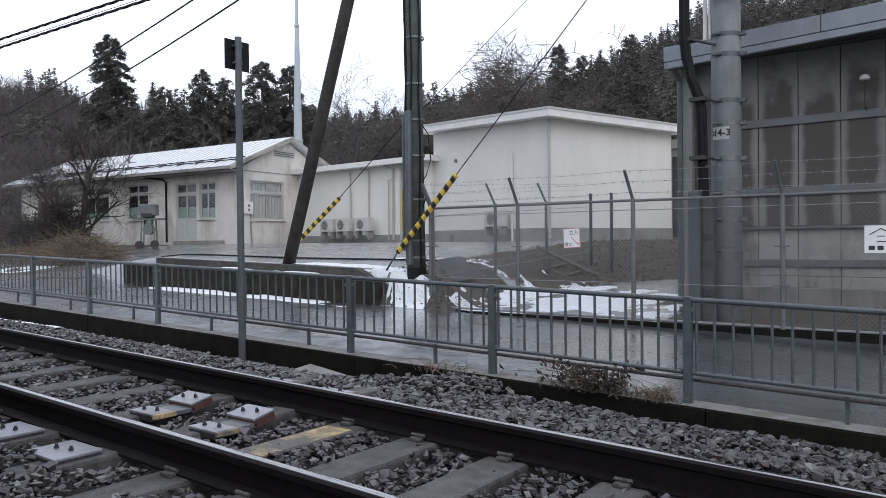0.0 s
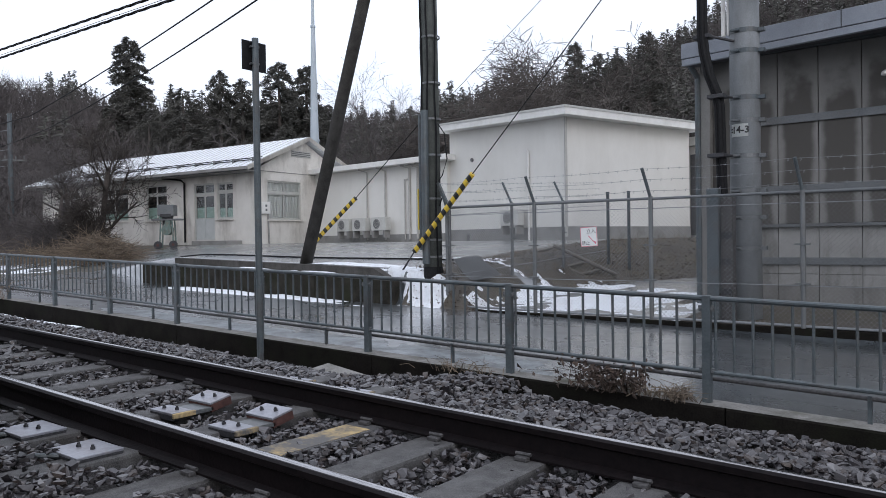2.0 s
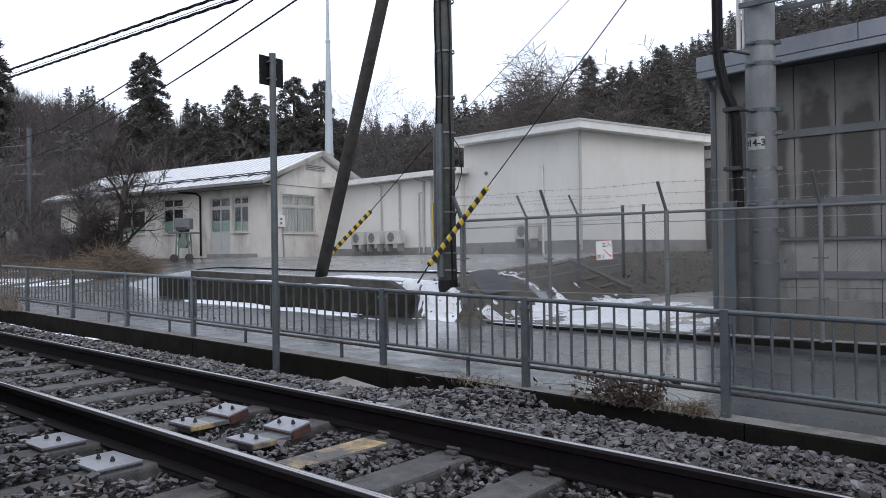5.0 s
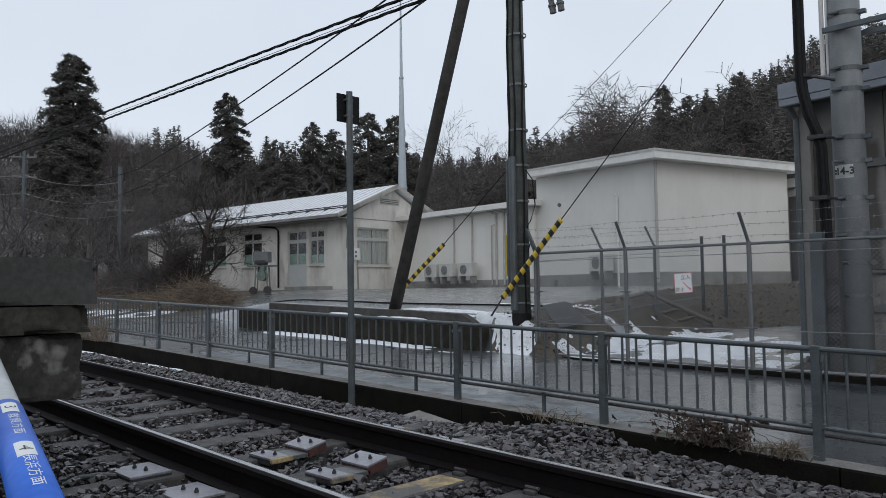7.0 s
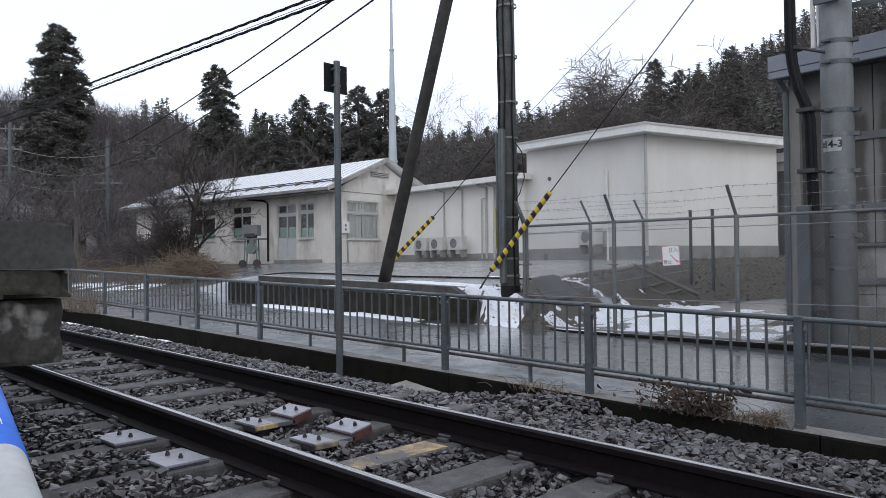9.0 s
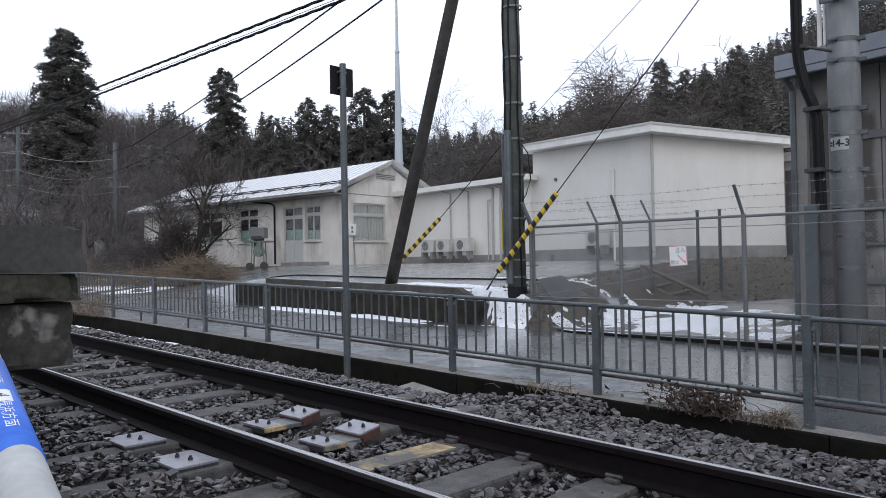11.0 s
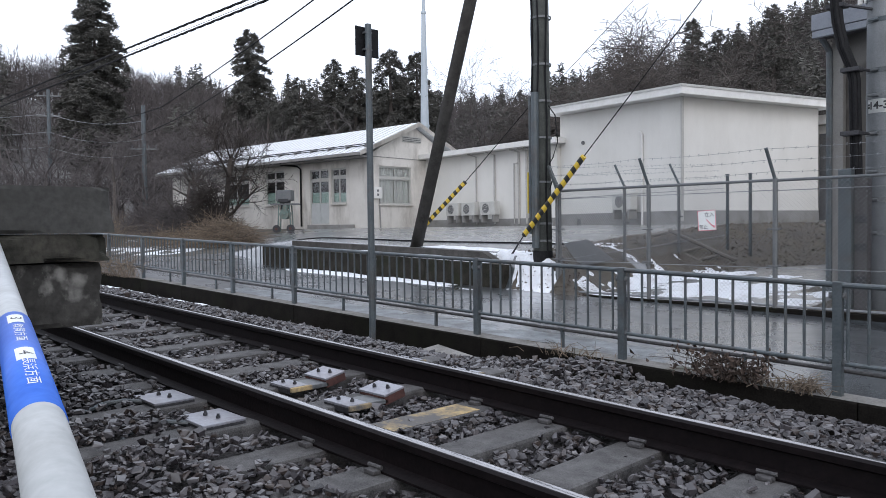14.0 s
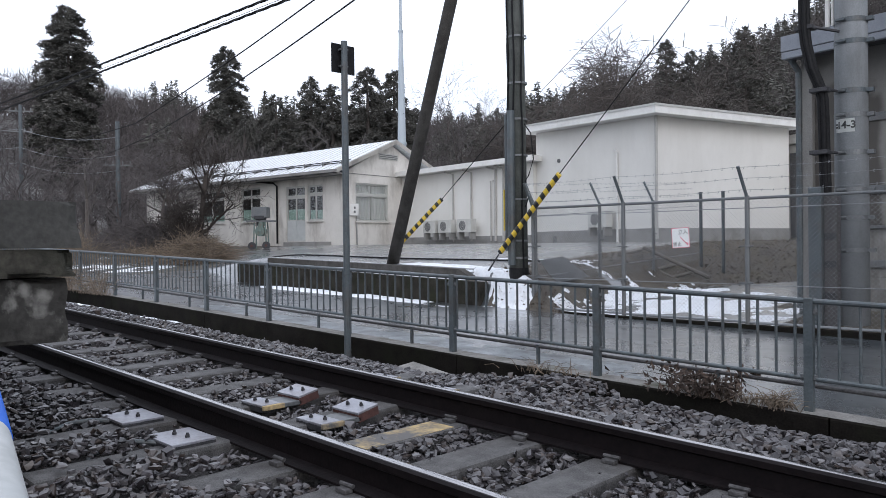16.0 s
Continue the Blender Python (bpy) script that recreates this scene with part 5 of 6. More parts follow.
def chain_bay(rise=0.0, lean=-0.20):
    """One bay: round post with a slanting arm, top rail, three barbed strands and the wire mesh."""
    t = thing("chain_link_fence_bay", "galvanised chain-link fence bay topped with barbed wire", "fence", group="bays of the chain-link fence")
    bm = bmesh.new()
    rod(bm, (0, 0, -0.3), (0, 0, CHAIN_H + 0.03), 0.034, sides=12)
    part("post", bm, M_GALV, t)
    bm = bmesh.new()
    rod(bm, (0, 0, CHAIN_H), (-0.05, lean, CHAIN_H + 0.46), 0.025, sides=10)
    part("arm", bm, M_FENCE, t, "slanting arm for barbed wire")
    bm = bmesh.new()
    rod(bm, (0, 0, CHAIN_H - 0.01), (BAY, 0, CHAIN_H - 0.01 + rise), 0.022, sides=10)
    part("top_rail", bm, M_GALV, t)
    for z in (0.62, CHAIN_H - 0.16, 0.06):
        bm = bmesh.new()
        rod(bm, (0, 0, z), (BAY, 0, z + rise), 0.006 if z > 0.1 else 0.02, sides=6)
        part("tension_wire" if z > 0.1 else "bottom_rail", bm, M_WIRE, t)
    v, f = diagonals(BAY, 0.05, CHAIN_H - 0.02, 0.066)
    v[:, 2] += rise * v[:, 0] / BAY
    solid("wire_mesh", v, f, M_WIRE, t)
    for s in (0.25, 0.62, 0.97):
        bm = bmesh.new()
        a = Vector((-0.05 * s, lean * s, CHAIN_H + 0.46 * s))
        mid = a + Vector((BAY / 2, 0, rise / 2 - 0.025))
        pipe(bm, [a, a + Vector((BAY / 4, 0, rise / 4 - 0.018)), mid, a + Vector((BAY * 0.75, 0, rise * 0.75 - 0.018)), a + Vector((BAY, 0, rise))], 0.0024, 4)
        for i in range(13):
            c = a + Vector((BAY * (i + 0.5) / 13, 0, rise * (i + 0.5) / 13 - 0.018))
            rod(bm, c + Vector((-0.012, 0, -0.022)), c + Vector((0.012, 0, 0.022)), 0.0018, sides=3)
            rod(bm, c + Vector((0.012, -0.012, -0.02)), c + Vector((-0.012, 0.012, 0.02)), 0.0018, sides=3)
        part("barbed_strand", bm, M_WIRE, t, "thin rusty barbed wire strand")
    for z in (0.65, 1.2):
        bm = bmesh.new()
        box(bm, -0.10, 0.10, -0.045, -0.02, z - 0.012, z + 0.012, 0.003)
        part("clip", bm, M_GALV, t)
    return t


CH_X, CH_Y = -8.80, 11.2
POSTS = [CH_X, -6.86, -4.74, -2.54, -0.42, 1.67, 3.76, 5.85]
bay = chain_bay()
bay.matrix_basis = pose(CH_X, CH_Y, -0.37) @ Matrix.Diagonal(((POSTS[1] - POSTS[0]) / BAY, 1, 1, 1))
for k in range(1, 7):
    ob = copy_thing(bay, pose(0, 0, 0))
    ob.matrix_basis = pose(POSTS[k], CH_Y, -0.37 - 0.006 * k) @ Matrix.Diagonal(((POSTS[k + 1] - POSTS[k]) / BAY, 1, 1, 1))
SIDE = radians(88.6)
side_bay = chain_bay(0.12, 0.20)
side_bay.matrix_basis = pose(CH_X + 0.02, CH_Y + 0.05, -0.36, 0, 0, 88.6)
for k in (1, 2):
    d = BAY * k
    copy_thing(side_bay, pose(CH_X + 0.02 + d * math.cos(SIDE), CH_Y + 0.05 + d * math.sin(SIDE), -0.36 + 0.12 * k, 0, 0, 88.6))
base_rail = thing("fence_footing", "low dark concrete footing under the chain-link fence", "footing")
bm = bmesh.new()
box(bm, CH_X - 0.1, 6.0, CH_Y - 0.07, CH_Y + 0.07, -0.8, -0.355, 0.012)
part("strip", bm, M_CURB, base_rail)
gate_post = thing("steel_post", "bare square steel post standing by the bank", "post", pose(-8.305, 17.0, 0), "posts by the bank")
bm = bmesh.new()
box(bm, -0.03, 0.03, -0.03, 0.03, -0.3, 2.05, 0.006)
part("shaft", bm, M_FENCE, gate_post)
bm = bmesh.new()
box(bm, -0.036, 0.036, -0.036, 0.036, 2.05, 2.07, 0.004)
part("cap", bm, M_FENCE, gate_post)
copy_thing(gate_post, pose(-7.78, 17.05, 0.0))


def notice(m, w, h, label, edge):
    t = thing("notice_board", label, "sign", m)
    bm = bmesh.new()
    box(bm, -w / 2, w / 2, -0.004, 0.004, -h / 2, h / 2, 0.002)
    sheet = part("sheet", bm, M_LABEL, t)
    if edge:
        for a, b, c, d in ((-w / 2, w / 2, h / 2 - 0.008, h / 2), (-w / 2, w / 2, -h / 2, -h / 2 + 0.008), (-w / 2, -w / 2 + 0.008, -h / 2, h / 2), (w / 2 - 0.008, w / 2, -h / 2, h / 2)):
            bm = bmesh.new()
            box(bm, a, b, -0.0065, -0.0045, c, d)
            part("border", bm, M_RED, sheet, "faded red border")
    return t, sheet


up = Matrix.Rotation(math.pi / 2, 4, "X")
warn, sheet = notice(pose(-5.80, CH_Y - 0.03, 0.96, 0, -3, 0), 0.30, 0.32, "white keep-out notice with a faded red border", True)
lettering("words", "立入", 0.085, M_INK, sheet, Matrix.Translation((0.045, -0.0068, 0.085)) @ up)
lettering("words", "禁止", 0.075, M_INK, sheet, Matrix.Translation((-0.06, -0.0068, -0.105)) @ up)
bm = bmesh.new()
prism(bm, [(0.06, -0.06), (0.12, -0.13), (0.13, -0.09)], -0.0068, -0.0048)
prism(bm, [(-0.01, 0.01), (0.0, 0.02), (0.09, -0.08), (0.08, -0.09)], -0.0068, -0.0048)
part("arrow", bm, M_RED, sheet, "small red arrow")
home, sheet = notice(pose(-1.34, CH_Y - 0.03, 0.90, 0, 0, 0), 0.38, 0.36, "white notice with a house outline on the fence", False)
bm = bmesh.new()
for a, b in (((-0.13, 0.06), (0.0, 0.14)), ((0.0, 0.14), (0.13, 0.06))):
    rod(bm, (a[0], -0.006, a[1]), (b[0], -0.006, b[1]), 0.006, sides=4)
for x, z, w in ((0.0, 0.04, 0.09), (0.01, -0.03, 0.12)):
    box(bm, x - w / 2, x + w / 2, -0.0065, -0.0045, z - 0.006, z + 0.006)
for i in range(3):
    box(bm, -0.14 + 0.10 * i, -0.07 + 0.10 * i, -0.0065, -0.0045, -0.14, -0.085)
part("printing", bm, M_INK, sheet, "printed house outline and bars")

# ---- planting trough along the yard ----
trough = thing("retaining_trough", "long dark concrete trough wall with snow on its ledge", "wall")


def leaning_box(bm, xa, xb, y0, y1, bottom, top):
    """A long block whose bottom and top follow two sloping lines."""
    vs8 = []
    for x in (xa, xb):
        for y, z in ((y0, bottom(x)), (y1, bottom(x)), (y1, top(x)), (y0, top(x))):
            vs8.append(bm.verts.new((x, y, z)))
    for q in ((0, 1, 2, 3), (7, 6, 5, 4), (0, 4, 5, 1), (1, 5, 6, 2), (2, 6, 7, 3), (3, 7, 4, 0)):
        bm.faces.new([vs8[i] for i in q])
    bmesh.ops.recalc_face_normals(bm, faces=bm.faces)
    return bm


def lower_top(x):
    return -0.145 - 0.0285 * x


def beam_top(x):
    return 0.085 - 0.0255 * x


for i in range(8):
    xa, xb = -9.95 - 1.16 * i, -9.95 - 1.16 * (i + 1) + 0.012
    bm = leaning_box(bmesh.new(), xa, xb, 10.95, 11.15, lambda x: -1.0, lower_top)
    part("wall_block", bm, M_TROUGH, trough, "mossy dark concrete block")
bm = leaning_box(bmesh.new(), -9.95, -19.0, 11.15, 11.55, lambda x: -1.0, lambda x: lower_top(x) - 0.03)
part("ledge", bm, M_EARTH, trough)
bm = leaning_box(bmesh.new(), -11.1, -18.6, 11.55, 11.75, lambda x: -1.0, beam_top)
leaning_box(bm, -10.72, -11.098, 11.55, 11.75, lambda x: -1.0, lambda x: beam_top(x) - 0.17 * (x + 11.098) / 0.378)
part("beam", bm, M_DARKPOLE, trough, "dark timber-like edge beam")


def snow(name, x0, x1, y0, y1, label, thick=0.05, rough=1.0, seed=0.0, step=0.07, top=None, freq=0.9, bare=0.62, mat=None):
    """An uneven sheet of old snow lying on the ground, ragged at its edges."""
    nx, ny = int((x1 - x0) / step), int((y1 - y0) / step)
    xs, ys = np.linspace(x0, x1, nx), np.linspace(y0, y1, ny)
    h = np.zeros((ny, nx))
    for j, y in enumerate(ys):
        for i, x in enumerate(xs):
            u, v = 2 * (x - x0) / (x1 - x0) - 1, 2 * (y - y0) / (y1 - y0) - 1
            edge = 1 - max(abs(u) ** 3, abs(v) ** 3)
            h[j, i] = thick * (edge * 1.2 - bare + rough * (noise.noise((x * freq, y * freq, seed)) + 0.5 * noise.noise((x * freq * 3.5, y * freq * 3.5, seed + 5))))
    gx, gy = np.meshgrid(xs, ys)
    ground_z = land(gx, gy) if top is None else top(gx, gy)
    z = ground_z + np.minimum(h, thick * 0.8) + 0.004
    v = np.stack([gx, gy, z], -1).reshape(-1, 3)
    i = (np.arange(ny - 1)[:, None] * nx + np.arange(nx - 1)[None]).ravel()
    f = np.stack([i, i + 1, i + nx + 1, i + nx], 1)
    keep = (h.ravel()[f] > -0.25 * thick).any(1)
    return tagged(solid(name, v, f[keep], mat or M_SNOW, None, smooth=True), label, "snow", kind="stuff")


snow("snow_patch", -8.7, -4.3, 11.3, 15.8, "thin trampled snow on the fenced lot", 0.04, 1.3, 1.3, 0.05, None, 1.5, 0.86)
snow("snow_patch", -9.95, -8.75, 10.90, 11.42, "old snow on the bank by the pole", 0.04, 1.1, 7.7, 0.025, None, 3.0, 0.92)
snow("snow_patch", -10.9, -9.45, 11.38, 12.05, "snow heaped at the end of the trough", 0.05, 1.0, 3.3, 0.03, None, 2.0, 0.55)
snow("snow_patch", -8.8, -6.6, 11.26, 11.75, "ragged snow inside the fence foot", 0.03, 1.3, 5.1, 0.03, None, 2.6, 0.72)
snow("snow_patch", -13.5, -10.9, 11.78, 12.4, "thin snow along the yard edge", 0.03, 1.0, 4.1)
snow("slush_strip", -14.0, -3.9, 6.52, 7.30, "thin grey slush along the curb", 0.012, 1.3, 14.2, 0.04, None, 2.2, 0.80, M_SLUSH)
snow("snow_patch", -17.5, -9.9, 11.12, 11.56, "snow strip on the trough ledge", 0.10, 0.9, 2.2, 0.05, lambda x, y: -0.165 - 0.0285 * x)
snow("snow_patch", -18.0, -9.9, 10.30, 10.97, "snow strip at the trough foot", 0.05, 0.8, 9.2, 0.05)
snow("snow_patch", -12.0, -8.6, 13.4, 14.4, "scattered snow on the bank", 0.03, 1.4, 3.4, 0.05, None, 1.8, 1.0)
snow("snow_patch", -31.0, -24.5, 9.6, 13.5, "thin snow by the brush heap", 0.035, 1.2, 6.4, 0.12)
snow("snow_patch", -44.0, -32.0, 12.0, 18.0, "thin snow among the far bushes", 0.06, 1.0, 8.4, 0.25)
snow("snow_patch", -26.0, -9.0, 4.7, 6.15, "patches of snow on the ballast shoulder", 0.045, 1.1, 11.9, 0.08, lambda x, y: ballast_height(x, y) + 0.015, 2.0)

mat_sheet = thing("mesh_mat", "grey mesh mat draped over the earth bank", "mat")
bm = bmesh.new()
c0, c1, c2, c3 = Vector((-9.27, 12.0, 0.51)), Vector((-9.15, 12.6, 0.61)), Vector((-8.43, 12.5, 0.20)), Vector((-8.78, 11.9, 0.08))
rows = []
for j in range(9):
    row = []
    for i in range(9):
        p = c0.lerp(c1, i / 8).lerp(c3.lerp(c2, i / 8), j / 8)
        p.z = max(p.z, float(land(p.x, p.y)))
        row.append(bm.verts.new(p + Vector((0, 0, 0.03 * noise.noise(p * 3.0) + 0.03))))
    rows.append(row)
for j in range(8):
    for i in range(8):
        bm.faces.new((rows[j][i], rows[j][i + 1], rows[j + 1][i + 1], rows[j + 1][i]))
bmesh.ops.solidify(bm, geom=bm.faces, thickness=0.015)
part("sheet", bm, M_MAT, mat_sheet)
steps = thing("timber_steps", "old timber rails leading down the bank", "steps")
for a, b in (((-9.1, 15.7, 0.78), (-7.75, 16.25, 0.08)), ((-9.5, 15.3, 0.66), (-8.15, 15.85, -0.05))):
    bm = bmesh.new()
    rod(bm, a, b, 0.045, 0.045, 6)
    part("side_rail", bm, M_WOOD, steps)
for i in range(5):
    f = i / 4
    p = Vector((-9.1, 15.7, 0.72)).lerp(Vector((-7.75, 16.25, 0.02)), f)
    q = Vector((-9.5, 15.3, 0.60)).lerp(Vector((-8.15, 15.85, -0.11)), f)
    bm = bmesh.new()
    rod(bm, p, q, 0.035, 0.035, 6)
    part("tread", bm, M_WOOD, steps)

# ---- utility pole with conduits, strut and guys ----
UX, UY = -9.31, 11.40
util = thing("utility_pole", "dark weathered utility pole with grey conduits", "utility pole", pose(UX, UY, 0))
bm = bmesh.new()
rod(bm, (0, 0, -0.4), (-0.06, 0, 10.2), 0.185, 0.15, 20)
part("shaft", bm, M_UTIL, util, smooth=True)
for dx, dy, r, z0, z1 in ((-0.19, -0.10, 0.05, 0.75, 3.42), (0.0, -0.21, 0.075, 0.48, 3.46)):
    bm = bmesh.new()
    rod(bm, (dx, dy, z0), (dx, dy, z1), r, sides=12)
    part("conduit", bm, M_FENCE, util, "grey steel conduit", smooth=False)
for dx, dy, z0, z1 in ((-0.20, -0.04, 3.3, 9.5), (0.06, -0.19, 3.4, 9.6), (0.17, -0.08, 0.2, 9.4), (-0.1, -0.17, 3.3, 9.6)):
    bm = bmesh.new()
    pts = [Vector((dx + 0.02 * math.sin(z * 2.7 + dx * 40), dy, z)) for z in np.linspace(z0, z1, 14)]
    pipe(bm, pts, 0.018, 5)
    part("cable", bm, M_BLACK, util, "black cable strapped to the pole")
for z in (0.62, 0.95, 1.75, 2.6, 3.3, 4.0, 4.9, 5.9, 6.9):
    bm = bmesh.new()
    rod(bm, (0, 0, z - 0.02), (0, 0, z + 0.02), 0.19, 0.19, 16, caps=False)
    part("band", bm, M_GALV, util, "thin steel band")
bm = bmesh.new()
box(bm, -0.262, -0.235, -0.145, -0.05, 1.15, 1.95, 0.006)
tag = part("yellow_tag", bm, material("yellow_tag_plastic", (0.55, 0.42, 0.05), (0.62, 0.48, 0.07), 0.5, 8, bump=0), util, "yellow plastic tag strip")
for i in range(6):
    bm = bmesh.new()
    box(bm, -0.265, -0.2625, -0.12, -0.075, 1.24 + 0.11 * i, 1.29 + 0.11 * i)
    part("mark", bm, M_INK, tag)
bm = bmesh.new()
rod(bm, (0, 0, -0.1), (0, 0, 0.42), 0.20, 0.19, 16)
part("foot_sleeve", bm, M_BLACK, util, "black sleeve at the pole foot")
bm = bmesh.new()
pipe(bm, [(0.2, -0.05, 3.2), (0.36, -0.05, 3.0), (0.42, -0.05, 2.5), (0.3, -0.05, 2.2), (0.22, -0.05, 2.1), (0.3, -0.05, 1.8), (0.22, -0.05, 1.6)], 0.012, 5)
part("loose_cable", bm, M_BLACK, util)
for dx in (0.84, 1.03):
    bm = bmesh.new()
    rod(bm, (dx + 0.03, 0.05, 6.14), (dx, 0.0, 6.48), 0.065, 0.05, 10)
    rod(bm, (dx + 0.02, 0.03, 6.26), (dx + 0.017, 0.03, 6.30), 0.075, 0.075, 10)
    part("insulator", bm, M_GRILLE, util, "grey insulator")
bm = bmesh.new()
rod(bm, (0, 0, 6.62), (1.12, 0.0, 6.50), 0.035, sides=8)
part("cross_arm", bm, M_GALV, util)
strut = thing("strut_pole", "dark leaning strut pole bracing the utility pole", "utility pole")
bm = bmesh.new()
rod(bm, (-13.86, 11.95, -0.1), (-9.44, 11.55, 11.2), 0.150, 0.125, 18)
part("shaft", bm, M_DARKPOLE, strut, smooth=True)


def guy(name, anchor, low, high, end, label):
    """A stay wire with a striped guard over its lower part."""
    t = thing(name, label, "guy wire")
    anchor, low, high, end = Vector(anchor), Vector(low), Vector(high), Vector(end)
    bm = bmesh.new()
    rod(bm, anchor, low, 0.012, sides=6)
    rod(bm, anchor + Vector((0.03, 0, 0)), low, 0.008, sides=5)
    part("anchor_rod", bm, M_BOLT, t)
    bm = bmesh.new()
    rod(bm, low, high, 0.052, 0.052, 14)
    part("guard", bm, M_STRIPE, t, "yellow and black striped guard")
    bm = bmesh.new()
    pipe(bm, [high, end], 0.010, 5)
    part("wire", bm, M_BLACK, t)
    return t


guy("guy_wire", (-13.60, 11.80, 0.32), (-13.51, 11.90, 0.80), (-12.76, 12.74, 1.98), (-9.42, 11.62, 3.6), "stay wire with a striped guard beside the strut pole")
guy("guy_wire", (-9.935, 11.20, 0.36), (-9.50, 11.06, 0.726), (-8.063, 11.04, 2.139), (-3.60, 11.72, 7.2), "stay wire with a striped guard beside the utility pole")


def cable_line(points, r, label, sag=0.0, twist=False, mat=None):
    t = thing("overhead_cable", label, "cable", group="overhead cables")
    pts = []
    for a, b in zip(points[:-1], points[1:]):
        a, b = Vector(a), Vector(b)
        for i in range(24):
            f = i / 24
            pts.append(a.lerp(b, f) - Vector((0, 0, 4 * sag * f * (1 - f))))
    pts.append(Vector(points[-1]))
    rows = [(*p, *q, r, r) for p, q in zip(pts[:-1], pts[1:])]
    if twist:
        for k in (0, 1, 2):
            fine = []
            for p, q in zip(pts[:-1], pts[1:]):
                for i in range(12):
                    fine.append(p.lerp(q, i / 12))
            off = [(c + Vector((0, r * 1.3 * math.cos(n * 0.45 + k * 2.1), r * 1.3 * math.sin(n * 0.45 + k * 2.1)))) for n, c in enumerate(fine)]
            rows += [(*p, *q, r * 0.8, r * 0.8) for p, q in zip(off[:-1], off[1:])]
    v, f = tubes(rows, 5)
    solid("cable", v, f, mat or M_BLACK, t)
    return t

# ---- overhead cables ----
TOP = (UX - 0.05, UY)
cable_line([(UX, 10.85, 7.22), (-51.08, 11.72, 8.79), (-75.0, 12.2, 9.7)], 0.02, "thick twisted black overhead cable", 0.0, True)
cable_line([(UX, 10.85, 7.04), (-51.08, 11.70, 8.38), (-75.0, 12.2, 9.2)], 0.02, "thick twisted black overhead cable", 0.0, True)
cable_line([(UX, 10.85, 7.13), (-51.08, 11.71, 8.6), (-75.0, 12.2, 9.4)], 0.008, "thin overhead wire between thick cables", 0.05)
cable_line([(*TOP, 8.55), (-39.52, 16.65, 7.45), (-65.0, 18.84, 8.8)], 0.024, "thick black overhead cable sagging to a far pole", 0.20)
cable_line([(*TOP, 7.95), (-39.0, 17.18, 6.78), (-63.4, 20.45, 7.4)], 0.024, "thick black overhead cable sagging to a far pole", 0.28)
cable_line([(-9.2, 11.6, 3.6), (-2.0, 11.6, 8.65)], 0.006, "thin wire rising from the utility pole", 0.02)
for z, low in ((10.3, 8.2), (8.85, 7.0), (7.65, 6.0)):
    cable_line([(-50.0, 20.0, low), (-65.3, 18.4, z)], 0.018, "thin pale wire between far poles", 0.5, mat=M_WIRE)
    cable_line([(-65.3, 18.4, z), (-86.0, 8.0, z + 1.5)], 0.018, "thin pale wire between far poles", 0.5, mat=M_WIRE)


def far_pole(x, y, z0, z1, arms, label):
    t = thing("utility_pole", label, "utility pole", pose(x, y, 0), "far utility poles")
    bm = bmesh.new()
    rod(bm, (0, 0, z0), (0, 0, z1), 0.17, 0.13, 12)
    part("shaft", bm, M_FENCE, t)
    for z in arms:
        bm = bmesh.new()
        box(bm, -0.9, 0.9, -0.06, 0.06, z - 0.05, z + 0.05, 0.01, pose(0, 0, 0, 0, 0, 60))
        arm = part("cross_arm", bm, M_GALV, t, "grey cross arm")
        for s in (-0.75, -0.3, 0.3, 0.75):
            bm = bmesh.new()
            rod(bm, (s * 0.5, s * 0.866, z + 0.05), (s * 0.5, s * 0.866, z + 0.28), 0.05, 0.04, 8)
            part("insulator", bm, M_GALV, arm)
    return t


far_pole(-65.3, 18.4, 0.5, 12.2, (11.7, 10.1), "far grey utility pole with two cross arms")
far_pole(-50.1, 19.9, 0.5, 9.2, (6.3,), "far grey utility pole beside bare trees")

mast = thing("radio_mast", "tall slender pale blue tapering steel mast", "mast", pose(-44.95, 40.4, 0))
bm = bmesh.new()
rod(bm, (0, 0, 1.0), (0, 0, 9.0), 0.42, 0.36, 20)
rod(bm, (0, 0, 9.0), (0, 0, 18.0), 0.34, 0.16, 20)
rod(bm, (0, 0, 18.0), (0, 0, 26.0), 0.13, 0.05, 16)
part("shaft", bm, M_MAST, mast)
for z in (9.0, 18.0):
    bm = bmesh.new()
    rod(bm, (0, 0, z - 0.08), (0, 0, z + 0.08), 0.40 if z < 10 else 0.2, sides=20)
    part("flange", bm, M_MAST, mast)


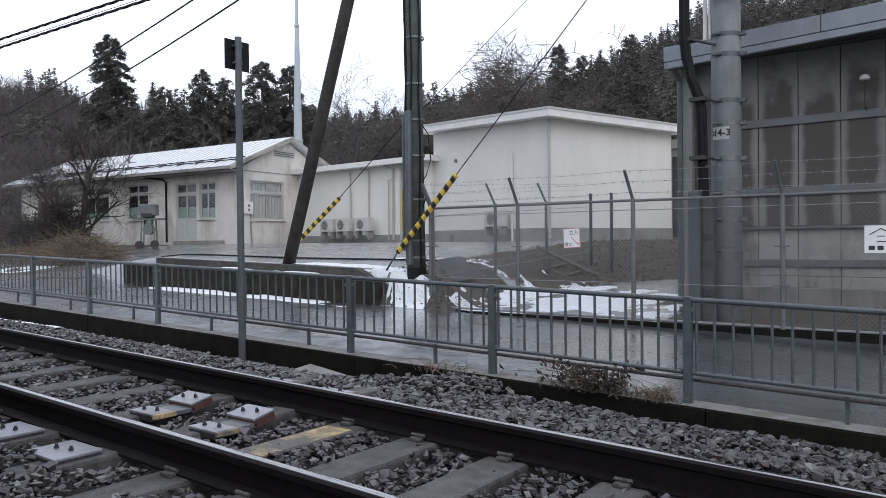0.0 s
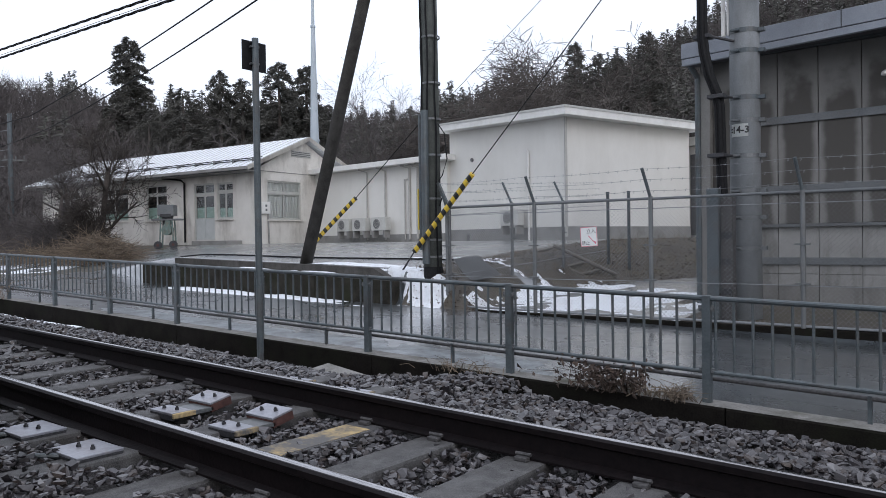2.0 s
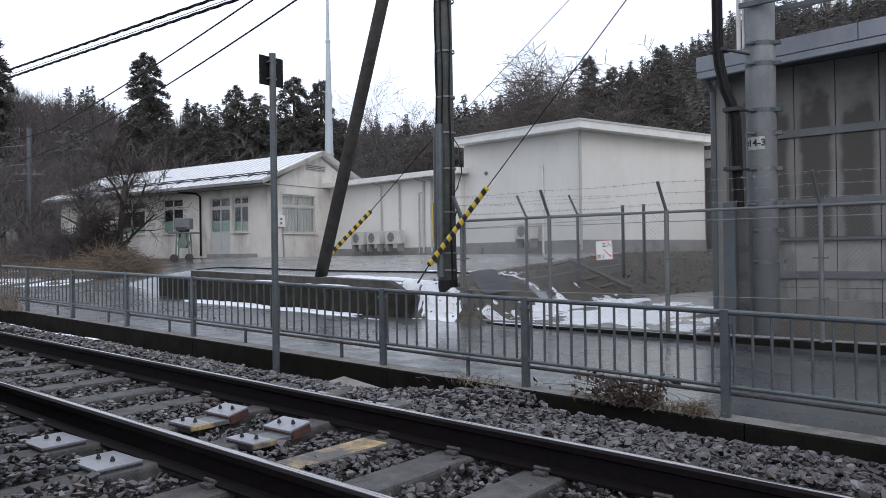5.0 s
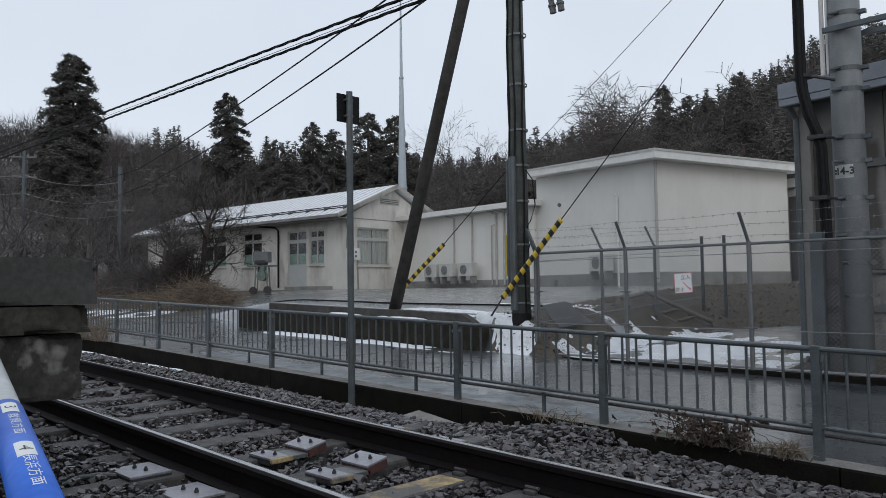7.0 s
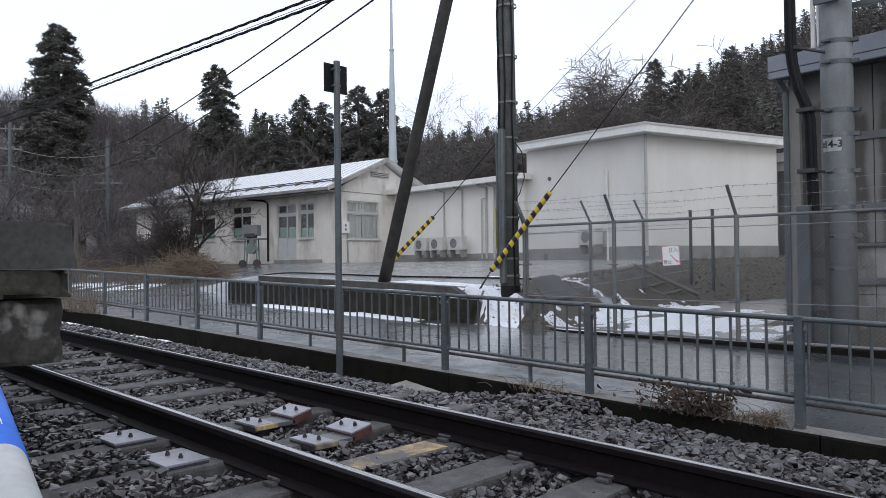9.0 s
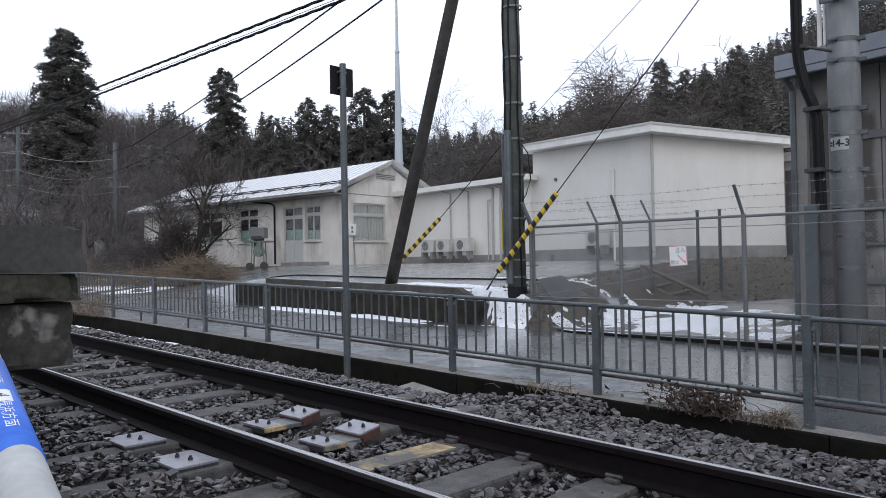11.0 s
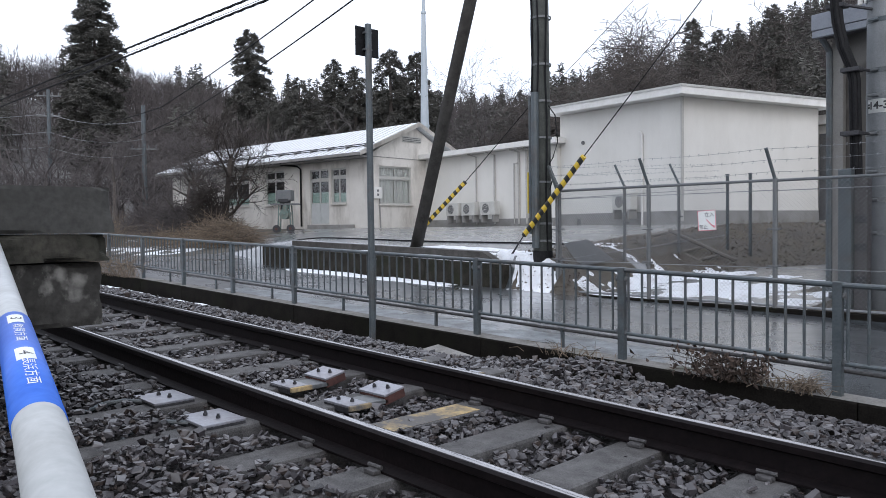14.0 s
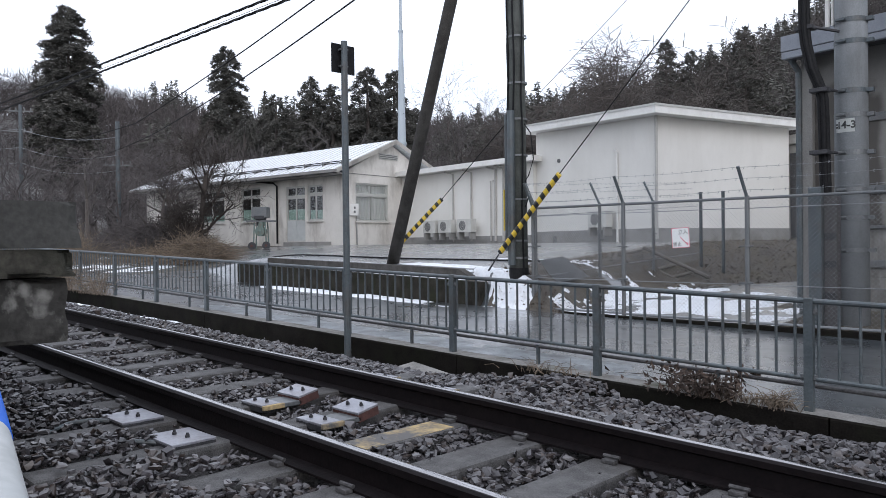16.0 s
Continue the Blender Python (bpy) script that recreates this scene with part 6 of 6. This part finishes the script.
# ---- trees ----
def grow(height, seed, levels=4, spread=0.75, trunk=0.16, lean=(0, 0), droop=0.0, kids=3, steps=4, first=0.3):
    """Branches of a bare tree as rows of (p0, p1, r0, r1), and how far out each lies."""
    g = np.random.default_rng(seed)
    rows, level = [], []

    def limb(p, d, length, r, depth):
        cuts = steps if depth < levels else max(1, steps // 2)
        for s in range(cuts):
            d = d + g.normal(0, 0.13 if depth else 0.06, 3) + np.array([0, 0, 0.06 - droop * depth])
            d /= np.linalg.norm(d)
            q = p + d * length / cuts
            r2 = r * (0.86 if s < cuts - 1 else 0.7)
            rows.append((*p, *q, r, r2))
            level.append(depth)
            p, r = q, r2
            if depth < levels and (s + 1) / steps >= (first if depth == 0 else 0.25):
                for _ in range(kids if depth else kids + 1):
                    if g.random() < 0.78:
                        side = g.normal(size=3)
                        side -= d * (side @ d)
                        side /= np.linalg.norm(side) + 1e-9
                        nd = d * g.uniform(0.45, 0.8) + side * spread
                        nd /= np.linalg.norm(nd)
                        limb(p, nd, length * g.uniform(0.42, 0.66), r * g.uniform(0.45, 0.62), depth + 1)
    limb(np.zeros(3), np.array([lean[0], lean[1], 1.0]), height * 0.55, trunk, 0)
    return np.array(rows), np.array(level)


def bare_tree(name, x, y, z, height, seed, label, category="tree", thin=0.004, crown=None, wide=1.0, **kw):
    t = thing(name, label, category, pose(x, y, z))
    rows, level = grow(height, seed, **kw)
    top = rows[:, [2, 5]].max()
    rows[:, :6] *= height / top
    rows[:, [0, 1, 3, 4]] *= wide
    rows[:, 6:] = np.maximum(rows[:, 6:], thin)
    for key, pick, sides in (("trunk", level <= 1, 7), ("crown", level > 1, 3)):
        v, f = tubes(rows[pick], sides)
        solid(key, v, f, (M_BARK if key == "trunk" else M_TWIG) if crown is None else crown, t)
    return t


def tuft(k):
    """A spray of needle blades within a unit ball."""
    g = np.random.default_rng(100 + k)
    v, f = [], []
    for _ in range(9):
        d = g.normal(size=3)
        d[2] = d[2] * 0.6 - 0.15
        d /= np.linalg.norm(d)
        s = np.cross(d, g.normal(size=3))
        s /= np.linalg.norm(s)
        a = d * g.uniform(0.0, 0.25)
        n = len(v)
        v += [a - s * 0.12, a + s * 0.12, d * g.uniform(0.75, 1.0) + s * 0.16, d * g.uniform(0.9, 1.15) - s * 0.05]
        f += [(n, n + 1, n + 2), (n, n + 2, n + 3)]
    return np.array(v), np.array(f)


tufts = [tuft(k) for k in range(8)]


def cedar_leaves(height, width, count, seed, bare=0.12, gaps=0.0, size=0.022, dome=0.45):
    """Foliage sprays of a tall conifer, bunched along single drooping boughs so that sky shows between them."""
    g = np.random.default_rng(seed)
    boughs = int(140 - 80 * gaps)
    f = (np.arange(boughs) + g.uniform(-0.8, 0.8, boughs)) / boughs
    f = np.clip(f, 0, 0.995) ** 0.9
    turn = np.arange(boughs) * 2.4 + g.normal(0, 0.5, boughs)
    prof = (1 - f) ** dome * np.minimum(1, 0.7 + f * 1.6) + 0.02
    reach = width / 2 * prof * g.uniform(0.68, 1.12, boughs)
    pick = g.choice(boughs, int(count * (2.9 - gaps)), p=(reach + 0.25) / (reach + 0.25).sum())
    out = g.uniform(0.10, 1.0, len(pick)) ** (0.55 + 0.5 * gaps)
    r = reach[pick] * out
    thick = 0.0165 * height * (1.25 - 0.6 * f[pick])
    a = turn[pick] + g.normal(0, 1, len(pick)) * thick / (r + 0.35)
    z = height * (bare + (1 - bare) * f[pick]) - 0.30 * r * out + g.normal(0, 1, len(pick)) * thick * 0.62
    p = np.stack([r * np.cos(a), r * np.sin(a), np.minimum(z, height)], 1)
    s = size * height * g.uniform(0.5, 1.15, len(p)) * (0.65 + 0.45 * (1 - f[pick]))
    return scattered(tufts, p, spins(len(p)), np.stack([s, s, s * 0.7], 1))


def cedar(x, y, z, height, width, count, seed, label, gaps=0.5, dome=0.45):
    t = thing("cedar_tree", label, "tree", pose(x, y, z), "tall cedars")
    v, f = tubes(np.array([(0, 0, -1, 0.1, 0, height * 0.5, 0.42, 0.26), (0.1, 0, height * 0.5, 0, 0, height * 0.97, 0.26, 0.05)]), 8)
    solid("trunk", v, f, M_BARK, t)
    v, f = cedar_leaves(height, width, count, seed, gaps=gaps, dome=dome)
    solid("crown", v, f, M_CEDAR, t)
    return t


def floor_at(x, y):
    return float(land(x, y) + skyline(np.float64(x), np.float64(y)))


for x, y, top, width, count, seed, gaps, label in (
        (-78.9, 26.6, 24.9, 8.2, 6000, 3, 0.5, "very tall dark cedar with an open upper crown"),
        (-77.3, 42.9, 23.4, 8.4, 5200, 5, 0.6, "tall dark cedar standing above the office"),
        (-60.4, 38.6, 14.9, 7.6, 3400, 8, 0.3, "dark dense cedar in a row behind the office"),
        (-58.2, 41.0, 16.6, 6.0, 3000, 9, 0.4, "slim pointed cedar in a row behind the office"),
        (-56.9, 42.4, 15.9, 7.2, 3400, 10, 0.4, "dark dense cedar in a row behind the office"),
        (-54.6, 44.8, 17.5, 8.2, 4000, 11, 0.35, "broad dark cedar in a row behind the office"),
        (-52.9, 46.6, 17.2, 7.2, 3500, 12, 0.45, "tall ragged cedar in a row behind the office"),
        (-55.2, 51.4, 14.6, 5.0, 2200, 13, 0.5, "thin ragged cedar behind the mast"),
        (-32.4, 60.0, 18.4, 5.6, 2200, 17, 0.3, "pointed cedar on the slope behind the hall"),
        (-30.4, 60.6, 17.2, 5.0, 1900, 18, 0.4, "pointed cedar on the slope behind the hall"),
        (-29.0, 61.5, 16.9, 4.6, 1800, 19, 0.4, "pointed cedar on the slope behind the hall"),
        (-26.4, 62.0, 18.6, 7.4, 2400, 20, 0.2, "broad round-topped cedar on the slope behind the hall"),
        (-62.5, 36.5, 12.6, 7.0, 3000, 14, 0.2, "low dark cedar at the wood edge"),
        (-43.5, 44.2, 11.4, 5.6, 1500, 15, 0.3, "low dark cedar behind the annex"),
        (-40.6, 47.0, 12.0, 6.2, 1600, 16, 0.3, "low dark cedar behind the annex")):
    z = floor_at(x, y) - 0.3
    cedar(x, y, z, top - z, width, count, seed, label, gaps, 0.32 if seed == 3 else 0.42)

bare_tree("cherry_tree", -25.2, 35.6, floor_at(-25.2, 35.6) - 0.2, 12.3, 21, "large bare spreading tree behind the hall", thin=0.012, levels=4, spread=0.95, trunk=0.24, droop=0.02, kids=3, lean=(-0.05, 0.05), first=0.3, crown=M_BARK, wide=1.3)
bare_tree("cherry_tree", -21.9, 34.0, floor_at(-21.9, 34.0) - 0.2, 11.9, 26, "large bare tree leaning over the hall roof", thin=0.012, levels=4, spread=0.85, trunk=0.26, droop=0.02, kids=3, lean=(0.30, 0.1), first=0.3, crown=M_BARK, wide=1.3)
bare_tree("bare_tree", -29.6, 31.6, floor_at(-29.6, 31.6) - 0.2, 11.0, 23, "slender bare tree behind the annex", thin=0.006, levels=4, spread=0.6, trunk=0.14, kids=2)
bare_tree("bare_tree", -29.9, 15.2, floor_at(-29.9, 15.2) - 0.1, 5.9, 31, "dark many-branched bare tree in front of the office", thin=0.007, levels=4, spread=0.72, trunk=0.16, kids=2, lean=(0.05, 0.05), first=0.15, crown=M_DARKTWIG)
bare_tree("bare_tree", -31.2, 14.2, floor_at(-31.2, 14.2) - 0.1, 4.6, 32, "dark twiggy bare tree in front of the office", thin=0.005, levels=4, spread=1.0, trunk=0.12, kids=2, lean=(-0.2, 0.0), first=0.15)
bare_tree("bare_tree", -36.0, 17.0, floor_at(-36, 17.0) - 0.1, 6.4, 33, "tall thin bare tree beside the office", thin=0.007, levels=4, spread=0.7, trunk=0.12, kids=2)
bare_tree("bare_tree", -39.0, 14.0, floor_at(-39, 14.0) - 0.1, 6.0, 34, "tall thin bare tree beside the office", thin=0.007, levels=4, spread=0.7, trunk=0.12, kids=2)

# ---- wooded hillsides ----
bare_kinds = []
for k in range(6):
    rows, level = grow(1.0, 300 + k, levels=3, spread=0.62 + 0.08 * (k % 3), trunk=0.02, kids=2, steps=2, first=0.35)
    rows[:, :6] /= rows[:, [2, 5]].max()
    rows[:, 6:] = np.maximum(rows[:, 6:] * 0.8, 0.0024)
    bare_kinds.append(tubes(rows, 3))


def slivers(p, d, width):
    """Thin pointed twigs or sprays from p along d."""
    side = np.cross(d, rng.normal(size=d.shape))
    side *= (width / (np.linalg.norm(side, axis=1) + 1e-9))[:, None]
    v = np.stack([p - side, p + side, p + d], 1).reshape(-1, 3)
    return v, np.arange(len(v)).reshape(-1, 3)


def joined(a, b):
    return np.concatenate([a[0], b[0]]), np.concatenate([a[1], b[1] + len(a[0])])


def twig_crown(k):
    """A far leafless tree: forked stem under a round cloud of fine twigs."""
    stem = tubes(np.array([(0, 0, -0.1, 0.02, 0, 0.35, 0.014, 0.011), (0.02, 0, 0.35, 0.12, 0.03, 0.72, 0.009, 0.004),
                           (0.02, 0, 0.35, -0.11, 0.04, 0.75, 0.009, 0.004), (0.02, 0, 0.35, 0.0, -0.12, 0.8, 0.009, 0.004)]), 3)
    n = 215
    c = rng.normal(size=(n, 3))
    c /= np.linalg.norm(c, axis=1)[:, None]
    c *= (rng.random(n) ** 0.5)[:, None] * np.array([0.27 + 0.03 * (k % 3), 0.29, 0.34])
    lump = 1 + 0.25 * np.sin(np.arctan2(c[:, 1], c[:, 0]) * 3 + k)
    c[:, :2] *= lump[:, None]
    p = c + np.array([0, 0, 0.58])
    d = c * 0.5 + rng.normal(0, 0.06, (n, 3)) + np.array([0, 0, 0.035])
    return joined(stem, slivers(p, d, rng.uniform(0.0022, 0.0058, n)))


def far_conifer(k):
    """A far conifer: a stem with drooping ragged sprays."""
    stem = tubes(np.array([(0, 0, -0.1, 0, 0, 0.95, 0.016, 0.003)]), 3)
    n = 210
    h = rng.random(n) ** 0.9
    a = rng.uniform(0, 2 * np.pi, n)
    r = (0.03 + (0.15 + 0.02 * (k % 3)) * (1 - h) ** 0.7) * (0.75 + 0.3 * np.sin(a * 3 + h * 25 + k)) * rng.uniform(0.5, 1.1, n)
    out = np.stack([np.cos(a), np.sin(a), np.zeros(n)], 1)
    p = out * (r * 0.25)[:, None] + np.array([0, 0, 1.0]) * (0.12 + 0.86 * h)[:, None]
    d = out * r[:, None] + rng.normal(0, 0.02, (n, 3)) + np.array([0, 0, -0.01])
    return joined(stem, slivers(p, d, rng.uniform(0.012, 0.028, n) * (1.2 - 0.7 * h)))


far_bare = [twig_crown(k) for k in range(7)]
far_leaf = [far_conifer(k) for k in range(6)]


def wood(count, near, far, a0, a1, kinds, low, high, pick, dense=None):
    a = np.radians(rng.uniform(a0, a1, count))
    d = np.sqrt(rng.uniform(near ** 2, far ** 2, count))
    x, y = -d * np.sin(a), d * np.cos(a)
    keep = pick(np.degrees(a), d)
    x, y = x[keep], y[keep]
    s = rng.uniform(low, high, len(x))
    z = land(x, y) + skyline(x, y) - 0.2
    return scattered(kinds, np.stack([x, y, z], 1), spins(len(x)), np.stack([s, s, s], 1))


v, f = wood(2900, 60, 178, 8, 92, far_bare, 5.0, 9.0, lambda a, d: ((d > 64) | (a < 40)) & ((a < 70) | (d > 100)))
tagged(solid("bare_wood", v, f, M_FARTWIG), "grey-brown leafless wood covering the hillsides", "wood", kind="stuff")
v, f = wood(1900, 70, 178, 6, 96, far_leaf, 6.0, 11.5, lambda a, d: (np.sin(a * 0.9) + np.sin(d * 0.07 + a * 0.33) > 0.45) | (a < 26) | ((a < 40) & (np.sin(d * 0.3 + a) > 0.2)))
tagged(solid("conifer_wood", v, f, M_FARCEDAR), "dark conifers scattered over the hillsides", "wood", kind="stuff")
v, f = wood(560, 44, 72, 30, 96, bare_kinds, 4.0, 7.5, lambda a, d: d > 46 + 6 * np.sin(a * 0.3))
tagged(solid("thicket", v, f, M_TWIG), "brown leafless thicket at the foot of the hill", "wood", kind="stuff")

# ---- brush and plants ----
def sticks(name, cx, cy, rx, ry, high, count, length, r, mat, label, flat=0.5, seed=1):
    """A tangle of dead stalks, heaped in the middle."""
    g = np.random.default_rng(seed)
    a, q = g.uniform(0, 2 * np.pi, count), np.sqrt(g.random(count))
    x, y = cx + rx * q * np.cos(a), cy + ry * q * np.sin(a)
    z = land(x, y) + high * (1 - q ** 2) * g.random(count)
    d = g.normal(size=(count, 3))
    d[:, 2] = np.abs(d[:, 2]) * (1 - flat) + 0.1
    d /= np.linalg.norm(d, axis=1)[:, None]
    p = np.stack([x, y, z], 1)
    le = length * g.uniform(0.5, 1.2, count)[:, None]
    m = p + d * le * 0.5 + g.normal(0, 0.05, (count, 3)) * length
    e = p + d * le + g.normal(0, 0.10, (count, 3)) * length - np.array([0, 0, 0.12 * length])
    rr = np.full((count, 1), r)
    v, f = tubes(np.concatenate([np.concatenate([p, m, rr, rr * 0.8], 1), np.concatenate([m, e, rr * 0.8, rr * 0.4], 1)]), 3)
    return tagged(solid(name, v, f, mat), label, "brush", kind="stuff")


sticks("brush_heap", -26.0, 13.0, 1.7, 1.2, 0.85, 1900, 0.9, 0.010, M_STRAW, "heap of dry brown cut stalks", 0.75, 1)
sticks("brush_heap", -28.5, 12.2, 1.8, 1.2, 0.5, 800, 0.8, 0.010, M_STRAW, "heap of dry brown cut stalks", 0.7, 2)
sticks("dark_shrub", -31.2, 13.9, 1.9, 1.3, 1.3, 3400, 0.85, 0.013, M_TWIG, "dense dark twiggy shrub", 0.35, 3)
sticks("dark_shrub", -30.0, 14.6, 1.35, 0.9, 2.3, 2600, 0.7, 0.012, M_DARKTWIG, "tall dark tangled shrub in front of the office", 0.3, 8)
sticks("dark_shrub", -29.3, 15.2, 1.0, 0.8, 0.35, 700, 0.5, 0.009, M_LEAF, "low dark evergreen-brown shrub", 0.4, 4)
sticks("dark_shrub", -34.8, 14.4, 2.4, 1.6, 1.5, 3200, 0.95, 0.014, M_TWIG, "dense dark twiggy shrub", 0.3, 5)
sticks("dry_reeds", -33.5, 10.5, 3.5, 1.5, 0.8, 1500, 1.3, 0.008, M_STRAW, "dry brown reeds beside the lane", 0.15, 6)
sticks("dry_reeds", -41.0, 12.0, 4.5, 2.5, 1.0, 1700, 1.5, 0.010, M_STRAW, "dry brown reeds beside the lane", 0.15, 7)


def curb_weeds(name, x, y, w, high, count, mat, label, seed, leaves=0):
    g = np.random.default_rng(seed)
    z0 = -0.53 + F_SLOPE * x
    p = np.stack([x + g.normal(0, w / 2.2, count), y + g.normal(0, 0.06, count), np.full(count, z0)], 1)
    d = np.stack([g.normal(0, 0.45, count), g.normal(0, 0.35, count), g.uniform(0.5, 1.0, count)], 1) * high * g.uniform(0.4, 1.0, count)[:, None]
    m, e = p + d * 0.6, p + d * 0.85 + np.stack([d[:, 0] * 0.6, d[:, 1] * 0.6, -0.08 * high * np.ones(count)], 1)
    r = np.full((count, 1), 0.0035)
    v, f = tubes(np.concatenate([np.concatenate([p, m, r, r], 1), np.concatenate([m, e, r, r * 0.5], 1)]), 3)
    t = thing(name, label, "plant")
    solid("stem_tangle", v, f, mat, t)
    if leaves:
        q = np.concatenate([m, e])[g.integers(0, 2 * count, leaves)] + g.normal(0, 0.03, (leaves, 3))
        q[:, 2] = np.maximum(q[:, 2], z0 + 0.02)
        s = g.uniform(0.02, 0.045, leaves)
        leaf = (np.array([(-1, 0, 0), (0, -0.55, 0.15), (1, 0, -0.1), (0, 0.55, 0.2)]), np.array([(0, 1, 2), (0, 2, 3)]))
        v, f = scattered([leaf], q, turns(leaves), np.stack([s, s, s], 1))
        solid("foliage", v, f, M_LEAF, t)
    return t


curb_weeds("dead_shrub", -3.06, 6.22, 0.34, 0.34, 80, M_LEAF, "withered brown shrub on the curb", 51, 460)
curb_weeds("dead_grass", -2.42, 6.27, 0.16, 0.22, 120, M_STRAW, "tuft of dead grass on the curb", 52)
curb_weeds("dead_grass", -2.70, 6.27, 0.25, 0.16, 60, M_STRAW, "thin dead grass on the curb", 53)
curb_weeds("dead_grass", -4.6, 6.05, 0.5, 0.22, 50, M_STRAW, "thin dead grass by the curb", 54)
curb_weeds("dead_grass", -16.8, 6.1, 0.9, 1.0, 160, M_STRAW, "tall dry stalks by the fence", 55)
curb_weeds("dead_grass", -18.6, 6.0, 1.2, 1.2, 220, M_STRAW, "tall dry stalks by the fence", 56)

g = np.random.default_rng(77)
px, py = g.uniform(-13, -4.5, 9000), g.uniform(11.3, 22, 9000)
share_b = bank_share(px, py)
ok = (share_b > -0.05) & (share_b < 1.0) & (px > -10.3)
px, py = px[ok], py[ok]
v, f = scattered(stone_kinds, np.stack([px, py, land(px, py) + 0.003], 1), turns(len(px)), g.uniform(0.007, 0.022, len(px)) * g.choice([1, 1, 1, 2.2], len(px)))
tagged(solid("bank_gravel", v, f, M_EARTH), "loose gravel and clods on the earth bank", "gravel", kind="stuff")
px, py = g.uniform(-9.7, -8.1, 220), g.uniform(11.05, 11.7, 220)
v, f = scattered(stone_kinds, np.stack([px, py, land(px, py) + 0.01], 1), turns(220), g.uniform(0.008, 0.03, 220))
tagged(solid("bank_clods", v, f, M_LEAF), "brown clods and stones at the pole foot", "gravel", kind="stuff")
px, py = g.uniform(-10.2, -5.5, 5200), g.uniform(11.5, 21.5, 5200)
share_b = bank_share(px, py)
ok = (share_b > 0.0) & (share_b < 1.0)
p = np.stack([px, py, land(px, py)], 1)[ok]
e = p + g.normal(0, 0.06, p.shape) + np.array([0, 0, 0.04])
r = np.full((len(p), 1), 0.004)
v, f = tubes(np.concatenate([p, e, r, r * 0.5], 1), 3)
tagged(solid("dead_turf", v, f, M_STRAW), "short dead grass on the earth bank", "grass", kind="stuff")

# ---- old machine by the office ----
mach = thing("feed_machine", "old grey-green machine on a stand by the office", "machine", pose(-27.2, 16.6, 0.78, 0, 0, 40))
bm = bmesh.new()
box(bm, -0.32, 0.32, -0.25, 0.25, 1.28, 1.72, 0.03)
part("hopper", bm, M_GALV, mach, "grey metal hopper box")
bm = bmesh.new()
box(bm, -0.22, 0.22, -0.255, -0.245, 1.22, 1.36, 0.01)
rod(bm, (0, 0, 0.95), (0, 0, 1.3), 0.16, 0.24, 14)
part("chute", bm, M_BOLT, mach, "dark funnel under the hopper")
bm = bmesh.new()
box(bm, -0.58, 0.58, -0.2, 0.2, 1.10, 1.17, 0.01)
part("table", bm, M_GALV, mach)
bm = bmesh.new()
rod(bm, (0, -0.18, 0.72), (0, 0.18, 0.72), 0.20, 0.20, 18)
rod(bm, (0, -0.1, 0.72), (0.05, -0.1, 1.1), 0.12, 0.12, 12)
part("motor", bm, M_GREEN, mach, "green motor drum")
for sx in (-0.28, 0.28):
    for sy in (-0.16, 0.16):
        bm = bmesh.new()
        rod(bm, (sx, sy, -0.05), (sx * 0.8, sy, 1.1), 0.03, sides=8)
        part("leg", bm, M_GREEN, mach)
for sx, z in ((-0.3, 0.12), (0.3, 0.14)):
    bm = bmesh.new()
    rod(bm, (sx, -0.3, z), (sx, -0.22, z), 0.16, 0.16, 18)
    wheel = part("wheel", bm, M_BOLT, mach, "dark iron wheel")
    bm = bmesh.new()
    rod(bm, (sx, -0.31, z), (sx, -0.2, z), 0.06, 0.06, 10)
    part("hub", bm, M_RUST, wheel)

hose = thing("ground_cable", "thin dark cable lying across the yard", "cable")
pts = []
for i in range(40):
    f = i / 39
    x, y = -20.0 + 10.2 * f, 12.6 + 0.9 * f + 0.1 * math.sin(f * 9)
    pts.append((x, y, float(land(x, y)) + 0.02))
bm = bmesh.new()
pipe(bm, pts, 0.02, 6)
part("cable", bm, M_BLACK, hose)

# ---- closing ground behind the viewer ----
tagged(grid_mesh("back_ground", np.arange(-60, 61, 5.0), np.arange(-90, -29, 5.0), lambda x, y: -0.3 + GRADE * x + 16 * ramp01(-y, 35, 85), M_HILL),
       "brown bank behind the track", "ground", kind="structure")
